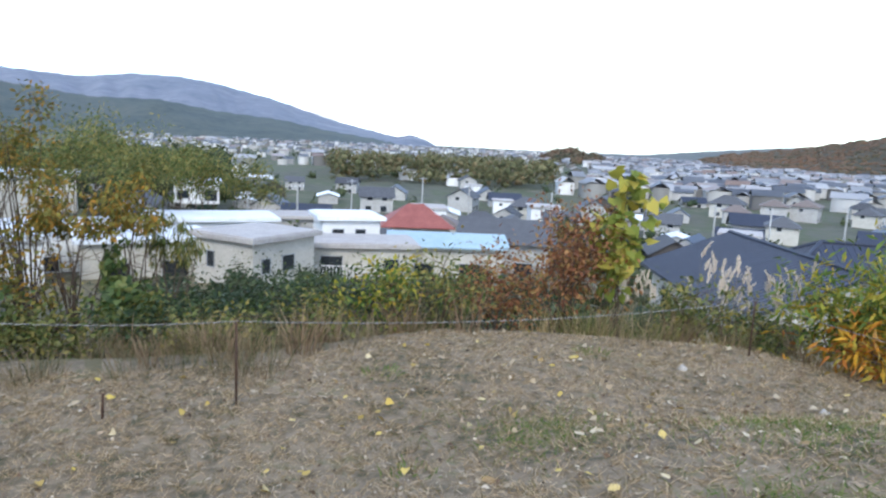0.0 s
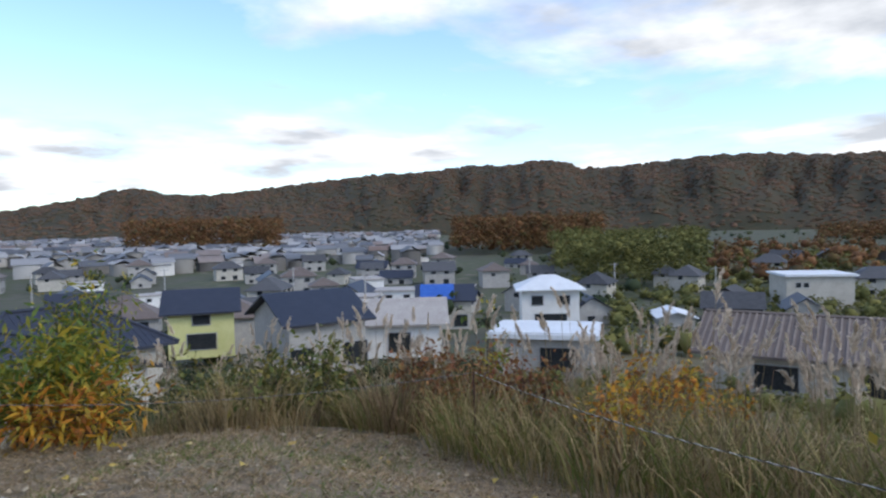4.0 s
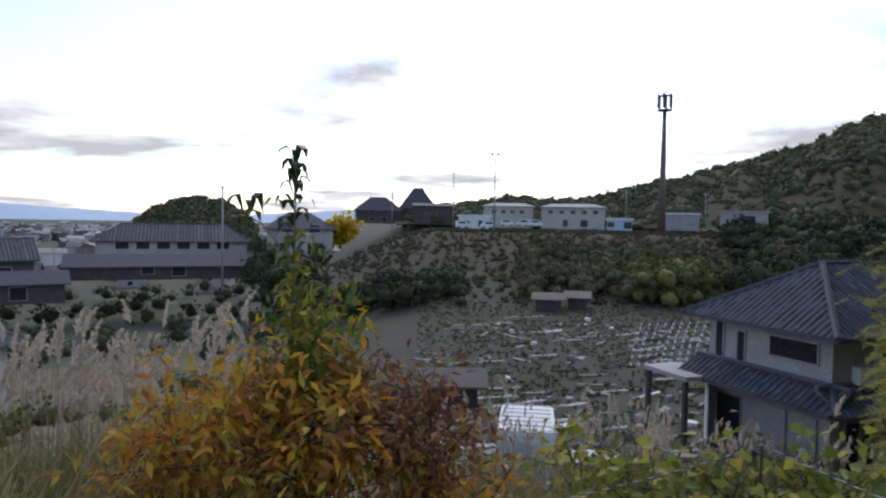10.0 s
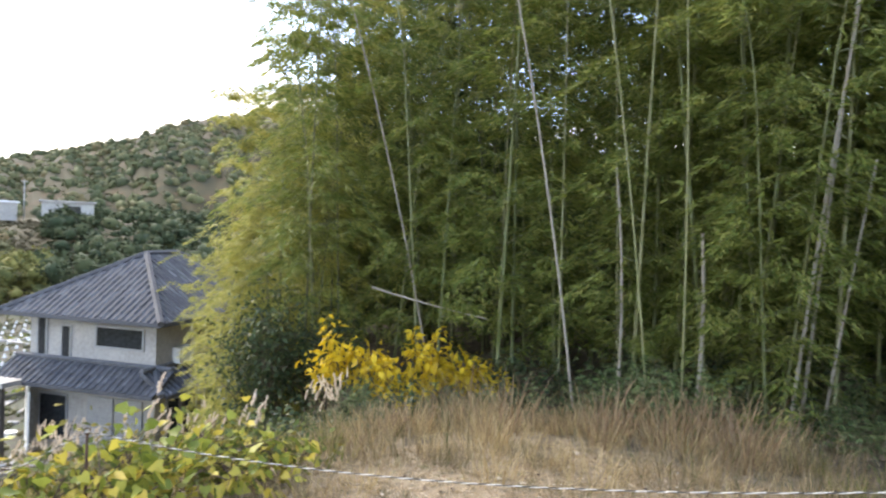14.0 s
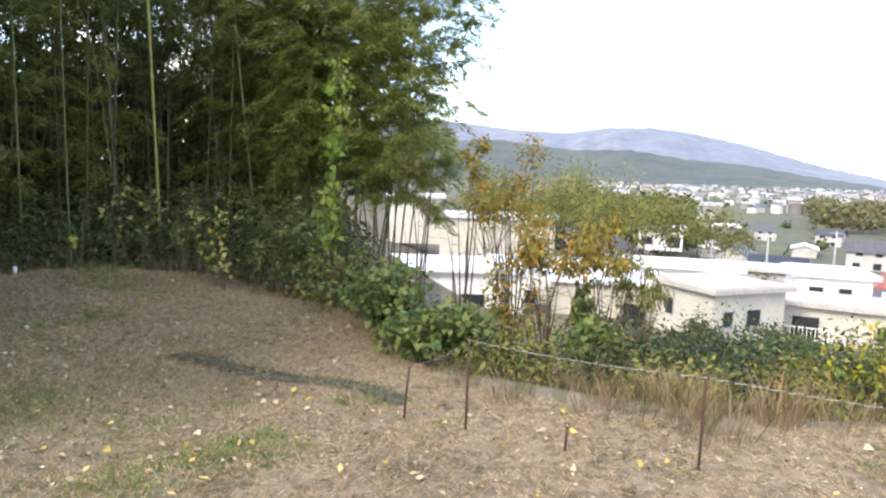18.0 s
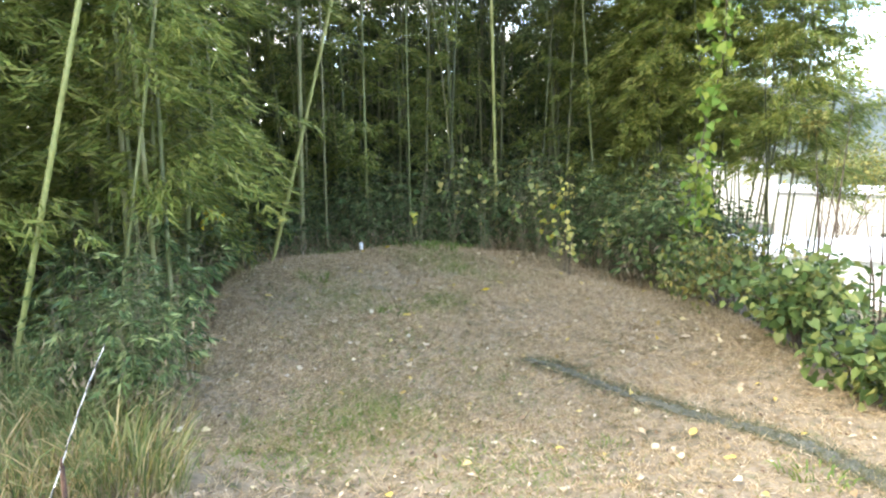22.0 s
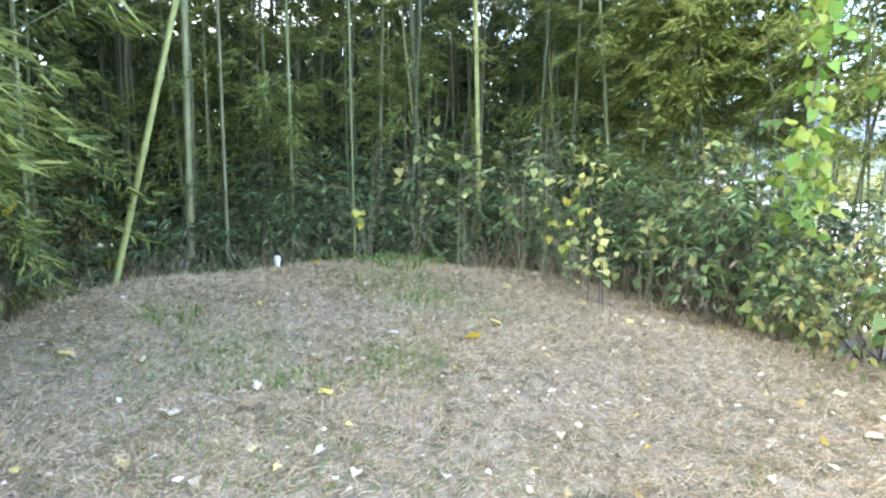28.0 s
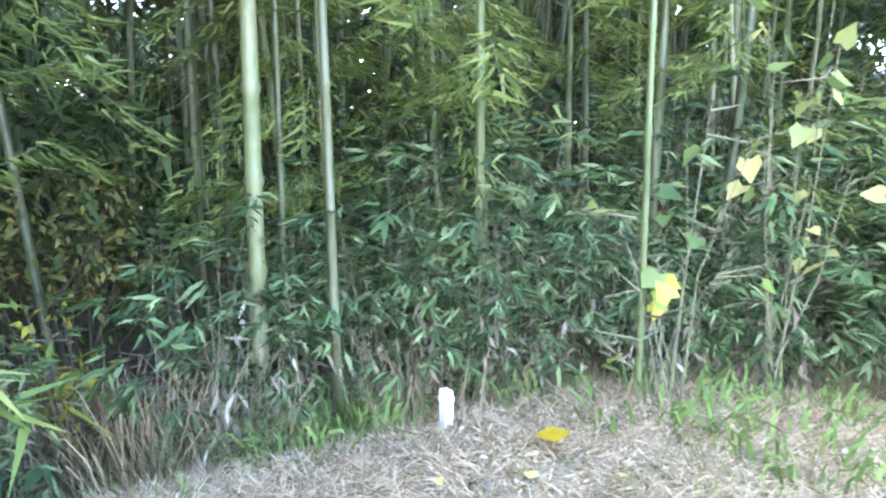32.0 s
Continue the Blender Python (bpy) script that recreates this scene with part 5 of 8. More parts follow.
# ---- houses ----
def roof_shape(W, D, h, ridge, over=0.6, thick=0.14, rib=0.0, rib_r=0.045, course=0.0):
    """Hip, gable or pyramid roof with eaves at z = 0 and its ridge along x. ridge: its length (W for a gable)."""
    sh = Shape()
    a, b = W / 2 + over, D / 2 + over
    r = (ridge / 2 + over) if ridge >= W - 0.01 else ridge / 2
    lo = -over * h / (D / 2)
    E = [Vector(p) for p in ((-a, -b, lo), (a, -b, lo), (a, b, lo), (-a, b, lo))]
    R = [Vector((-r, 0, h)), Vector((r, 0, h))]
    t = Vector((0, 0, thick))
    planes = [[E[0], E[1], R[1], R[0]], [E[2], E[3], R[0], R[1]], [E[1], E[2], R[1]], [E[3], E[0], R[0]]]
    gable = ridge >= W - 0.01
    for pl in planes[:2] if gable else planes:
        sh.poly([p + t for p in pl])
        sh.poly([p for p in reversed(pl)])
    for k in range(4):
        p, q = E[k], E[(k + 1) % 4]
        if gable and k in (1, 3):
            top = R[1] if k == 1 else R[0]
            for u, v in ((p, top), (top, q)):
                sh.poly([u, v, v + t, u + t])
        else:
            sh.poly([p, q, q + t, p + t])
    if rib:
        tiles = Shape()

        def roll(p, q):
            p, q = Vector(p), Vector(q)
            n = max(1, round((q - p).length / course)) if course else 1
            for k in range(n):
                tiles.tube([p.lerp(q, k / n), p.lerp(q, (k + 1) / n)], [rib_r * 1.15, rib_r * (0.7 if course else 1.15)], 4, 0, False)

        for s in (-1, 1):
            n = int(2 * a / rib)
            for k in range(n + 1):
                x = -a + 2 * a * k / n
                f = 1.0 if abs(x) <= r else max(0.0, (a - abs(x)) / max(a - r, 1e-6))
                if f < 0.05:
                    continue
                p = Vector((x, s * b, lo + thick))
                q = Vector((x, s * b * (1 - f), lo + thick + (h - lo) * f))
                roll(p, q)
        if not gable:
            for s in (-1, 1):
                n = int(2 * b / rib)
                for k in range(n + 1):
                    y = -b + 2 * b * k / n
                    f = (b - abs(y)) / b
                    if f < 0.05:
                        continue
                    roll((s * a, y, lo + thick), (s * (a - (a - r) * f), y, lo + thick + (h - lo) * f))
    caps = [(R[0], R[1])] if gable or ridge > 0.1 else []
    if not gable:
        caps += [(E[0], R[0]), (E[3], R[0]), (E[1], R[1]), (E[2], R[1])]
    ridges = []
    for p, q in caps:
        if (q - p).length > 0.05:
            c = Shape()
            c.tube([p + t, q + t], 0.13, 6)
            ridges.append(c)
    return sh.weld(), tiles if rib else None, ridges


def wall_shape(W, D, h, gable_h=0.0):
    sh = Shape()
    sh.box((0, 0, h / 2), (W, D, h))
    if gable_h:
        for s in (-1, 1):
            x = s * W / 2
            tri = [(x, -D / 2, h), (x, D / 2, h), (x, 0, h + gable_h * 0.93)]
            sh.hull(tri, [(p[0] - s * 0.1, p[1], p[2]) for p in tri])
    return sh


def window(parent, W, D, side, u, z, w, h, frame_mat=None):
    """A framed window on one wall: side f, b (along x) or r, l (along y)."""
    a, b, t, e = w / 2, h / 2, 0.07, 0.06
    outer = [(-a, -b), (a, -b), (a, b), (-a, b)]
    inner = [(-a + t, -b + t), (a - t, -b + t), (a - t, b - t), (-a + t, b - t)]
    v = [(p, 0.02, q) for p, q in outer] + [(p, -e, q) for p, q in outer] + [(p, -e, q) for p, q in inner] + [(p, -e + 0.035, q) for p, q in inner]
    f = []
    for k in range(4):
        n = (k + 1) % 4
        f += [[k, n, 4 + n, 4 + k], [4 + k, 4 + n, 8 + n, 8 + k], [8 + k, 8 + n, 12 + n, 12 + k]]
    f.append([12, 13, 14, 15])
    m = {"f": pose(u, -D / 2, z), "b": pose(u, D / 2, z, 0, 0, 180), "r": pose(W / 2, u, z, 0, 0, 90), "l": pose(-W / 2, u, z, 0, 0, -90)}[side]
    part("window", mesh_of("window", v, f, [frame_mat or M_STEEL, M_GLASS], [0] * 12 + [1]), parent, "", m)


def house(label, x, y, base, W, D, h, roof_h, ridge, wall, roof, turn=0.0, windows=(), rib=0.0, over=0.6, group="", name="house", slab=False):
    root = thing(name, label, "house", pose(x, y, base, 0, 0, turn), group)
    gable = ridge >= W - 0.01 and not slab
    part("wall", wall_shape(W, D, h, roof_h if gable else 0).mesh("wall", wall), root)
    if slab:
        s = Shape()
        s.box((0, 0, h + 0.16), (W + 0.9, D + 0.9, 0.32))
        s.box((0, 0, h + 0.36), (W + 0.5, D + 0.5, 0.08))
        part("roof", s.mesh("roof", roof), root)
    else:
        shell, tiles, ridges = roof_shape(W, D, roof_h, ridge, over, 0.14, rib, 0.028 if roof is M_NAVY else 0.07, 0.42 if 0 < rib < 0.33 and roof is M_TILE else 0.0)
        ro = part("roof", shell.mesh("roof", roof), root, "", pose(0, 0, h))
        if tiles:
            tagged(part("tiling", tiles.mesh("tiling", M_TILERIB if roof is M_TILE else M_BROWNRIB if roof is M_BROWNTILE else roof), ro), kind="stuff")
            for c in ridges:
                part("ridge_cap", c.mesh("ridge_cap", roof), ro)
    for q in windows:
        window(root, W, D, *q)
    return root


def face_turn(az):
    """The turn that points a house's front (-y) at the hilltop."""
    return -az


def at(az, d):
    p = polar(az, d)
    return p.x, p.y


WIN2 = [("f", -2.2, 1.4, 1.6, 1.2), ("f", 1.8, 1.3, 1.7, 1.6), ("f", -1.8, 4.0, 1.5, 1.1), ("f", 2.0, 4.0, 1.5, 1.1), ("r", 0.5, 1.5, 1.2, 1.1), ("r", -1.0, 4.0, 1.0, 1.0), ("l", 0.8, 4.0, 1.2, 1.0)]
WIN1 = [("f", -2.0, 1.4, 1.7, 1.3), ("f", 2.0, 1.3, 1.9, 1.7), ("r", 0.3, 1.5, 1.4, 1.1), ("l", 0.3, 1.5, 1.4, 1.1)]
TOWN = [
    house("two-storey house with a grey hipped tile roof", 0, 0, 0, 9, 7, 4.8, 2.1, 3.0, M_CREAM, M_TILE, 0, WIN2, group="town houses"),
    house("two-storey pale grey house with a grey gabled roof", 0, 0, 0, 8.5, 7, 4.6, 2.1, 8.5, M_GREYWALL, M_TILE, 0, WIN2, group="town houses"),
    house("low house with a dark blue tiled gable roof", 0, 0, 0, 11, 7, 3.0, 2.2, 11, M_GREYWALL, M_NAVY, 0, WIN1, group="town houses"),
    house("old dark timber house with a grey tile roof", 0, 0, 0, 10, 7.5, 3.4, 2.3, 10, M_DARKWALL, M_TILE, 0, WIN1, group="town houses"),
    house("two-storey grey house with a brown tiled roof", 0, 0, 0, 8, 7.5, 5.2, 1.8, 2.0, M_GREYWALL, M_BROWNTILE, 0, WIN2, group="town houses"),
    house("white flat-roofed two-storey house", 0, 0, 0, 9, 7, 5.2, 0.4, 9, M_WHITE, M_PALEROOF, 0, WIN2, group="town houses", slab=True),
    house("low shed with a pale metal roof", 0, 0, 0, 9, 6, 2.8, 0.9, 9, M_GREYWALL, M_WHITEROOF, 0, WIN1[:2], group="town houses"),
]
placed = []


def clear(x, y, gap):
    return all((x - u) ** 2 + (y - w) ** 2 > gap * gap for u, w in placed)


def settle(n, az0, az1, d0, d1, pick, gap=8.6):
    made, tries = 0, 0
    while made < n and tries < n * 30:
        tries += 1
        az, d = rng.uniform(az0, az1), math.sqrt(rng.uniform(d0 * d0, d1 * d1))
        x, y = at(az, d)
        if not clear(x, y, gap):
            continue
        placed.append((x, y))
        put(TOWN, int(rng.choice(pick)), x, y, rng.choice([0, 90, 8, 98, -12, 78]) + rng.normal() * 4 + face_turn(az), rng.uniform(0.62, 0.88), 0.3)
        made += 1


# the houses that stand nearest below the hill
SPECIAL = []


def special(az, d, *args, **kw):
    x, y = at(az, d)
    placed.append((x, y))
    SPECIAL.append(house(kw.pop("label"), x, y, *args, **kw))
    return SPECIAL[-1]


special(344.2, 50, -9.6, 6.2, 5.6, 3.9, 0.4, 6.2, M_CREAM, M_PALEROOF, 16 + 45, [("f", 0.3, 2.2, 1.3, 1.2), ("f", -1.9, 2.2, 0.9, 1.1), ("r", -1.2, 2.2, 0.9, 1.3), ("l", 1.2, 2.4, 0.8, 1.2)], label="cream flat-roofed house with shuttered windows", slab=True)
h2 = special(351.6, 62, -11.2, 5.2, 5.0, 5.6, 0.4, 5.2, M_WHITE, M_WHITEROOF, 20, [("f", -1.2, 4.2, 1.1, 1.3), ("f", 0.8, 4.2, 1.0, 1.3), ("r", 0, 4.2, 1.2, 1.1)], label="white flat-roofed upper storey with brown-edged windows", slab=True)
h3 = special(352.6, 55.5, -10.4, 8.8, 5.0, 3.4, 0.4, 8.8, M_CREAM, M_PALEROOF, 12, [("f", -2.2, 1.9, 1.8, 1.7), ("f", 2.6, 2.0, 1.2, 1.1)], label="low cream house with a railed white balcony", slab=True)
rail = Shape()
for k in range(15):
    rail.box((-3.9 + 0.26 * k, -3.1, 1.55), (0.05, 0.05, 0.9))
rail.box((-2.1, -3.1, 2.02), (3.8, 0.08, 0.07))
rail.box((-2.1, -2.85, 1.05), (3.9, 0.75, 0.14))
part("balcony", rail.mesh("balcony", M_WHITE), h3, "white balcony railing with upright bars")
special(340.5, 70, -11.5, 12, 6, 4.6, 0.4, 12, M_WHITE, M_WHITEROOF, 24, WIN1, label="long white flat-roofed building", slab=True)
special(335.5, 58, -10.6, 9, 6, 3.6, 0.4, 9, M_CREAM, M_WHITEROOF, 30, WIN1, label="white-roofed low house behind the vines", slab=True)
special(330.5, 66, -11.2, 11, 7, 4.0, 0.4, 11, M_WHITE, M_WHITEROOF, 35, WIN1, label="white flat-roofed house behind the bamboo", slab=True)
special(322, 55, -10.0, 12, 7, 3.8, 0.4, 12, M_WHITE, M_WHITEROOF, 40, WIN1, label="white flat-roofed house seen through the bamboo", slab=True)
special(324.7, 84, -9.5, 9.4, 7, 5.6, 0.4, 9.4, M_CREAM, M_WHITEROOF, 34, [], label="white flat-roofed block behind the saplings", slab=True)
special(319.2, 96, -8.5, 7.4, 7, 6.4, 0.4, 7.4, M_CREAM, M_WHITEROOF, 38, [], label="tall white flat-roofed block behind the saplings", slab=True)
special(339.6, 112, -9.4, 6.5, 7, 3.2, 0.4, 6.5, M_WHITE, M_WHITEROOF, 20, WIN1, label="white flat-roofed house above the gardens", slab=True)
special(328.5, 100, -9.5, 9, 7, 4.8, 0.4, 9, M_CREAM, M_WHITEROOF, 28, WIN2[:4], label="pale flat-roofed house behind the saplings", slab=True)
special(347, 84, -12.6, 9, 6, 4.4, 0.4, 9, M_GREYWALL, M_PALEROOF, 14, WIN1, label="grey flat-roofed house in the second row", slab=True)
special(0.2, 60, -10.8, 9.5, 6, 3.6, 0.7, 9.5, M_CREAM, M_CYANROOF, 4, WIN1, label="low house with a pale blue metal roof")
special(357.5, 86, -13, 8, 7, 4.4, 2.2, 2, M_CREAM, M_REDROOF, 8, WIN1, label="house with a red-brown hipped roof")
special(5.5, 70, -12, 9, 7, 4.2, 1.8, 9, M_GREYWALL, M_TILE, -10, WIN1, label="grey house with a tiled gable roof")
# dark blue roofed house just below the fence: its long eave runs past the hill, a wing behind
x, y = 16.1, 31.2
placed.append((x, y))
SPECIAL.append(house("cream house with a broad dark blue tiled gable roof", x, y, -7.6, 12.0, 8.6, 3.1, 1.75, 12.0, M_CREAM, M_NAVY, -91, [("f", -3, 1.6, 1.8, 1.3), ("f", 2, 1.6, 1.8, 1.3), ("r", 0.5, 1.6, 1.4, 1.2)], rib=0.33))
placed.append((21.5, 34.5))
SPECIAL.append(house("wing with a dark blue tiled hipped roof", 21.8, 34.6, -7.6, 8.6, 7.4, 3.1, 1.75, 4.0, M_CREAM, M_NAVY, -12, [("f", -3, 1.6, 1.8, 1.3)], rib=0.33))
special(42.9, 62, -9.4, 5.2, 6, 4.0, 1.4, 5.2, M_YELLOWWALL, M_NAVY, -45, [("f", 0, 1.4, 2.4, 1.4), ("f", 0, 3.2, 1.5, 0.9)], label="yellow-walled two-storey house with a blue roof")
special(51.3, 50, -8.8, 5.6, 7.5, 3.8, 1.6, 5.6, M_GREYWALL, M_NAVY, -30, WIN1, label="grey house with a gable towards the hill")
special(57, 58, -9.6, 11, 6, 3.0, 1.5, 11, M_WHITE, M_PALEROOF, -60, WIN1, label="long low white house with a pale roof")
blue_house = special(62.8, 92, -13, 7, 6, 4.2, 1.6, 7, M_CREAM, M_NAVY, -62, WIN1, label="house with a blue tarpaulin over its roof")
s = Shape()
s.poly([(-3.4, -3.3, 4.28), (1.2, -3.3, 4.28), (1.2, -0.1, 5.99), (-3.4, -0.1, 5.99)])
s.poly([(-3.4, -0.1, 5.97), (1.2, -0.1, 5.97), (1.2, -3.3, 4.26), (-3.4, -3.3, 4.26)])
part("tarpaulin", s.mesh("tarpaulin", M_BLUE), blue_house, "bright blue tarpaulin")
special(71.6, 69, -9.8, 5.6, 5, 4.6, 1.0, 1.5, M_WHITE, M_WHITEROOF, -66, [("f", -1.3, 3.4, 1.2, 1.0), ("f", 1.3, 3.4, 1.2, 1.0), ("f", 0, 1.4, 3.2, 1.4), ("r", 0, 3.4, 1.2, 1.0)], label="white two-storey house with a balcony")
# one dark pane stands for the carport's shaded open front
special(71.5, 44, -8.4, 6.0, 4.5, 2.6, 0.4, 6.0, M_GREYWALL, M_WHITEROOF, -78, [("f", 1, 1.3, 2.4, 1.6)], label="open carport with a flat white roof", slab=True)
special(95.2, 41.5, -8.2, 15, 6.4, 2.6, 1.45, 15, M_CREAM, M_BROWNTILE, -96, [("f", -4, 1.3, 2.2, 1.4), ("f", 1, 1.3, 2.2, 1.4), ("f", 5.4, 1.3, 1.6, 1.4)], rib=0.34, label="long low farmhouse with a weathered brown tile roof")
special(105.6, 55, -9.2, 9.4, 8, 2.8, 2.1, 2.4, M_GREYWALL, M_BROWNTILE, -100, WIN1, rib=0.4, label="square house with a brown hipped tile roof")
pf, pb = polar(115.8, 46.3), polar(113.5, 51.8)
pc, pturn = (pf + pb) / 2, math.degrees(math.atan2(pb.y - pf.y, pb.x - pf.x))
pink = house("white house under repair with a pink sheeted roof", pc.x, pc.y, -8.8, 5.4, 5.0, 4.45, 1.65, 5.4, M_WHITE, M_PINK, pturn, [("l", 0, 3.5, 1.1, 0.9), ("l", 0.6, 1.4, 1.6, 1.4), ("b", 1, 3.4, 1.2, 1.0)], over=0.3)
placed.append((pc.x, pc.y))
part("wing_wall", wall_shape(2.6, 3.6, 4.1, 1.2).mesh("wing_wall", M_WHITE), pink, "white gabled wing of the house", pose(-3.2, -1.25, 0))
part("wing_roof", roof_shape(2.6, 3.6, 1.2, 2.6, 0.25)[0].mesh("wing_roof", M_PINK), pink, "small pink gable roof over the wing", pose(-3.2, -1.25, 4.1))
window(pink, 9.1, 5, "l", -1.1, 3.2, 1.0, 0.8)
for a0, a1 in (((-4.9, 0.5, 0.2), (-4.9, 0.5, 5.6)), ((-4.9, -3.2, 0.2), (-4.9, -3.2, 5.0)), ((-4.9, -1.25, 0.2), (-4.9, -1.25, 5.4)), ((-3.2, 3.1, 0.2), (-3.2, 3.1, 5.8)), ((0, 3.1, 0.2), (0, 3.1, 5.8)), ((3.0, 3.1, 0.2), (3.0, 3.1, 5.8)),
               ((-4.9, -3.3, 2.0), (-4.9, 3.1, 2.0)), ((-4.9, -3.3, 3.9), (-4.9, 3.1, 3.9)), ((-4.9, 3.1, 3.9), (3.2, 3.1, 3.9)), ((-4.9, 3.1, 2.0), (3.2, 3.1, 2.0))):
    sc = Shape()
    sc.tube([a0, a1], 0.04, 5)
    part("scaffold_tube", sc.mesh("scaffold_tube", M_STEEL), pink, "grey scaffold tube")
nt = Shape()
ring = []
for k in range(25):
    ring.append((-2.4 + 0.24 * k, 3.45 + 0.10 * math.sin(k * 2.1)))
nt.hull([(a, b, 0.4) for a, b in ring] + [(a, b + 0.02, 0.4) for a, b in reversed(ring)], [(a, b, 5.7) for a, b in ring] + [(a, b + 0.02, 5.7) for a, b in reversed(ring)])
part("net", nt.mesh("net", M_NET), pink, "green safety net hung on the scaffold")
SPECIAL.append(house("cream house with a grey hipped tile roof", 22.8, -25.2, -6.7, 8.2, 7.2, 3.0, 2.0, 0.9, M_CREAM, M_TILE, 3, WIN1, rib=0.32))
placed.append((22.8, -25.2))
special(119.5, 78, -12.4, 6, 6, 4.4, 1.4, 6, M_GREYWALL, M_CYANROOF, -110, WIN2[:4], label="house with a pale green metal roof")
special(133.8, 128, -13.4, 10, 8, 4.0, 2.2, 10, surface("orange_wall", [(0.42, 0.20, 0.12), (0.52, 0.28, 0.17)], 1, 0.8, 0.1), M_TILE, -120, WIN1, label="orange-walled house with a grey tile roof")
special(145.6, 106, -9.6, 10.5, 8, 5.6, 2.4, 10.5, M_DARKWALL, M_TILE, -140, WIN2, rib=0.45, label="dark two-storey farmhouse with a grey tile gable")
special(146.5, 98, -9.2, 14, 5, 2.6, 1.2, 14, M_DARKWALL, M_TILE, -146, WIN1, label="long dark outbuilding with a tiled roof")
special(158.3, 112, -4.9, 21, 8, 3.2, 2.2, 15, M_GREYWALL, M_TILE, -160, [("f", -7 + 2.8 * k, 2.4, 1.9, 1.2) for k in range(6)], rib=0.5, label="long two-storey house with grey tiled roofs")
special(157.5, 104, -7.0, 24, 6, 2.0, 1.3, 24, M_DARKWALL, M_TILE, -158, WIN1, label="long low tiled building before the house")
special(168, 100, -3.6, 9, 7, 4.2, 2.0, 3, M_GREYWALL, M_TILE, -165, WIN2[:4], label="grey house with a tiled hipped roof")
special(174.6, 224, 1.0, 15, 10, 4.6, 4.0, 5, M_DARKWALL, M_TILE, -172, WIN2[:4], label="dark timber house with a heavy tiled roof")
special(178.0, 234, 2.0, 12, 9, 5.0, 6.4, 3, M_DARKWALL, M_TILE, -178, WIN2[:4], label="temple hall with a steep tiled roof")
special(179.3, 214, 0.2, 12, 8, 6.6, 0.8, 12, M_DARKWALL, M_TILE, -179, WIN2, label="dark two-storey house beside the temple")
special(191.1, 190, 0.4, 17, 9, 6.0, 0.9, 11, M_CREAM, M_PALEROOF, -191, [("f", -6 + 3.0 * k, 4.6, 1.4, 1.0) for k in range(5)] + [("f", -2.0, 1.6, 1.4, 2.0), ("f", 3.0, 1.6, 2.0, 2.0)], label="two-storey cream apartment house")
special(185.7, 196, 0.4, 14, 9, 6.2, 0.9, 9, M_CREAM, M_PALEROOF, -186, [("f", -4 + 2.6 * k, 4.6, 1.4, 1.0) for k in range(4)], label="two-storey cream apartment house")
special(182.8, 176, 0.2, 8, 6, 3.2, 0.4, 8, M_WHITE, M_WHITEROOF, -183, WIN1[:2], label="low white workshop at the top of the bank", slab=True)
special(194.9, 172, 0.4, 6, 3, 2.6, 0.3, 6, surface("pale_blue_wall", [(0.40, 0.52, 0.60), (0.50, 0.62, 0.70)], 1, 0.6, 0.1), M_WHITEROOF, -195, WIN1[:2], label="pale blue site cabin", slab=True)
special(199.8, 180, 0.6, 8, 6, 4.0, 0.3, 8, M_GREYWALL, M_WHITEROOF, -200, [], label="pale grey metal shed", slab=True)
# the bay is not cut out: a dark pane paints its shaded inside
special(204.3, 170, 0.8, 10, 6, 4.2, 0.3, 10, M_GREYWALL, M_PALEROOF, -204, [("f", 1, 2, 3, 3)], label="grey shed with an open bay", slab=True)
special(91.4, 129, -14, 10.5, 8, 5.3, 0.4, 10.5, M_CREAM, M_WHITEROOF, -70, [("f", -3.4, 3.9, 0.9, 0.9), ("f", -2.2, 3.9, 0.9, 0.9)], label="pale boxy two-storey building", slab=True)

# house beside the grove, hipped roof above a skirt roof that wraps its corner
gx, gy, gb = -16.1, -27.1, -7.4
gh = house("grey two-storey house with hipped tile roofs on both storeys", gx, gy, gb, 7.8, 5.8, 5.65, 1.8, 2.0, M_GREYWALL, M_TILE, 201,
           [("l", 2.3, 4.2, 0.5, 1.9), ("l", 1.15, 4.0, 0.5, 1.7), ("l", -1.3, 4.5, 2.2, 0.85), ("f", -1.0, 4.4, 1.6, 1.0), ("f", 1.8, 4.4, 1.6, 1.0),
            # the three f panes are dark sheets standing for shaded carport openings
            ("l", 1.7, 1.2, 1.4, 1.9), ("f", -2.3, 1.15, 1.9, 2.1), ("f", 0.0, 1.15, 1.9, 2.1), ("f", 2.3, 1.15, 1.9, 2.1)], rib=0.28, over=0.8)
placed.append((gx, gy))
for W_, m_ in ((7.2, pose(-3.9, -0.1, 3.05, 0, 0, -90)), (9.4, pose(0.0, -2.9, 3.05))):
    sk = Shape()
    n = int(W_ / 0.28)
    a, b = W_ / 2, 1.15
    sk.hull([(-a, -b, -0.42), (a, -b, -0.42), (a, 0, 0.3), (-a, 0, 0.3)], [(-a, -b, -0.30), (a, -b, -0.30), (a, 0, 0.42), (-a, 0, 0.42)])
    for k in range(n + 1):
        u = -a + W_ * k / n
        for c in range(4):
            sk.tube([(u, -b + b * c / 4, -0.28 + 0.18 * c), (u, -b + b * (c + 1) / 4, -0.10 + 0.18 * c)], [0.065, 0.04], 4, 1, False)
    sk.tube([(-a, -0.05, 0.48), (a, -0.05, 0.48)], 0.10, 6, 1)
    part("skirt_roof", sk.mesh("skirt_roof", [M_TILE, M_TILERIB]), gh, "grey tiled skirt roof over the ground floor", m_)
sk = Shape()
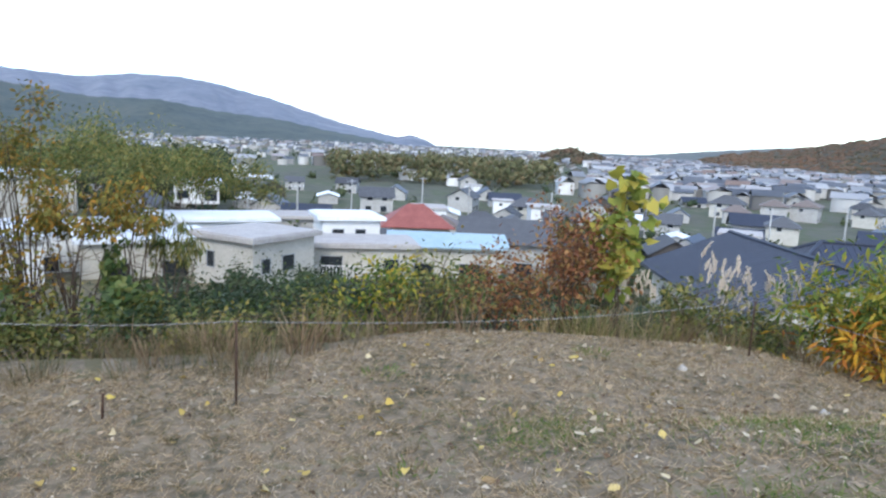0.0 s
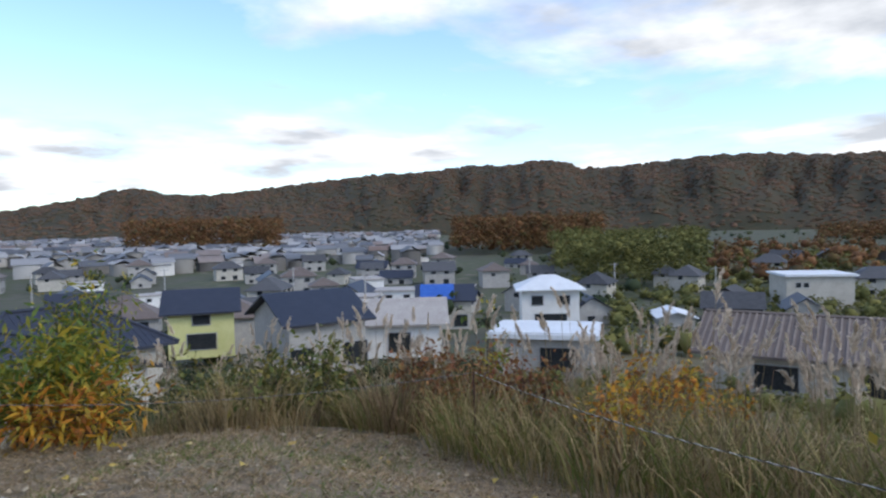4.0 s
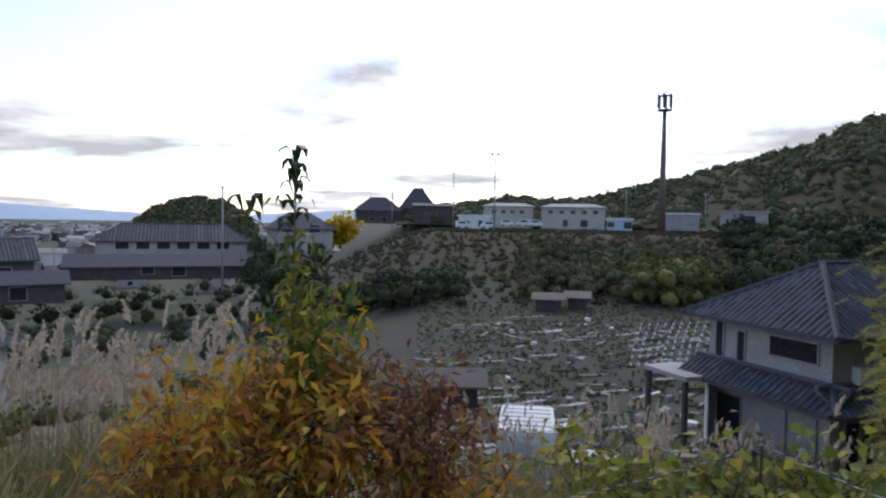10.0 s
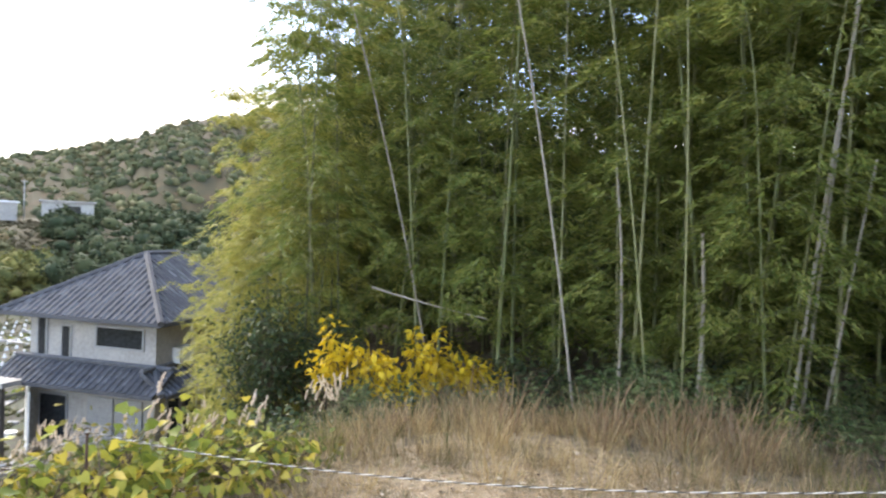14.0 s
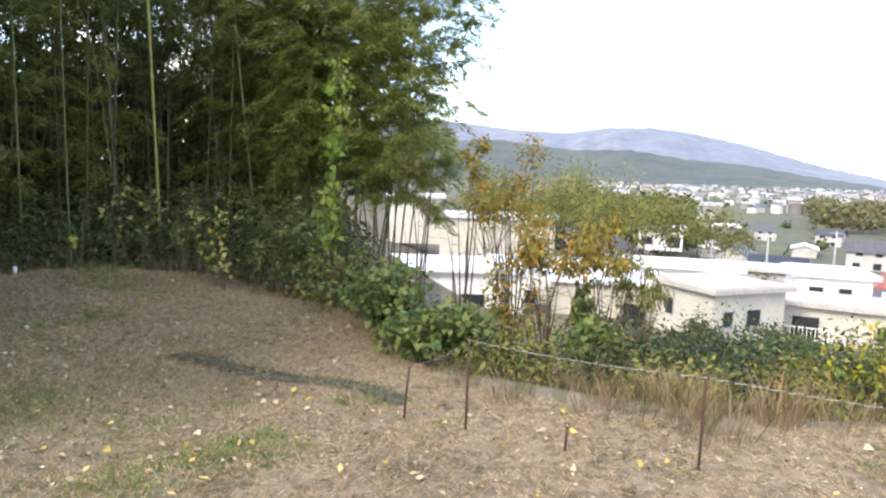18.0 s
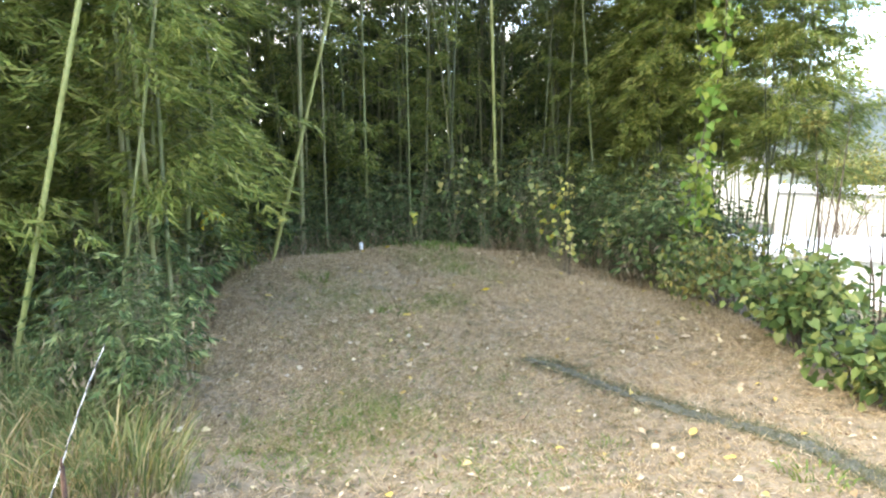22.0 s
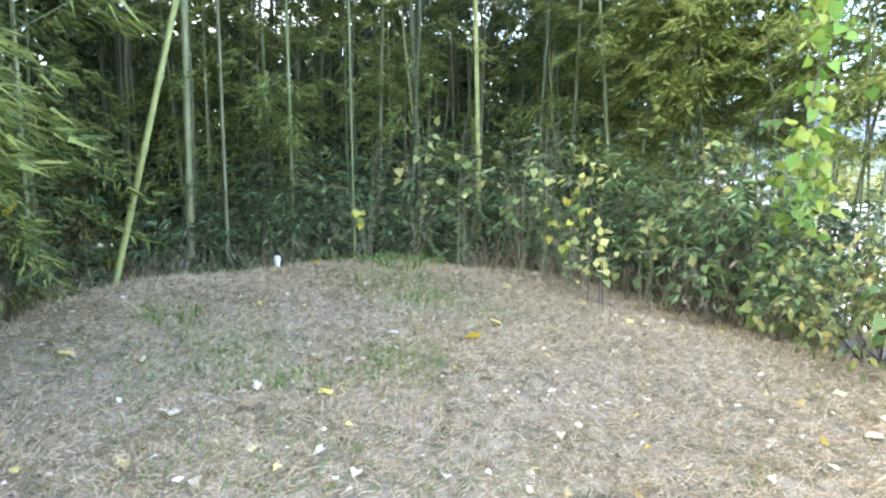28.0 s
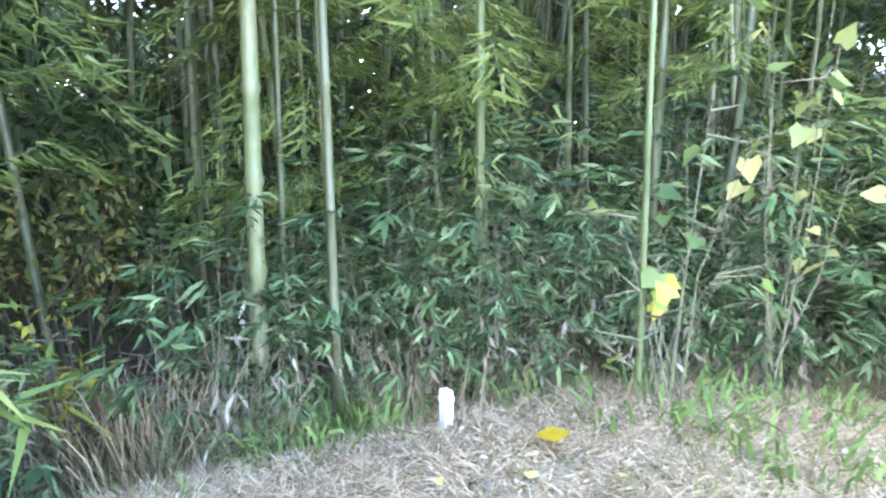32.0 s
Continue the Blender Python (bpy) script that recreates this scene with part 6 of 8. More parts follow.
sk.tube([(-3.9, -2.9, 3.5), (-5.0, -4.0, 2.82)], 0.12, 6)
part("hip_cap", sk.mesh("hip_cap", M_TILERIB), gh, "pale ridge tiles along the skirt roof's hip")
for u, w in ((-0.55, 1.15), (-1.85, 1.15)):
    sh_ = Shape()
    sh_.box((-3.95, u, 1.15), (0.08, w, 2.1))
    for k in range(9):
        sh_.box((-4.0, u, 0.25 + 0.22 * k), (0.03, w - 0.1, 0.03))
    part("shutter", sh_.mesh("shutter", M_STEEL), gh, "grey ribbed storm shutter")
po = Shape()
po.box((-4.9, 3.4, 2.75), (1.9, 2.7, 0.18))
part("porch_roof", po.mesh("porch_roof", M_GREYWALL), gh, "flat pale porch roof")
for u, v in ((-5.7, 4.55), (-5.7, 2.25)):
    sp = Shape()
    sp.box((u, v, 1.3), (0.18, 0.18, 2.62))
    part("porch_post", sp.mesh("porch_post", M_DARKWALL), gh)
for u in (-3.4, -1.15, 1.15, 3.4):
    sp = Shape()
    sp.box((u, -3.7, 1.3), (0.16, 0.16, 2.6))
    part("veranda_post", sp.mesh("veranda_post", M_DARKWALL), gh)
ac = Shape()
ac.box((-2.6, -3.1, 3.85), (0.8, 0.34, 0.6))
part("air_conditioner", ac.mesh("air_conditioner", M_WHITE), gh, "white air conditioner box")
panel = thing("pale_panel", "pale blue-white board leaning against the house", "board", pose(-12.9, -26.4, -7.4, 0, 0, 111))
s = Shape()
s.hull([(-.6, -.03, 0), (.6, -.03, 0), (.6, .03, 0), (-.6, .03, 0)], [(-.6, .30, 2.2), (.6, .30, 2.2), (.6, .36, 2.2), (-.6, .36, 2.2)])
part("board", s.mesh("board", surface("pale_blue_board", [(0.45, 0.58, 0.60), (0.58, 0.70, 0.71)], 1.5, 0.5, 0.1)), panel)

settle(44, -28, 60, 70, 150, [0, 1, 2, 3, 4, 5, 6])
settle(46, 20, 72, 90, 240, [0, 1, 2, 4, 2, 5])
settle(22, 72, 110, 80, 260, [2, 3, 6, 0])
settle(56, 108, 172, 62, 230, [0, 2, 3, 3, 4, 0])
settle(26, -28, 20, 110, 240, [2, 3, 5, 6, 1])


def far_town():
    """Roofs too far to pick apart, each with its own walls and gable."""
    n = 6400
    az = np.concatenate([rng.uniform(12, 62, 4300), rng.uniform(-26, 12, 900), rng.uniform(104, 172, 1200)])
    d = np.concatenate([np.sqrt(rng.uniform(230 ** 2, 1250 ** 2, 4300)), np.sqrt(rng.uniform(240 ** 2, 1500 ** 2, 900)), np.sqrt(rng.uniform(220 ** 2, 1100 ** 2, 1200))])
    x, y = d * np.sin(np.radians(az)), d * np.cos(np.radians(az))
    w, l, h, g = rng.uniform(5, 10, n), rng.uniform(4.5, 7, n), rng.uniform(2.6, 5.2, n), rng.uniform(1.0, 2.0, n)
    t = np.radians(rng.choice([0, 90, 10, 100], n) + rng.normal(size=n) * 6 - az)
    z = -14 + np.where(d > 700, (d - 700) * 0.006, 0)
    unit_v = np.array([(-.5, -.5, 0, 0), (.5, -.5, 0, 0), (.5, .5, 0, 0), (-.5, .5, 0, 0), (-.5, -.5, 1, 0), (.5, -.5, 1, 0), (.5, .5, 1, 0), (-.5, .5, 1, 0), (-.5, 0, 1, 1), (.5, 0, 1, 1),
                       (-.56, -.58, .97, 0), (.56, -.58, .97, 0), (.56, .58, .97, 0), (-.56, .58, .97, 0), (-.56, 0, 1.02, 1), (.56, 0, 1.02, 1)])
    lx, ly, lz = unit_v[:, 0][None] * w[:, None], unit_v[:, 1][None] * l[:, None], unit_v[:, 2][None] * h[:, None] + unit_v[:, 3][None] * g[:, None]
    c, s = np.cos(t)[:, None], np.sin(t)[:, None]
    v = np.stack([x[:, None] + c * lx - s * ly, y[:, None] + s * lx + c * ly, z[:, None] + lz], -1).reshape(-1, 3)
    quads = [(0, 1, 5, 4), (1, 2, 6, 5), (2, 3, 7, 6), (3, 0, 4, 7), (10, 11, 15, 14), (12, 13, 14, 15)]
    f = (np.arange(n) * 16)[:, None, None] + np.array(quads)[None]
    slots = np.tile([0, 0, 0, 0, 1, 1], n)
    tagged(new("far_houses", mesh_of("far_houses", v, np.ascontiguousarray(f.reshape(-1, 4)), [M_TOWNWALL, M_TOWNROOF], slots)), "hundreds of small far houses filling the valley", "houses", kind="stuff")


far_town()


# ---- poles, mast and tower ----
def utility_pole(az, d, top, base, arms=2, transformer=False, lamp=False, double=False):
    x, y = at(az, d)
    root = thing("utility_pole", "grey concrete utility pole with crossarms and insulators" if not lamp else "slim grey pole with a lamp arm", "utility pole", pose(x, y, base), "utility poles")
    h = top - base
    s = Shape()
    s.tube([(0, 0, 0), (0, 0, h)], [0.17, 0.11], 9)
    part("pole", s.mesh("pole", M_CONCRETE, True), root)
    t = radians(-az + 12)
    ux, uy = math.cos(t), math.sin(t)
    for k in range(arms):
        z = h - 0.35 - 0.8 * k
        s = Shape()
        s.tube([(-0.9 * ux, -0.9 * uy, z), (0.9 * ux, 0.9 * uy, z)], 0.05, 5)
        arm = part("crossarm", s.mesh("crossarm", M_STEEL), root)
        for q in ((-0.8, -0.3, 0.35, 0.85) if d < 100 else ()):
            s = Shape()
            s.tube([(q * ux, q * uy, z), (q * ux, q * uy, z + 0.28)], [0.06, 0.035], 6)
            part("insulator", s.mesh("insulator", M_WHITE if not double else M_STEEL), arm)
    if double:
        s = Shape()
        for q in (-0.2, 0.2):
            s.tube([(q * ux, q * uy, h - 1.6), (q * ux, q * uy, h + 0.85)], 0.075, 6)
        part("switch_rod", s.mesh("switch_rod", M_STEEL), root)
        for q, r in ((-1.35, 0.16), (-0.75, 0.14), (1.05, 0.1)):
            s = Shape()
            s.tube([(q * ux, q * uy, h - 1.25), (q * ux + 0.35 * ux, q * uy + 0.35 * uy, h - 1.0)], r, 8)
            part("switch_box", s.mesh("switch_box", M_TYRE), root)
        s = Shape()
        s.tube([(-1.4 * ux, -1.4 * uy, h - 1.3), (1.1 * ux, 1.1 * uy, h - 0.8)], 0.05, 5)
        part("switch_arm", s.mesh("switch_arm", M_STEEL), root)
    if transformer:
        s = Shape()
        s.tube([(0.35 * ux, 0.35 * uy, h - 3.2), (0.35 * ux, 0.35 * uy, h - 2.4)], 0.25, 10)
        part("transformer", s.mesh("transformer", M_STEEL), root)
    if lamp:
        s = Shape()
        s.tube([(0, 0, h - 0.2), (1.0 * ux, 1.0 * uy, h + 0.1)], 0.05, 5)
        s.box((1.2 * ux, 1.2 * uy, h + 0.1), (0.7, 0.25, 0.12))
        part("lamp_arm", s.mesh("lamp_arm", M_STEEL), root)
    return root


utility_pole(139.2, 52, 4.6, -8.6, 0, double=True)
utility_pole(107.8, 74, -0.4, -13.5, 3, transformer=True)
utility_pole(84.8, 127, -7.3, -14, 1)
utility_pole(161.9, 92, 6.0, -7.5, 2)
utility_pole(142.9, 151, 3.7, -13.8, 1)
utility_pole(127.5, 129, -3.8, -13.8, 2)
utility_pole(181.0, 186, 15.6, 0, 0, lamp=True)
utility_pole(175.8, 200, 13.0, 0, 0)
utility_pole(195.4, 200, 14.5, 1, 2)
utility_pole(201.5, 180, 10.0, 1, 1)
for az, d, top in ((343.5, 88, -5.6), (347.5, 95, -5.0), (352, 120, -5.5), (358, 130, -5), (2.0, 115, -5.2), (9, 120, -6), (22, 110, -5.6), (26, 100, -4.8), (31, 120, -5.0), (50, 130, -6.5), (56, 100, -6.2), (77, 140, -7.5), (97, 160, -6), (119, 150, -6.4), (133, 160, -6.2), (137, 140, -5.2), (150, 150, -4.4), (70, 150, -7), (40, 150, -7)):
    utility_pole(az, d, top, -14.2, 1)

mx, my = at(184.5, 153)
mast = thing("floodlight_mast", "tall slim mast with a pair of floodlights on top", "light mast", pose(mx, my, -1.2))
s = Shape()
s.tube([(0, 0, 0), (0, 0, 18.6)], [0.16, 0.09], 8)
part("pole", s.mesh("pole", M_STEEL, True), mast)
for q in (-0.7, 0.7):
    s = Shape()
    s.box((q, 0, 18.5), (0.65, 0.4, 0.55))
    s.tube([(0, 0, 18.3), (q, 0, 18.3)], 0.05, 5)
    part("floodlight", s.mesh("floodlight", M_STEEL), mast)
tx, ty = at(198.2, 163)
tower = thing("antenna_tower", "tall brown telephone antenna tower with a ring of panels", "antenna tower", pose(tx, ty, 0.5))
s = Shape()
s.tube([(0, 0, 0), (0, 0, 10), (0, 0, 28)], [0.95, 0.75, 0.42], 12)
part("mast", s.mesh("mast", M_TOWER, True), tower)
for k in range(9):
    s = Shape()
    s.box((0.8 - 0.03 * k, 0.1, 2 + 3 * k), (0.25, 0.3, 0.08))
    part("rung", s.mesh("rung", M_TOWER), tower)
s = Shape()
s.tube([(0, 0, 27.6), (0, 0, 27.9)], 1.7, 14)
s.tube([(0, 0, 31.0), (0, 0, 31.15)], 1.2, 14)
s.tube([(0, 0, 28), (0, 0, 32.4)], 0.12, 6)
part("platform", s.mesh("platform", M_TOWER), tower)
for k in range(6):
    a = k * 1.0472
    s = Shape()
    s.box((1.55 * math.cos(a), 1.55 * math.sin(a), 29.8), (0.35, 0.35, 3.2), 0, math.degrees(a))
    part("antenna_panel", s.mesh("antenna_panel", M_TOWER), tower)


# ---- fence ----
def post(x, y, top, base, label="thin rusty iron fence post with a loop on top", lean=0.0, r=0.011):
    root = thing("fence_post", label, "fence post", pose(x, y, base), "fence posts")
    s = Shape()
    h = top - base
    s.tube([(0, 0, -0.15), (lean * h * 0.5, 0, h * 0.5), (lean * h, 0, h)], [r, r, r * 0.9], 7)
    part("rod", s.mesh("rod", M_IRON, True), root)
    s = Shape()
    ring = [(lean * h + 0.022 * math.cos(q * 0.7854), 0, h + 0.012 + 0.022 * math.sin(q * 0.7854)) for q in range(9)]
    s.tube(ring, 0.004, 5)
    part("loop", s.mesh("loop", M_IRON), root)
    return root


POSTS = {"a": (-1.62, 5.18, 0.01), "b": (3.53, 7.35, -0.07), "h": (6.0, 2.55, 0.10), "c": (2.68, -1.33, 0.61), "d": (-1.97, -4.35, 0.12), "e": (-3.2, 0.27, 0.59), "r": (-5.18, 0.79, 0.02), "f": (-3.52, 4.86, -0.01), "g": (-4.51, 5.15, -0.5)}
for k, (px, py, pz) in POSTS.items():
    post(px, py, pz, min(land_at(px, py), pz - 0.45), lean={"g": 0.12, "h": -0.03, "e": 0.03}.get(k, 0.0))
post(-2.6, 4.95, -0.55, -0.82, "short broken rusty iron rod", 0.05)


def rope(p, q, sag, mat, label, r=0.0048, name="fence_rope"):
    """Two twisted strands hung between two posts."""
    p, q = Vector(p), Vector(q)
    n = int(max(20, (q - p).length / 0.045))
    root = thing(name, label, "rope", pose(*p), "fence ropes")
    for ph, m in ((0.0, mat), (math.pi, M_DARKROPE)):
        s = Shape()
        pts = []
        for k in range(n + 1):
            t = k / n
            a = ph + (q - p).length * t / 0.06 * math.pi
            pts.append((q - p) * t + Vector((r * 0.55 * math.cos(a), r * 0.55 * math.sin(a), -sag * 4 * t * (1 - t) + r * 0.55 * math.sin(a))))
        s.tube(pts, r * 0.6, 4)
        part("strand", s.mesh("strand", m), root)
    return root


B_ = {k: (v[0], v[1], v[2] + 0.01) for k, v in POSTS.items()}
STEELROPE = surface("grey_twisted_wire", [(0.22, 0.21, 0.20), (0.45, 0.43, 0.41)], 60, 0.7, 0.3)
rope(B_["a"], B_["b"], 0.10, STEELROPE, "grey twisted fence wire strung between iron posts")
rope(B_["f"], B_["a"], 0.03, STEELROPE, "grey twisted fence wire strung between iron posts")
rope(B_["b"], B_["h"], 0.14, STEELROPE, "grey twisted fence wire sagging between iron posts")
rope(B_["h"], B_["c"], 0.10, M_ROPE, "pale twisted rope strung between iron posts")
rope(B_["c"], B_["d"], 0.16, M_ROPE, "pale twisted rope strung between iron posts")
rope(B_["d"], B_["e"], 0.14, M_ROPE, "white twisted rope sagging between iron posts")
rope(B_["e"], B_["r"], 0.42, M_ROPE, "white rope hanging slack in a deep loop")
rope(B_["r"], (-5.6, 0.95, 0.35), -0.02, M_ROPE, "thin pale rope tied up to a bamboo", 0.004)
rope(B_["f"], B_["g"], 0.06, STEELROPE, "loose grey wire between two iron posts", 0.004)

# white stake at the far end of the lawn
sx, sy = -13.41, 4.75
stake = thing("boundary_stake", "short white plastic boundary stake in the grass", "stake", pose(sx, sy, land_at(sx, sy), 0, 0, 20))
s = Shape()
s.hull([(-.022, -.022, -0.05), (.022, -.022, -0.05), (.022, .022, -0.05), (-.022, .022, -0.05)], [(-.022, -.022, 0.117), (.022, -.022, 0.117), (.022, .022, 0.117), (-.022, .022, 0.117)])
part("shaft", s.mesh("shaft", M_STAKE), stake)
s = Shape()
for u in (-0.024, 0.006):
    s.hull([(u, -.024, 0.139), (u + .018, -.024, 0.139), (u + .018, .024, 0.139), (u, .024, 0.139)], [(u, -.02, 0.172), (u + .014, -.02, 0.168), (u + .014, .02, 0.168), (u, .02, 0.172)])
s.hull([(-.025, -.025, 0.118), (.025, -.025, 0.118), (.025, .025, 0.118), (-.025, .025, 0.118)], [(-.025, -.025, 0.139), (.025, -.025, 0.139), (.025, .025, 0.139), (-.025, .025, 0.139)])
part("cap", s.mesh("cap", M_STAKE), stake)

# ---- shrubs round the lawn ----
M_PALEVINE = surface("pale_vine_leaf", [(0.10, 0.15, 0.04), (0.17, 0.22, 0.065), (0.30, 0.31, 0.11), (0.42, 0.36, 0.13)], 1, 0.55, 0, island=0.9, through_light=0.35)
def bush(az, d, spread, height, *a, **k):
    """A shrub at a bearing and distance. top: the height of its top above the hilltop, in place of its own height."""
    x, y = at(az, d)
    if "top" in k:
        height = k.pop("top") - (land_at(x, y) if k.get("base") is None else k["base"])
    a = (spread, height, *a)
    return shrub(k.pop("name", "shrub"), k.pop("label"), x, y, *a, **k)


bush(10.5, 9.2, 0.95, 2.0, M_RED, top=1.2, label="red-brown leafed shrub fading for winter", leaf=0.075, count=3000, stems=18)
bush(15.3, 9.2, 0.45, 1.6, M_KUDZU, top=1.5, label="yellow-green vine over dry stems", leaf=0.17, count=240, stems=8, ratio=0.85, name="vine", gap=0.3)
bush(5.2, 9.3, 0.8, 1.25, M_RED, top=0.2, label="low red-brown shrub at the lawn's edge", leaf=0.07, count=1500, stems=12)
bush(32.6, 8.9, 0.95, 1.35, M_MIXED, top=0.6, label="round shrub turning from green to yellow", leaf=0.15, count=2300, stems=18, ratio=0.24, hang=0.0)
bush(35.6, 8.3, 0.75, 0.9, M_ORANGE, top=-0.05, label="low spreading branches of a shrub turned orange", leaf=0.15, count=900, stems=14, ratio=0.24, hang=0.2)
bush(36.5, 9.8, 0.65, 2.0, M_MIXED, top=1.35, label="upright green and red shrub behind the round one", leaf=0.11, count=1700, stems=14, ratio=0.3)
bush(355, 8.6, 0.75, 1.3, M_MIXED, top=0.15, label="thin shrub with yellow-green leaves", leaf=0.09, count=800, stems=11)
bush(0.0, 8.8, 0.8, 1.15, M_OLIVE, top=0.2, label="thin olive shrub on the slope", leaf=0.08, count=1100, stems=11)
bush(349, 8.2, 0.8, 0.9, M_OLIVE, top=-0.35, label="straggly olive shrub on the slope", leaf=0.07, count=900, stems=10)
bush(20.5, 9.6, 0.8, 1.0, M_OLIVE, top=-0.15, label="low olive scrub at the lawn's edge", leaf=0.08, count=900, stems=10)
bush(25.5, 9.9, 0.8, 1.0, M_OLIVE, top=-0.3, label="low olive scrub at the lawn's edge", leaf=0.08, count=900, stems=10)
for az, d, s_, h_ in ((340, 14, 1.1, 1.5), (345, 15, 1.3, 1.8), (350, 14.5, 1.2, 1.6), (336, 16, 1.3, 1.6), (355.5, 16, 1.2, 1.4), (347, 12, 0.9, 1.0), (1, 13, 1.0, 1.2), (8, 13, 1.0, 1.2)):
    bush(az, d, s_, h_, M_DARKLEAF, label="dark evergreen bush below the fence", leaf=0.09, count=1700, stems=12, group="bushes below the fence")
for az, d, top in ((338, 9.0, -0.75), (343, 9.4, -0.65), (348, 9.8, -0.5), (353, 10.2, -0.4), (358.5, 10.4, -0.35)):
    bush(az, d, 0.8, 1.0, M_DARKLEAF, top=top, label="dense dull green bush just below the fence", leaf=0.08, count=1300, stems=11, group="bushes below the fence")
bush(46.0, 8.8, 0.8, 1.2, M_OLIVE, top=0.0, label="olive scrub with dry stems", leaf=0.08, count=900, stems=10)
bush(52.5, 7.9, 0.7, 1.2, M_OLIVE, top=0.3, label="olive shrub among the grasses", leaf=0.09, count=1000, stems=9)
bush(66.6, 8.6, 0.7, 1.35, M_RED, top=0.15, label="red-leafed shrub with bare stems", leaf=0.07, count=1300, stems=14)
bush(67.5, 8.8, 0.4, 1.35, M_MIXED, top=0.6, label="spindly green shoot above the red shrub", leaf=0.09, count=260, stems=6)
bush(81.0, 8.6, 0.75, 1.2, M_ORANGE, top=0.1, label="orange shrub among plumed grasses", leaf=0.08, count=1000, stems=12)
bush(85.0, 8.0, 0.5, 1.2, M_ORANGE, top=0.0, label="small orange shrub among plumed grasses", leaf=0.08, count=500, stems=9)
bush(62.5, 7.6, 0.5, 1.35, M_RED, top=0.35, label="tall red-brown weed shrub", leaf=0.07, count=600, stems=10)
bush(71.5, 7.2, 0.5, 1.3, M_RED, top=0.35, label="tall red-brown weed shrub", leaf=0.07, count=500, stems=10)
bush(78.0, 6.4, 0.45, 1.2, M_ORANGE, top=0.45, label="orange-leafed weed shrub among grasses", leaf=0.075, count=420, stems=9)
bush(101.0, 5.4, 0.5, 1.0, M_MIXED, top=0.45, label="leafy green and yellow shrub in the grass", leaf=0.10, count=700, stems=10)
bush(108, 4.9, 0.55, 0.95, M_KUDZU, top=0.42, label="green and yellow vine leaves over tall grass", leaf=0.11, count=300, stems=9, ratio=0.8, name="vine", gap=0.3)
bush(112, 5.6, 0.45, 1.2, M_MIXED, top=0.72, label="slender shrub with yellowing leaves", leaf=0.08, count=380, stems=8)
bush(121, 5.6, 0.45, 1.35, M_MIXED, top=0.62, label="slender shrub with yellowing leaves", leaf=0.08, count=420, stems=8)
bush(127, 5.0, 0.55, 0.8, M_KUDZU, top=0.1, label="trailing vine with yellow leaves", leaf=0.10, count=220, stems=8, ratio=0.8, name="vine", gap=0.3)
bush(140, 4.6, 0.7, 0.8, M_OLIVE, top=-0.05, label="low olive and yellow shrub", leaf=0.08, count=600, stems=9)
bush(166.5, 3.75, 0.66, 1.55, M_ORANGE, top=0.95, label="tall orange and gold autumn shrub by the fence", leaf=0.085, count=3000, stems=26, ratio=0.34, lump=0.30, gap=0.2)
bush(174.8, 3.65, 0.50, 1.25, M_RED, top=0.9, label="red-brown autumn shrub by the fence", leaf=0.075, count=1500, stems=16, ratio=0.34, lump=0.3)
bush(179.5, 3.7, 0.32, 1.25, M_ORANGE, top=0.55, label="small orange shrub by the fence", leaf=0.075, count=500, stems=9, ratio=0.34, lump=0.3)
bush(158.0, 3.8, 0.52, 1.25, M_ORANGE, top=0.7, label="orange autumn shrub beside tall grass", leaf=0.085, count=1300, stems=14, ratio=0.34, lump=0.32)
bush(167.0, 3.95, 0.27, 2.15, M_MIXED, top=1.4, label="upright shoots with yellow-green leaves", leaf=0.095, count=2000, stems=14, lump=0.6, ratio=0.34)
# one tall weed with curled leaves standing above the orange shrub
wx, wy = at(166.0, 3.9)
weed = thing("tall_weed", "tall weed stem topped with curled dark green leaves", "plant", pose(wx, wy, land_at(wx, wy)))
hgt = 1.84 - land_at(wx, wy)
s = Shape()
s.tube([(0, 0, -0.05), (0.02, 0.01, hgt * 0.5), (0.0, 0.03, hgt)], [0.012, 0.009, 0.004], 6)
part("stem", s.mesh("stem", M_STEM), weed)
for x1, y1, z1 in ((0.34, -0.02, -0.30), (-0.06, 0.05, -0.62), (0.10, -0.04, -0.44)):
    s = Shape()
    s.tube([(0, 0.02, hgt + z1 - 0.25), (x1 * 0.6, y1, hgt + z1 - 0.02), (x1, y1, hgt + z1 + 0.05)], [0.005, 0.004, 0.002], 5)
    part("side_stem", s.mesh("side_stem", M_STEM), weed)
for k in range(64):
    t = 1 - (k / 64) ** 1.1 * 0.5
    a = k * 2.4
    size = 0.10 + 0.07 * (1 - t) + rng.uniform(0, 0.04)
    c0 = Vector((0.01, 0.02, hgt * t))
    if k % 8 == 3:
        c0 = Vector((0.34 * (0.5 + 0.5 * rng.random()), -0.01, hgt - 0.30 + rng.uniform(-0.06, 0.06)))
    o = Vector((math.cos(a), math.sin(a), 0))
    w = Vector((-math.sin(a), math.cos(a), 0)) * size * 0.2
    rise = 0.9 if t > 0.9 else 0.45
    pts = [c0, c0 + o * size * 0.35 + Vector((0, 0, size * rise)), c0 + o * size * 0.7 + Vector((0, 0, size * rise * 0.8)), c0 + o * size * 0.85 + Vector((0, 0, size * (rise * 0.7 - 0.35)))]
    s = Shape()
    s.poly([pts[0], pts[1] - w, pts[1] + w])
    s.poly([pts[1] - w, pts[2] - w * 0.8, pts[2] + w * 0.8, pts[1] + w])
    s.poly([pts[2] - w * 0.8, pts[3], pts[2] + w * 0.8])
    part("leaf", s.mesh("leaf", M_DARKLEAF if t > 0.8 else M_MIXED), weed)
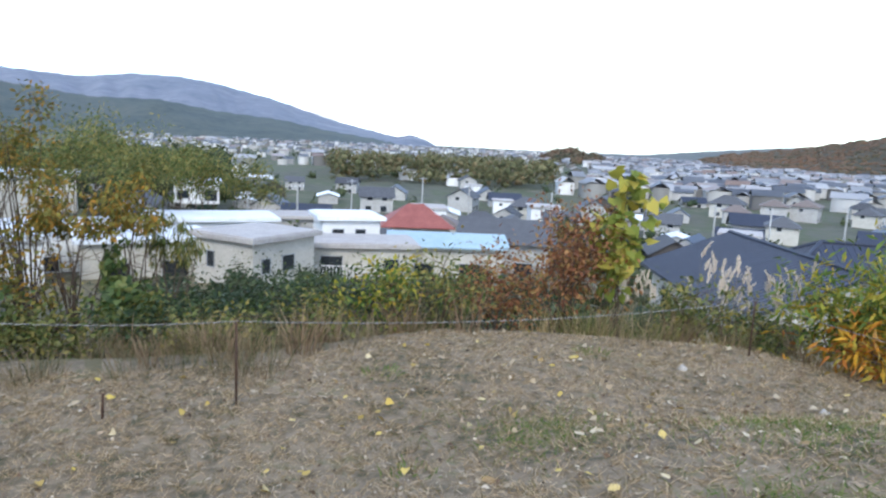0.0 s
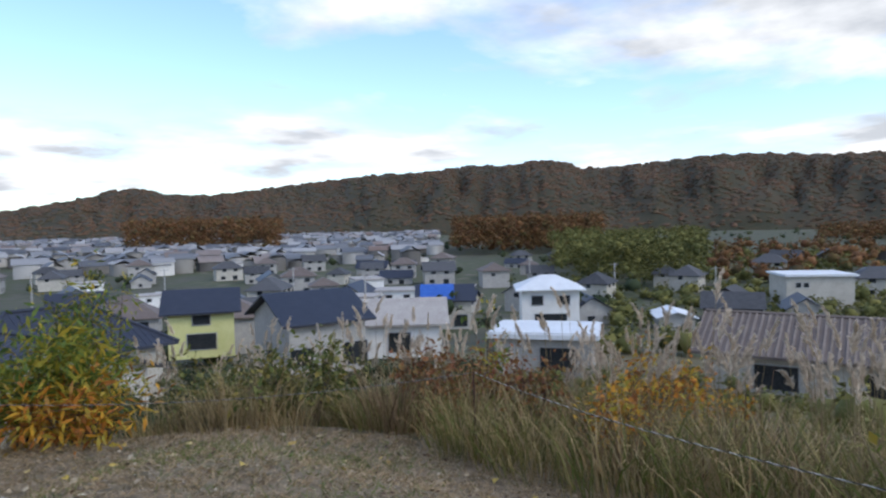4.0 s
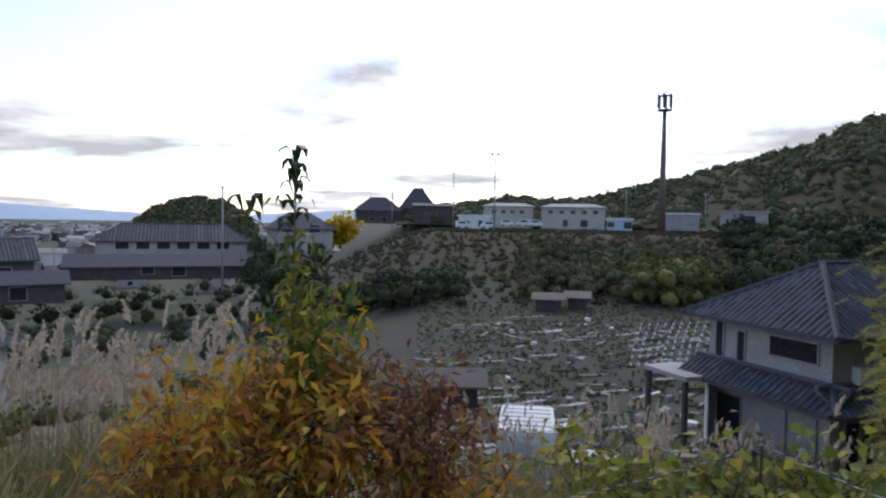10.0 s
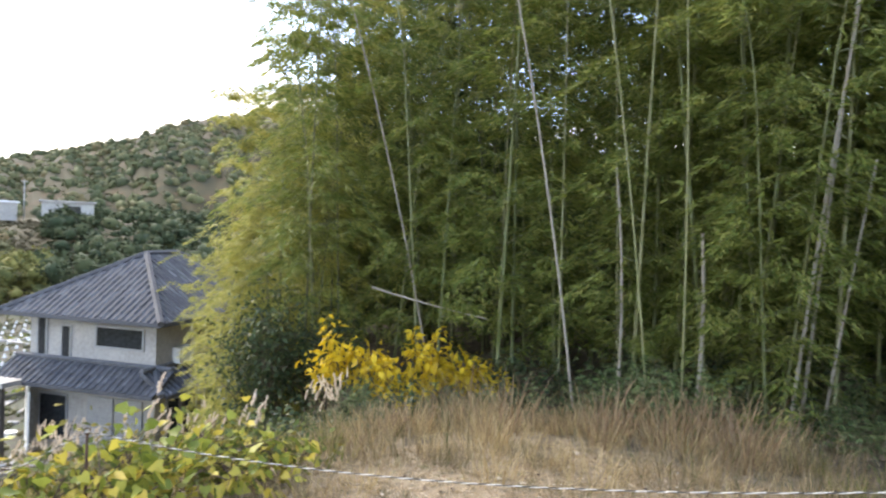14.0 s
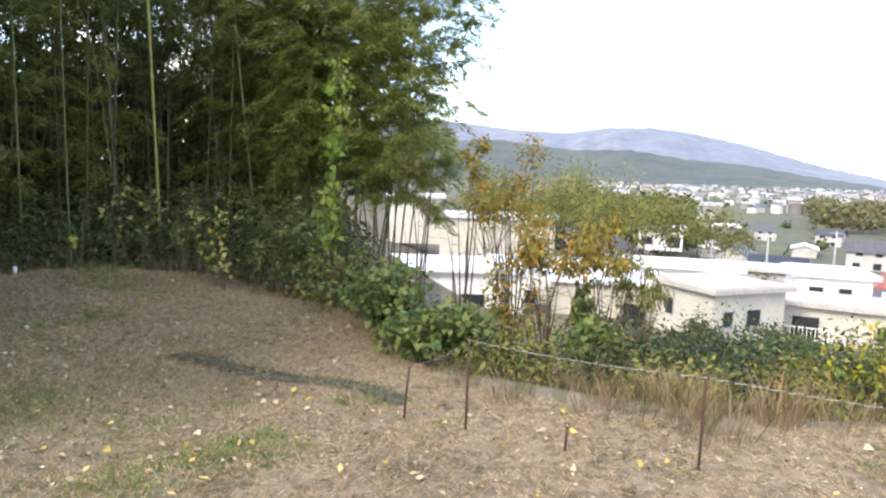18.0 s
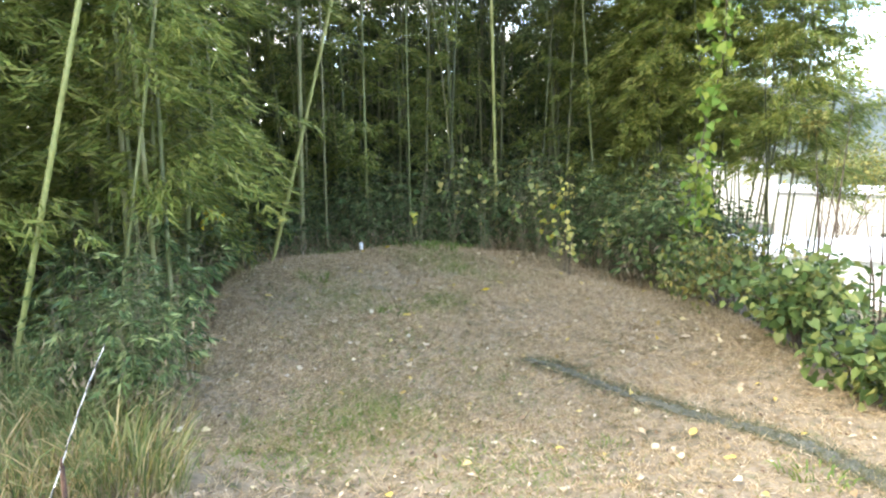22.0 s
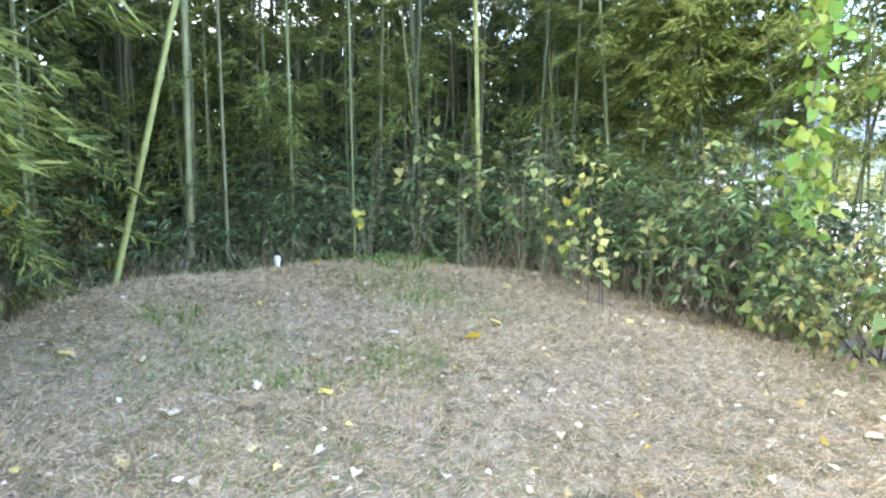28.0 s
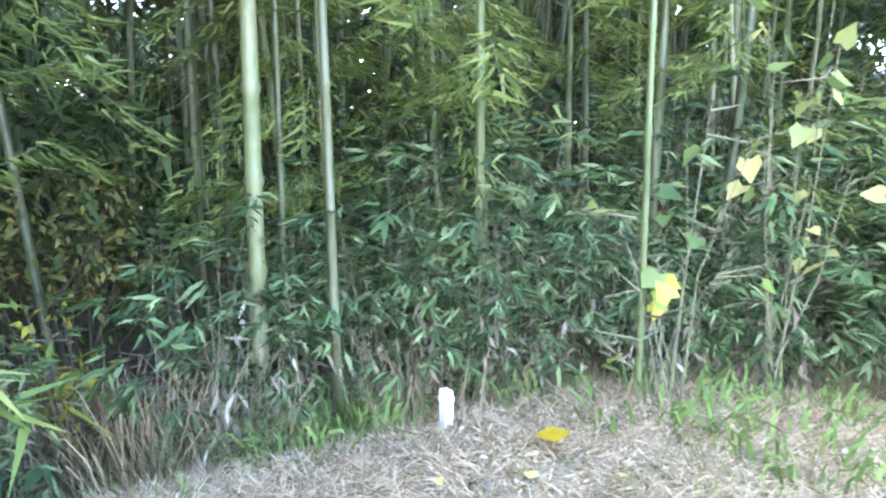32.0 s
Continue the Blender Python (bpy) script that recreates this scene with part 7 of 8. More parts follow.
for az, d, s_, h_ in ((199, 4.9, 0.6, 0.7), (206, 4.9, 0.55, 0.75), (212, 5.0, 0.6, 0.6), (192, 5.4, 0.6, 0.7), (217, 5.4, 0.5, 0.4)):
    bush(az, d, s_, h_, M_KUDZU, label="trailing vine with broad yellow and green leaves", leaf=0.09, count=170, stems=10, ratio=0.8, name="vine", group="vines by the fence", gap=0.2)
    bush(az + 2.5, d + 0.5, s_, h_ * 0.9, M_OLIVE, label="straggly olive weeds among the vines", leaf=0.07, count=350, stems=9, group="weeds by the fence")
for az, d, top, sp in ((225.4, 10.3, 0.28, 0.55), (228.6, 10.0, -0.25, 0.6), (233.0, 10.3, 0.28, 0.6), (237.2, 10.4, -0.25, 0.55), (231.2, 9.8, -0.7, 0.5)):
    bush(az, d, sp, 1.5, M_YELLOW, top=top, label="bright yellow-leafed sapling at the grove's edge", leaf=0.15, count=300, stems=9, ratio=0.45, hang=0.7, gap=0.3, lump=0.34, crown=0.4, group="yellow saplings")
for az, d, top in ((219, 7.6, -0.75), (223, 7.9, -0.8), (227, 8.0, -0.85), (231, 8.2, -0.9), (235, 8.3, -0.85), (239, 8.5, -0.75), (243, 8.8, -0.7), (247, 9.0, -0.7), (251, 9.2, -0.7), (255, 9.5, -0.7), (259, 9.8, -0.6), (241, 10.2, -0.2), (249, 10.6, -0.2), (255, 10.6, -0.1)):
    bush(az, d, 0.75, 0.8, M_DARKLEAF if az % 2 else M_OLIVE, top=top, label="dull dark bush in the shade below the bamboo", leaf=0.085, count=900, stems=10, group="bushes below the bamboo")
bush(219.3, 12.4, 1.1, 3.6, M_DARKLEAF, top=0.7, label="dark blue-green evergreen tree beside the grove", leaf=0.10, count=4200, stems=26, lump=0.35, name="evergreen_tree", category="tree")
bush(223.5, 12.2, 1.0, 3.6, M_DARKLEAF, top=0.2, label="dark evergreen shrub below the bamboo", leaf=0.09, count=2400, stems=18, lump=0.35, name="evergreen_tree", category="tree")
# right-hand edge of the lawn
for az, d, s_, h_, m_, l_ in ((320.8, 9.2, 0.7, 0.8, M_IVY, "vine-covered bush with broad green leaves"), (317.0, 10.6, 0.8, 1.1, M_IVY, "vine-covered bush with broad green leaves"), (313.4, 12.2, 0.8, 1.2, M_OLIVE, "tangled shrub with a few yellow leaves"),
                               (324, 9.4, 0.8, 0.7, M_OLIVE, "low tangled shrub below the lawn"), (328, 9.2, 0.8, 0.6, M_OLIVE, "low tangled shrub below the lawn"),
                               (314, 14.0, 0.9, 1.5, M_DARKLEAF, "dark leafy bush behind the vines"), (319, 12.0, 0.8, 0.8, M_DARKLEAF, "dark leafy bush behind the vines"), (311, 16, 1.0, 2.4, M_DARKLEAF, "dark leafy bush behind the vines")):
    bush(az, d, s_, h_, m_, label=l_, leaf=0.10 if m_ is M_IVY else 0.09, count=1100 if m_ is M_IVY else 1400, stems=12, ratio=0.75 if m_ is M_IVY else 0.45, group="bushes along the lawn")
for az, d, top, m_ in ((312.0, 15.0, 1.6, M_IVY), (309.6, 14.6, 1.0, M_PALEVINE), (318.0, 10.8, 0.1, M_PALEVINE), (315.5, 12.0, 0.3, M_IVY)):
    bush(az, d, 0.6, 1.0, m_, top=top, label="loose vine with scattered yellow leaves", leaf=0.11, count=110, stems=7, ratio=0.85, name="vine", gap=0.3)
bush(327.6, 14, 0.75, 4.3, M_RUST, top=2.75, label="tall leaning sapling with thin dark stems and a loose crown", leaf=0.10, count=1300, stems=12, gap=0.2, crown=0.6, lump=0.4, name="young_tree", category="tree")
bush(323.4, 14.5, 0.6, 3.6, M_RUST, top=2.9, label="thin dark-stemmed sapling hung with leaves", leaf=0.10, count=420, stems=7, gap=0.3, crown=0.7, name="young_tree", category="tree")
bush(319.6, 14.0, 0.5, 3.6, M_OLIVE, top=2.6, label="thin dark-stemmed sapling hung with leaves", leaf=0.10, count=300, stems=6, gap=0.3, crown=0.7, name="young_tree", category="tree")
bush(330.6, 10.8, 0.75, 2.5, M_RUST, top=1.22, label="vine-draped arching shrub turning orange and gold", leaf=0.085, count=1500, stems=16, hang=0.9, ratio=0.55, lump=0.24, crown=0.62)
bush(334.6, 10.9, 0.7, 2.4, M_RUST, top=1.15, label="vine-draped arching shrub turning orange and gold", leaf=0.085, count=1100, stems=12, hang=1.1, ratio=0.5, lump=0.24, crown=0.66)
bush(337.4, 11.0, 0.45, 2.0, M_OLIVE, top=0.75, label="drooping olive shrub beside the orange one", leaf=0.13, count=700, stems=9, hang=1.6, ratio=0.2, crown=0.55)
bush(327.2, 10.8, 0.55, 2.0, M_RUST, top=0.55, label="green and gold shrub beside the orange one", leaf=0.09, count=520, stems=9, hang=0.5, ratio=0.55, crown=0.3)
bush(333.2, 10.6, 0.28, 2.0, M_IVY, top=0.3, label="green vine hanging down a thin stem", leaf=0.10, count=300, stems=5, hang=1.2, ratio=0.7, name="vine")
bush(333, 9.8, 0.8, 0.9, M_IVY, top=-0.6, label="green vine spilling down the slope", leaf=0.10, count=900, stems=9, ratio=0.7, name="vine")
bush(338, 9.6, 0.9, 0.9, M_OLIVE, top=-0.7, label="tangled olive scrub on the slope", leaf=0.09, count=900, stems=9)
bush(341, 8.0, 0.6, 0.55, M_OLIVE, label="low straggly shrub at the fence", leaf=0.08, count=500, stems=8)
for az, d, top, base_ in ((330.5, 66, 2.0, -8.5), (335.5, 72, 2.0, -9), (340, 80, 0.8, -10.5), (344, 92, -1.4, -12), (325.5, 70, 2.8, -8), (332.5, 84, 3.2, -10), (338, 90, 1.6, -11)):
    bush(az, d, 4.4, 6, M_OLIVE, top=top, base=base_, label="loose green tree standing among the lower houses", leaf=0.34, count=3200, stems=16, lump=0.4, crown=0.55, name="slope_tree", category="tree")
# behind the far end of the lawn
for x, y, s_, h_, m_, l_ in (
                             (-16.2, 5.0, 1.1, 2.4, M_DARKLEAF, "dark evergreen undergrowth behind the bamboo"), (-16.4, 2.4, 1.0, 2.0, M_OLIVE, "olive undergrowth behind the bamboo"), (-16.0, 7.6, 1.1, 2.6, M_DARKLEAF, "dark evergreen undergrowth behind the bamboo"), (-14.2, 9.8, 1.1, 2.4, M_DARKLEAF, "dark evergreen undergrowth behind the bamboo"), (-11.6, 10.1, 0.8, 1.6, M_OLIVE, "shrub with olive and yellow leaves")):
    shrub("shrub", l_, x, y, s_, h_, m_, leaf=0.10, count=1500, stems=13, ratio=0.4, group="undergrowth behind the lawn")
for x, y, h_, n_, m_ in ((-13.3, 5.8, 1.9, 16, M_IVY), (-13.25, 5.65, 1.1, 9, M_KUDZU), (-11.9, 7.8, 1.5, 34, M_KUDZU), (-11.55, 7.75, 0.9, 18, M_PALEVINE), (-12.3, 7.7, 2.1, 34, M_PALEVINE), (-12.9, 6.9, 2.2, 30, M_PALEVINE), (-12.5, 7.5, 2.4, 34, M_PALEVINE), (-11.3, 8.3, 1.4, 40, M_PALEVINE), (-10.6, 8.5, 0.9, 40, M_IVY), (-10.0, 8.7, 0.9, 50, M_PALEVINE), (-9.5, 8.5, 0.8, 60, M_IVY), (-13.6, 6.6, 2.6, 30, M_PALEVINE)):
    shrub("vine", "loose vine with pale yellow heart-shaped leaves", x, y, 0.36, h_, m_, leaf=0.10, count=n_, stems=6, ratio=0.85, group="vines behind the lawn", gap=0.3, lump=0.3, twig=M_SASASTEM)


# ---- single bamboos that stand in front ----
def culm(foot, top, r0, r1, mat, label, name="bamboo_culm", bend=0.0, nodes=14):
    foot, top = Vector(foot), Vector(top)
    root = thing(name, label, "bamboo", pose(*foot), "single culms")
    s = Shape()
    pts, rad = [], []
    d = top - foot
    for k in range(nodes + 1):
        t = k / nodes
        p = d * t + Vector((0, 0, 0)) + Vector((bend * t * (1 - t) * 4, 0, 0))
        r = r0 + (r1 - r0) * t
        pts += [p, p + d * 0.006, p + d * 0.012]
        rad += [r * 0.97, r * 1.22, r]
    s.tube(pts, rad, 8)
    part("culm", s.mesh("culm", mat, True), root)
    return root


def slanted(az0, el0, az1, el1, d, r0, r1, mat, label, **k):
    if el1 >= 10:
        az1, el1 = az0 + (az1 - az0) * (27 - el0) / (el1 - el0), 27
    r0, r1 = r0 * 0.66, r0 * 0.4
    k.setdefault("bend", 0.22 if az1 > az0 else -0.22)
    p, q = polar(az0, d), polar(az1, d + k.pop("back", 0.0))
    z0 = 1.5 + d * math.tan(radians(el0))
    g = land_at(p.x, p.y) - 0.05
    z0 = min(z0, g + 0.4)
    z1 = 1.5 + d * math.tan(radians(el1))
    return culm((p.x, p.y, min(z0, g)), (q.x, q.y, z1), r0, r1, mat, label, **k)


PALE = "pale dead bamboo culm standing in the grove"
GREEN = "yellow-green bamboo culm leaning out of the grove"
slanted(251.4, -16.3, 246.5, 17, 8.8, 0.026, 0.022, M_CULM, GREEN)
slanted(253.8, -16.6, 252.5, 20, 9.0, 0.028, 0.02, M_CULM, GREEN)
slanted(254.8, -14.0, 254.8, 0.8, 9.4, 0.055, 0.05, M_OLDCULM, PALE)
slanted(245.3, -14.8, 239.5, 14, 9.4, 0.03, 0.022, M_OLDCULM, PALE)
slanted(232.9, -7.0, 225.6, 15, 11.5, 0.028, 0.02, M_OLDCULM, PALE)
slanted(261.6, -12.0, 265.3, 20, 9.6, 0.04, 0.026, M_OLDCULM, PALE)
slanted(263.8, -12.5, 266.5, 6.5, 9.8, 0.036, 0.026, M_OLDCULM, PALE)
slanted(262.4, -12.0, 264.6, 14, 9.9, 0.04, 0.03, M_OLDCULM, PALE)
slanted(270.6, -12.0, 279.5, 20, 9.0, 0.04, 0.02, M_YELLOWCULM, GREEN)
slanted(275.4, -13.0, 280.5, 14, 9.5, 0.028, 0.02, M_CULM, GREEN)
slanted(283.6, -8.6, 290.2, 16, 12.9, 0.044, 0.026, M_YELLOWCULM, GREEN)
slanted(248.6, -14.0, 247.8, 6.0, 9.6, 0.04, 0.03, M_OLDCULM, PALE)
slanted(258.0, -13.0, 257.2, 10.0, 10.2, 0.035, 0.025, M_CULM, GREEN)
culm((-13.35, 5.66, -0.75), (-13.25, 5.55, 5.5), 0.016, 0.012, M_CULM, "thin straight bamboo culm at the lawn's end")
culm((-13.9, 7.75, -0.8), (-13.2, 7.1, 6.0), 0.036, 0.026, M_YELLOWCULM, GREEN)
culm((-14.3, 3.95, -0.6), (-14.25, 4.05, 6.0), 0.045, 0.035, M_CULM, "stout green bamboo culm with pale joints")
log = culm(tuple(polar(227.3, 11.4, 0.55)), tuple(polar(237.4, 11.0, 0.12)), 0.018, 0.012, M_OLDCULM, "fallen pale bamboo caught across the thicket", bend=0.1)

M_SPLIT = surface("split_dead_bamboo", [(0.17, 0.125, 0.085), (0.32, 0.26, 0.20), (0.24, 0.19, 0.14)], 5, 0.8, 0.4, 30)
fo, to = polar(268.0, 8.9), polar(270.8, 8.9)
broken = thing("broken_bamboo", "thick splintered dead bamboo broken off at the top", "bamboo", pose(fo.x, fo.y, land_at(fo.x, fo.y) - 0.1))
for k in range(6):
    s = Shape()
    o = Vector(((k % 3 - 1) * 0.06, (k // 3) * 0.07 - 0.03, 0))
    d = (to - fo) + Vector((0, 0, (3.15, 2.75, 3.0, 2.2, 2.85, 2.4)[k]))
    r0, r1 = 0.05, 0.032
    s.hull([(o.x - r0, o.y - r0 * .6, 0), (o.x + r0, o.y - r0 * .6, 0), (o.x + r0, o.y + r0 * .6, 0), (o.x - r0, o.y + r0 * .6, 0)],
           [(d.x + o.x * 1.2 - r1, d.y + o.y * 1.2, d.z), (d.x + o.x * 1.2 + r1, d.y + o.y * 1.2, d.z - 0.16), (d.x + o.x * 1.2 + r1, d.y + o.y * 1.2 + .014, d.z - 0.16), (d.x + o.x * 1.2 - r1, d.y + o.y * 1.2 + .014, d.z)])
    part("splinter", s.mesh("splinter", M_SPLIT), broken)

# climbing vine on the culm at the right of the lawn's end
vx, vy = -9.95, 8.8
vine = thing("climbing_vine", "bright green vine with heart-shaped leaves climbing a culm", "vine", pose(vx, vy, land_at(vx, vy)))
s = Shape()
pts = [(0.25 * t + 0.07 * math.sin(9 * t), 0.25 * t + 0.07 * math.cos(9 * t), 4.6 * t) for t in np.linspace(0, 1, 30)]
s.tube(pts, 0.008, 5)
part("stem", s.mesh("stem", M_TWIG), vine)
n = 300
t = rng.random(n)
pos = np.stack([0.25 * t, 0.25 * t, 4.6 * t], -1) + rng.normal(size=(n, 3)) * np.array([0.14, 0.14, 0.08])
L = rng.uniform(0.09, 0.17, n)
v, f = heart_mesh(pos, rng.normal(size=(n, 3)) + np.array([0, 0, -0.8]), L)
part("foliage", mesh_of("foliage", v, f, surface("fresh_vine_leaf", [(0.11, 0.20, 0.035), (0.19, 0.28, 0.05), (0.33, 0.34, 0.07)], 1, 0.5, 0, island=0.85, through_light=0.4)), vine)

# yellow blossom-like leaf clusters
for x, y, z, n, sp in ((-12.53, 2.22, 0.15, 16, 0.09), (-11.45, 7.6, 0.46, 26, 0.12), (-10.9, 7.3, -0.14, 16, 0.09), (-11.0, 7.35, -0.45, 9, 0.07), (-9.3, 1.2, -0.3, 12, 0.1)):
    cl = thing("yellow_sprig", "sprig of clear yellow leaves among dark undergrowth", "plant", pose(x, y, land_at(x, y)))
    s = Shape()
    hgt = z - land_at(x, y)
    s.tube([(0.03, 0, -0.05), (0, 0.02, hgt * 0.6), (0, 0, hgt)], [0.006, 0.004, 0.003], 5)
    part("stem", s.mesh("stem", M_TWIG), cl)
    L = rng.uniform(0.07, 0.12, n)
    v, f = leaf_mesh(np.array([0, 0, hgt]) + rng.normal(size=(n, 3)) * sp, rng.normal(size=(n, 3)), L, L * 0.8)
    part("foliage", mesh_of("foliage", v, f, M_YELLOW if x < -12 else M_PALEYELLOW), cl)

# ---- vehicles and garden clutter ----
def kei_van(az, d, label, turn, white=M_WHITE, base=None):
    x, y = at(az, d)
    z = land_at(x, y) if base is None else base
    root = thing("van", label, "van", pose(x, y, z, 0, 0, turn))
    s = Shape()
    prof = [(-1.6, 0.35), (1.62, 0.35), (1.66, 0.95), (1.35, 1.15), (0.95, 1.78), (-1.5, 1.84), (-1.62, 1.6)]
    mid = [(x_, -0.70, z_) for x_, z_ in prof]
    s.hull(mid, [(x_, 0.70, z_) for x_, z_ in prof])
    part("body", s.mesh("body", white), root)
    for k in range(7):
        s = Shape()
        s.tube([(-1.4 + 0.36 * k, -0.62, 1.85), (-1.4 + 0.36 * k, 0.62, 1.85)], 0.018, 4)
        part("roof_rib", s.mesh("roof_rib", white), root)
    s = Shape()
    s.hull([(1.37, -0.6, 1.17), (1.37, 0.6, 1.17), (0.99, 0.55, 1.72), (0.99, -0.55, 1.72)], [(1.40, -0.6, 1.18), (1.40, 0.6, 1.18), (1.02, 0.55, 1.73), (1.02, -0.55, 1.73)])
    part("windscreen", s.mesh("windscreen", M_GLASS), root)
    for q in (-1, 1):
        s = Shape()
        s.box((-0.3, q * 0.705, 1.4), (1.9, 0.02, 0.45))
        part("side_window", s.mesh("side_window", M_GLASS), root)
        for u in (-1.05, 1.05):
            s = Shape()
            s.tube([(u, q * 0.52, 0.28), (u, q * 0.72, 0.28)], 0.28, 14)
            w = part("wheel", s.mesh("wheel", M_TYRE), root)
            s = Shape()
            s.tube([(u, q * 0.70, 0.28), (u, q * 0.735, 0.28)], 0.16, 10)
            part("rim", s.mesh("rim", M_STEEL), w)
        s = Shape()
        s.box((1.66, q * 0.5, 0.78), (0.06, 0.25, 0.16))
        part("headlight", s.mesh("headlight", M_WHITE), root)
    return root


kei_van(187.2, 17.5, "small white van with a ribbed roof parked below the slope", -98)
for az, d, tn in ((181.8, 168, 20), (183.9, 166, 200), (185.6, 172, 10), (186.9, 175, 190), (188.0, 174, 15)):
    kei_van(az, d, "white van parked at the top of the bank", tn - az, base=0.9 if d > 170 else 0.3)
for az, d, tn in ((126.5, 66, 30), (127.6, 70, 10), (129.5, 74, 20)):
    kei_van(az, d, "pale van parked between the houses", tn)
tank = thing("white_tub", "low white plastic tub lying in the long grass", "tub", pose(*at(192.5, 17.3), land_at(*at(192.5, 17.3)), 0, 0, -100))
s = Shape()
s.hull([(-.42, -.3, 0), (.42, -.3, 0), (.42, .3, 0), (-.42, .3, 0)], [(-.52, -.38, 0.75), (.52, -.38, 0.75), (.52, .38, 0.75), (-.52, .38, 0.75)])
part("tub", s.mesh("tub", M_WHITE), tank)
s = Shape()
s.box((0, 0, 0.79), (1.1, 0.84, 0.07))
part("lid", s.mesh("lid", M_WHITE), tank)

# vegetable rows with pale mulch sheets and cabbages
M_MULCH = surface("pale_mulch_sheet", [(0.13, 0.13, 0.125), (0.24, 0.235, 0.22), (0.40, 0.40, 0.38)], 1.5, 0.5, 0.4)
for k in range(44):
    az, d = rng.uniform(181, 205), rng.uniform(34, 84)
    x, y = at(az, d)
    row = thing("vegetable_row", "low planted row with pale mulch sheeting", "vegetable row", pose(x, y, land_at(x, y), 0, 0, 20 + rng.normal() * 4), "vegetable rows")
    s = Shape()
    length = rng.uniform(2.0, 5.5)
    ring = [(-.3, -0.05), (-.18, .12), (.18, .12), (.3, -0.05)]
    s.hull([(-length / 2, a, b) for a, b in ring], [(length / 2, a, b) for a, b in ring])
    part("bed", s.mesh("bed", M_MULCH if k % 3 else M_FIELD), row)
    n = int(length * 7)
    pos = np.stack([rng.uniform(-length / 2, length / 2, n), rng.normal(size=n) * 0.15, np.full(n, 0.15)], -1)
    v, f = leaf_mesh(pos, sphere_dirs(n, 0.1), rng.uniform(0.15, 0.4, n), 0.16)
    tagged(part("crop", mesh_of("crop", v, f, M_SASA if k % 2 else M_MIXED), row), kind="stuff")
for k in range(70):
    az, d = rng.uniform(180, 205), rng.uniform(34, 84)
    x, y = at(az, d)
    bx = thing("garden_box", "pale plastic box standing among the garden rows", "box", pose(x, y, land_at(x, y), 0, 0, rng.uniform(0, 180)), "garden clutter")
    s = Shape()
    a, b, h = rng.uniform(0.1, 0.36), rng.uniform(0.1, 0.28), rng.uniform(0.1, 0.4)
    s.hull([(-a, -b, -0.05), (a, -b, -0.05), (a, b, -0.05), (-a, b, -0.05)], [(-a * .85, -b * .9, h), (a * .8, -b * .85, h * .9), (a * .85, b * .8, h), (-a * .8, b * .9, h * 1.1)])
    part("box", s.mesh("box", M_WHITE if k % 5 == 0 else M_CONCRETE), bx)
M_BOARD = surface("weathered_board", [(0.20, 0.18, 0.15), (0.36, 0.33, 0.29), (0.52, 0.50, 0.46)], 2, 0.8, 0.3, island=0.6)
for k in range(84):
    az, d = rng.uniform(179, 205), 24 + 52 * rng.random() ** 1.4
    x, y = at(az, d)
    bd = thing("garden_board", "weathered pale board lying among the gardens", "board", pose(x, y, land_at(x, y) + 0.1, rng.normal() * 8, rng.normal() * 8, rng.normal() * 25 + 20), "garden clutter")
    s = Shape()
    a, b = rng.uniform(0.5, 1.7), rng.uniform(0.06, 0.22)
    s.hull([(-a, -b, 0), (a, -b * 0.9, 0), (a, b, 0), (-a, b, 0)], [(-a, -b, 0.05), (a, -b * 0.9, 0.05), (a, b, 0.05), (-a, b, 0.05)])
    part("plank", s.mesh("plank", M_BOARD if k % 9 else M_WHITE), bd)
CAPS = Shape()
CAPS.tube([(0, 0, 0.05), (0, 0, 0.34)], [0.16, 0.05], 7)
CAPS = CAPS.mesh("paper_cap", M_WHITE)
for k in range(8):
    for q in range(12):
        az, d = 196.0 + 0.62 * q + 0.12 * k, 56 + 3.4 * k
        x, y = at(az, d)
        ob = new("paper_cap", CAPS)
        ob.matrix_basis = pose(x, y, land_at(x, y))
        tagged(ob, "white paper cap over a seedling in the garden", "plant cover", "plant covers in rows")
for az, d, w in ((189.2, 88, 3.2), (191.6, 90, 2.4), (181, 40, 3.0)):
    x, y = at(az, d)
    house("small brown tool shed in the gardens", x, y, land_at(x, y) - 0.1, w, 2.2, 1.7, 0.5, w, M_DARKWALL, M_BROWNTILE, -az, [], name="tool_shed")
wr = thing("white_gate_sheet", "pale plastic sheeting beside the house", "sheet", pose(*at(201.8, 30), -7.6))
s = Shape()
s.box((0, 0, 1.3), (2.2, 0.06, 2.6), 0, 70)
part("sheet", s.mesh("sheet", M_WHITE), wr)
bush(171.3, 100, 2.2, 5.4, M_YELLOW, label="round golden tree among the houses", leaf=0.7, count=900, stems=14, lump=0.45, ratio=0.7, name="golden_tree", category="tree", base=-2.6)

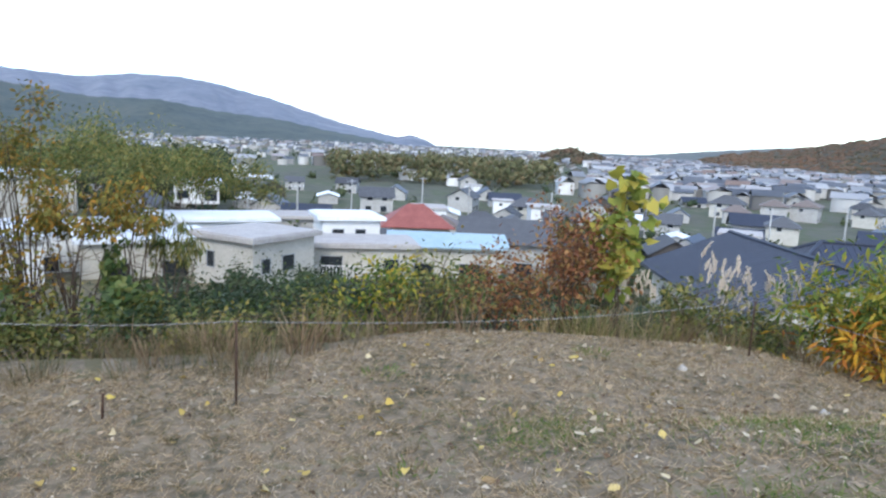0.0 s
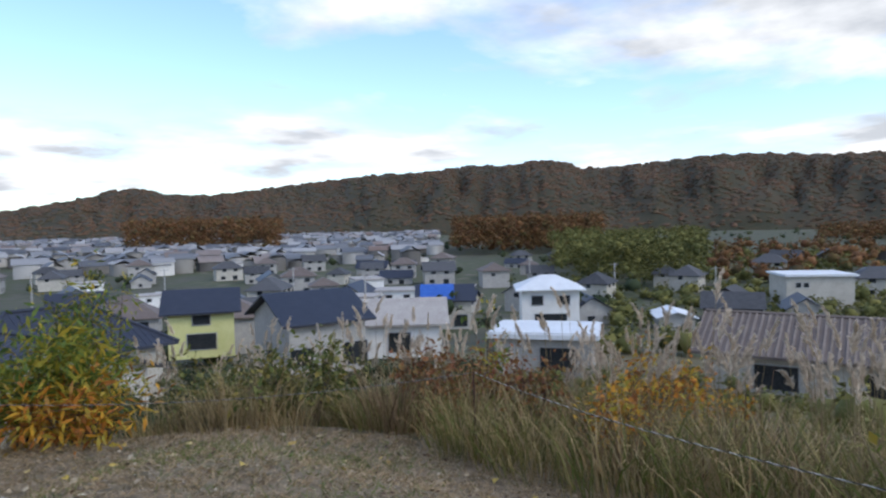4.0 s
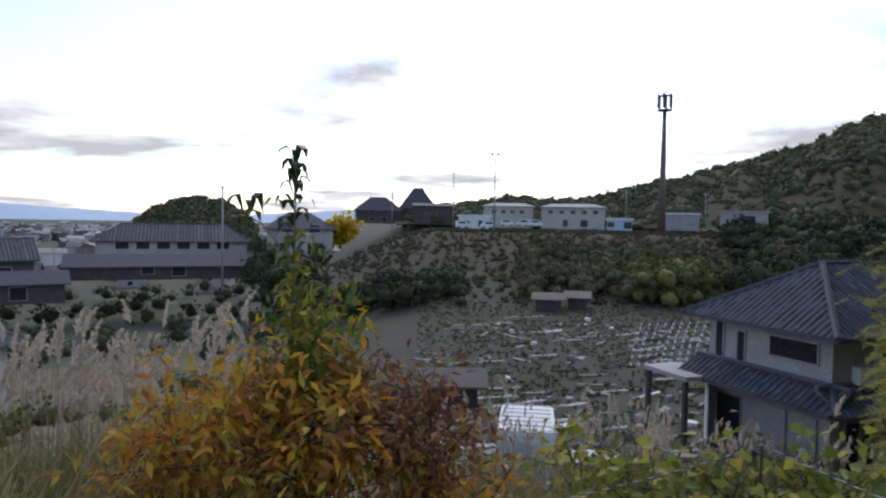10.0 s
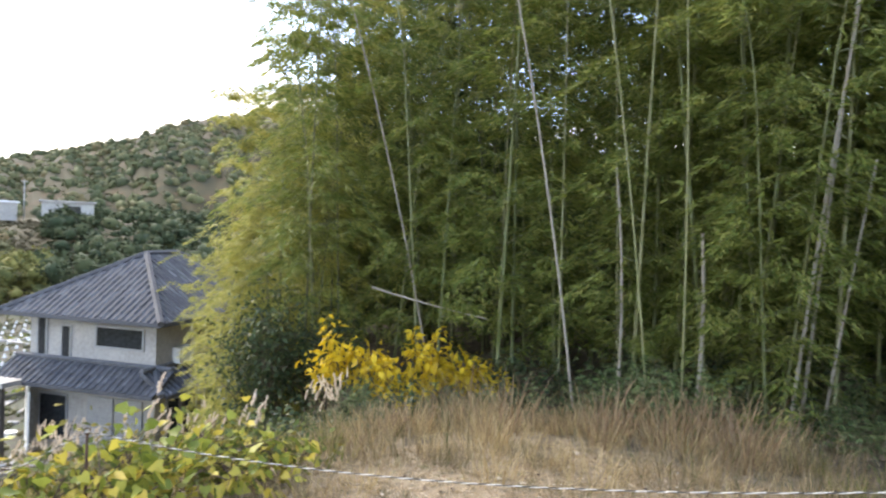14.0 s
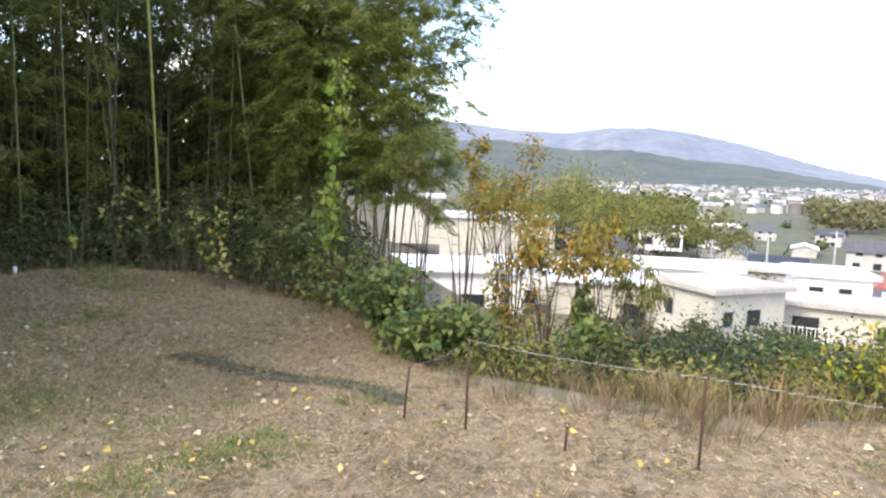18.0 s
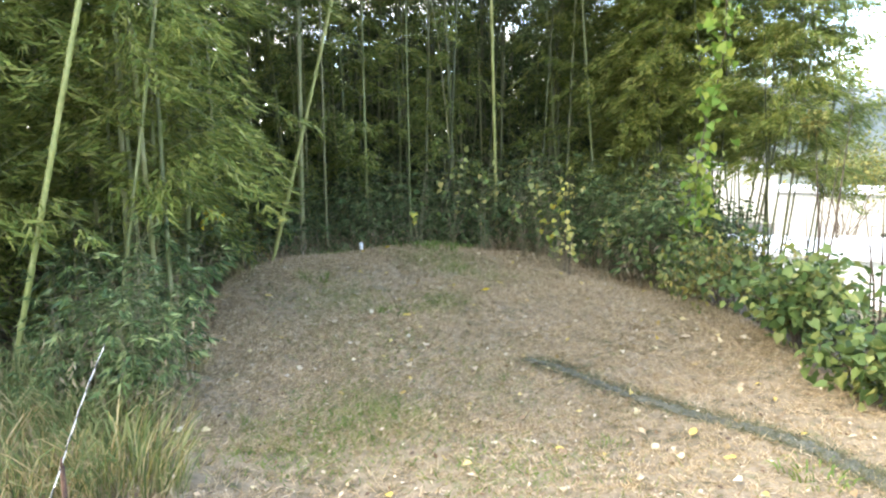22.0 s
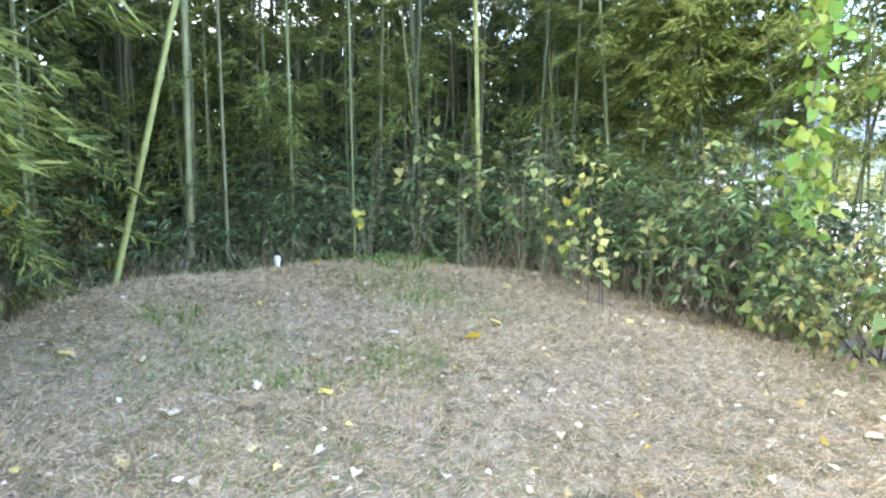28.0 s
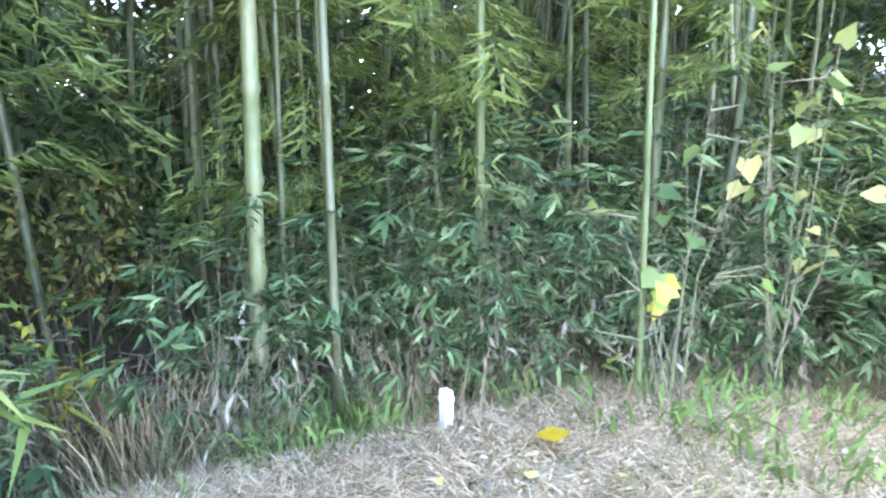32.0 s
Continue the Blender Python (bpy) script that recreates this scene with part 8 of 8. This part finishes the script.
# ---- fallen leaves, tufts and stones on the lawn ----
FALLEN = []
for k in range(3):
    L = [0.10, 0.075, 0.12][k]
    v = [(0, 0, .006), (L * .35, L * .32, .018), (L * .8, L * .25, .014), (L, 0, .022), (L * .75, -L * .28, .012), (L * .3, -L * .3, .02)]
    FALLEN.append(mesh_of("fallen_leaf", v, [[0, 1, 2, 3], [0, 3, 4, 5]], M_FALLEN))
cnt = 0
while cnt < 230:
    x, y = rng.uniform(-14.5, 6), rng.uniform(-1, 12)
    if not inside(x, y, -0.2) or (x * x + y * y < 2.0):
        continue
    ob = new("fallen_leaf", FALLEN[cnt % 3])
    ob.matrix_basis = pose(x, y, land_at(x, y) + 0.02, rng.normal() * 14, rng.normal() * 14, rng.uniform(0, 360)) @ Matrix.Scale(rng.uniform(0.5, 0.95), 4)
    tagged(ob, "dry fallen leaf lying on the lawn", "leaf", "fallen leaves")
    cnt += 1
for x, y in ((-10.34, 5.41), (-13.0, 5.0), (-9.83, 3.57)):
    ob = new("fallen_leaf", FALLEN[2].copy())
    ob.data.materials[0] = M_YELLOW if x < -10 else M_FALLEN
    ob.matrix_basis = pose(x, y, land_at(x, y) + 0.025, 10, -8, 40) @ Matrix.Scale(1.3, 4)
    tagged(ob, "bright yellow fallen leaf on the lawn" if x < -10 else "pale curled fallen leaf on the lawn", "leaf", "fallen leaves")
for k in range(46):
    x, y = rng.uniform(-12, 6), rng.uniform(-1, 9)
    if inside(x, y, -0.3):
        put(TUFT, k % 2, x, y, rng.uniform(0, 360), rng.uniform(0.5, 1.1))
for x, y, z, q in ((2.58, 6.82, 0, 0.055), (3.4, 5.6, 0, 0.04)):
    st = Shape()
    st.tube([(0, 0, -0.03), (0.02, 0.01, q * 0.4), (0.0, 0.02, q * 0.8)], [q, q * 0.95, q * 0.45], 9)
    ob = tagged(new("stone", st.mesh("stone", M_STONE, True)), "pale rounded stone at the lawn's edge", "stone", "stones")
    ob.matrix_basis = pose(x, y, land_at(x, y))

# dark furrow across the lawn
line = [(-8.36, 4.92), (-7.98, 5.2), (-7.5, 5.46), (-7.0, 5.62), (-6.4, 5.68), (-5.7, 5.6), (-5.1, 5.55), (-4.8, 5.5)]
pts = []
for k in range(len(line) - 1):
    for q in range(9):
        t = q / 9
        pts.append((line[k][0] * (1 - t) + line[k + 1][0] * t, line[k][1] * (1 - t) + line[k + 1][1] * t))
v, f = [], []
for k, (x, y) in enumerate(pts):
    w = 0.045 + 0.045 * min(1, k / 30) + 0.012 * math.sin(k * 1.7) * math.sin(k * 0.37)
    g = land_at(x, y)
    jog = 0.012 * math.sin(k * 0.9)
    for u, dz in ((-1.0, 0.003), (-0.6, 0.024), (0.0, 0.03), (0.6, 0.022), (1.0, 0.003)):
        v.append((x + jog, y + u * w, g + dz + 0.01 * math.sin(k * 2.3 + u)))
    if k:
        for q in range(4):
            b = 5 * k + q
            f.append([b - 5, b, b + 1, b - 4])
M_FURROW = surface("dark_matted_netting", [(0.04, 0.045, 0.038), (0.08, 0.085, 0.068), (0.16, 0.15, 0.11)], 14, 0.9, 0.9, 60)
n = 5200
t = rng.random(n) * (len(pts) - 1.01)
a = np.array(pts)[t.astype(int)] + rng.normal(size=(n, 2)) * np.array([0.04, 0.075])
d_ = unit(rng.normal(size=(n, 3)) * np.array([0.8, 0.8, 0.1]) + np.array([0, 0, 0.5]))
w_ = unit(np.cross(d_, rng.normal(size=(n, 3)))) * 0.004
p_ = np.stack([a[:, 0], a[:, 1], land(a[:, 0], a[:, 1])], -1)
tagged(new("dark_grass", mesh_of("dark_grass", np.stack([p_ - w_, p_ + w_, p_ + d_ * rng.uniform(0.05, 0.11, n)[:, None]], 1).reshape(-1, 3), np.arange(3 * n).reshape(n, 3), surface("dark_dull_grass", [(0.05, 0.055, 0.03), (0.09, 0.10, 0.05), (0.16, 0.14, 0.08)], 3, 0.9, 0, island=0.8))), "dull dark grass growing through the strip", "grass", kind="stuff")
tagged(new("drain_strip", mesh_of("drain_strip", v, f, M_FURROW)), "dark half-buried strip of netting across the lawn", "netting")
for k in range(14):
    put(ROUGH if k % 3 else TALL, k % 3, -6.0 - rng.random() * 2.2, 0.1 + rng.random() * 0.9, rng.uniform(0, 360), rng.uniform(0.4, 0.8))
for k in range(16):
    az = rng.uniform(285.2, 288.4) if k < 12 else rng.uniform(292.5, 296)
    p = polar(az, rng.uniform(14.0, 14.9))
    put(TUFT, k % 2, p.x, p.y, rng.uniform(0, 360), rng.uniform(0.8, 1.9))
belt(ROUGH, 26, 283, 300, 0.25, 0.9, 0.3, 0.55)
belt(ROUGH, 16, 280, 290, 0.5, 2.2, 0.7, 1.25)
belt(DRYWEED, 14, 280, 291, 0.6, 1.8, 0.5, 0.85)
belt(REED, 20, 280, 292, 0.4, 1.6, 0.6, 1.0)
for x, y, q in ((-13.75, 4.45, 1.3), (-13.6, 5.35, 1.4), (-13.3, 4.1, 1.1), (-13.9, 5.0, 1.5), (-13.55, 6.0, 1.3), (-12.9, 3.6, 1.0), (-13.15, 6.5, 1.1)):
    put(TUFT, int(q * 10) % 2, x, y, x * 400, q)

# long green grass where the lawn meets the grove
M_CORNER = surface("dull_green_grass", [(0.055, 0.085, 0.03), (0.10, 0.14, 0.048), (0.17, 0.185, 0.075), (0.30, 0.25, 0.13)], 1.5, 0.75, 0, island=0.8, through_light=0.25)
CORNER = [grass_clump("long_grass_clump", "clump of long green grass at the lawn's edge", 120, h, 0.7, M_CORNER, "long grass at the lawn's corner", width=0.009, droop=0.45) for h in (0.55, 0.7)]
for k in range(34):
    t = rng.random()
    put(CORNER, k % 2, -6.1 - 3.2 * t + rng.normal() * 0.15, 1.15 - 0.45 * t - 0.9 * rng.random() ** 1.5, rng.uniform(0, 360), rng.uniform(0.6, 1.1))
for k in range(16):
    put(CORNER, k % 2, -13.5 - rng.random() * 0.8, 2.7 + rng.random() * 1.6, rng.uniform(0, 360), rng.uniform(0.5, 0.95))
shrub("shrub", "light green leafy shrub at the lawn's far corner", -14.2, 3.05, 0.32, 1.15, M_MIXED, leaf=0.08, count=330, stems=9, ratio=0.3, hang=0.3)

# slender dry stalks between the corner of the grove and the mown edge
belt(REED, 26, 226, 262, 0.9, 2.8, 0.7, 1.1)
belt(DRYWEED, 14, 228, 262, 0.8, 2.4, 0.6, 0.9)
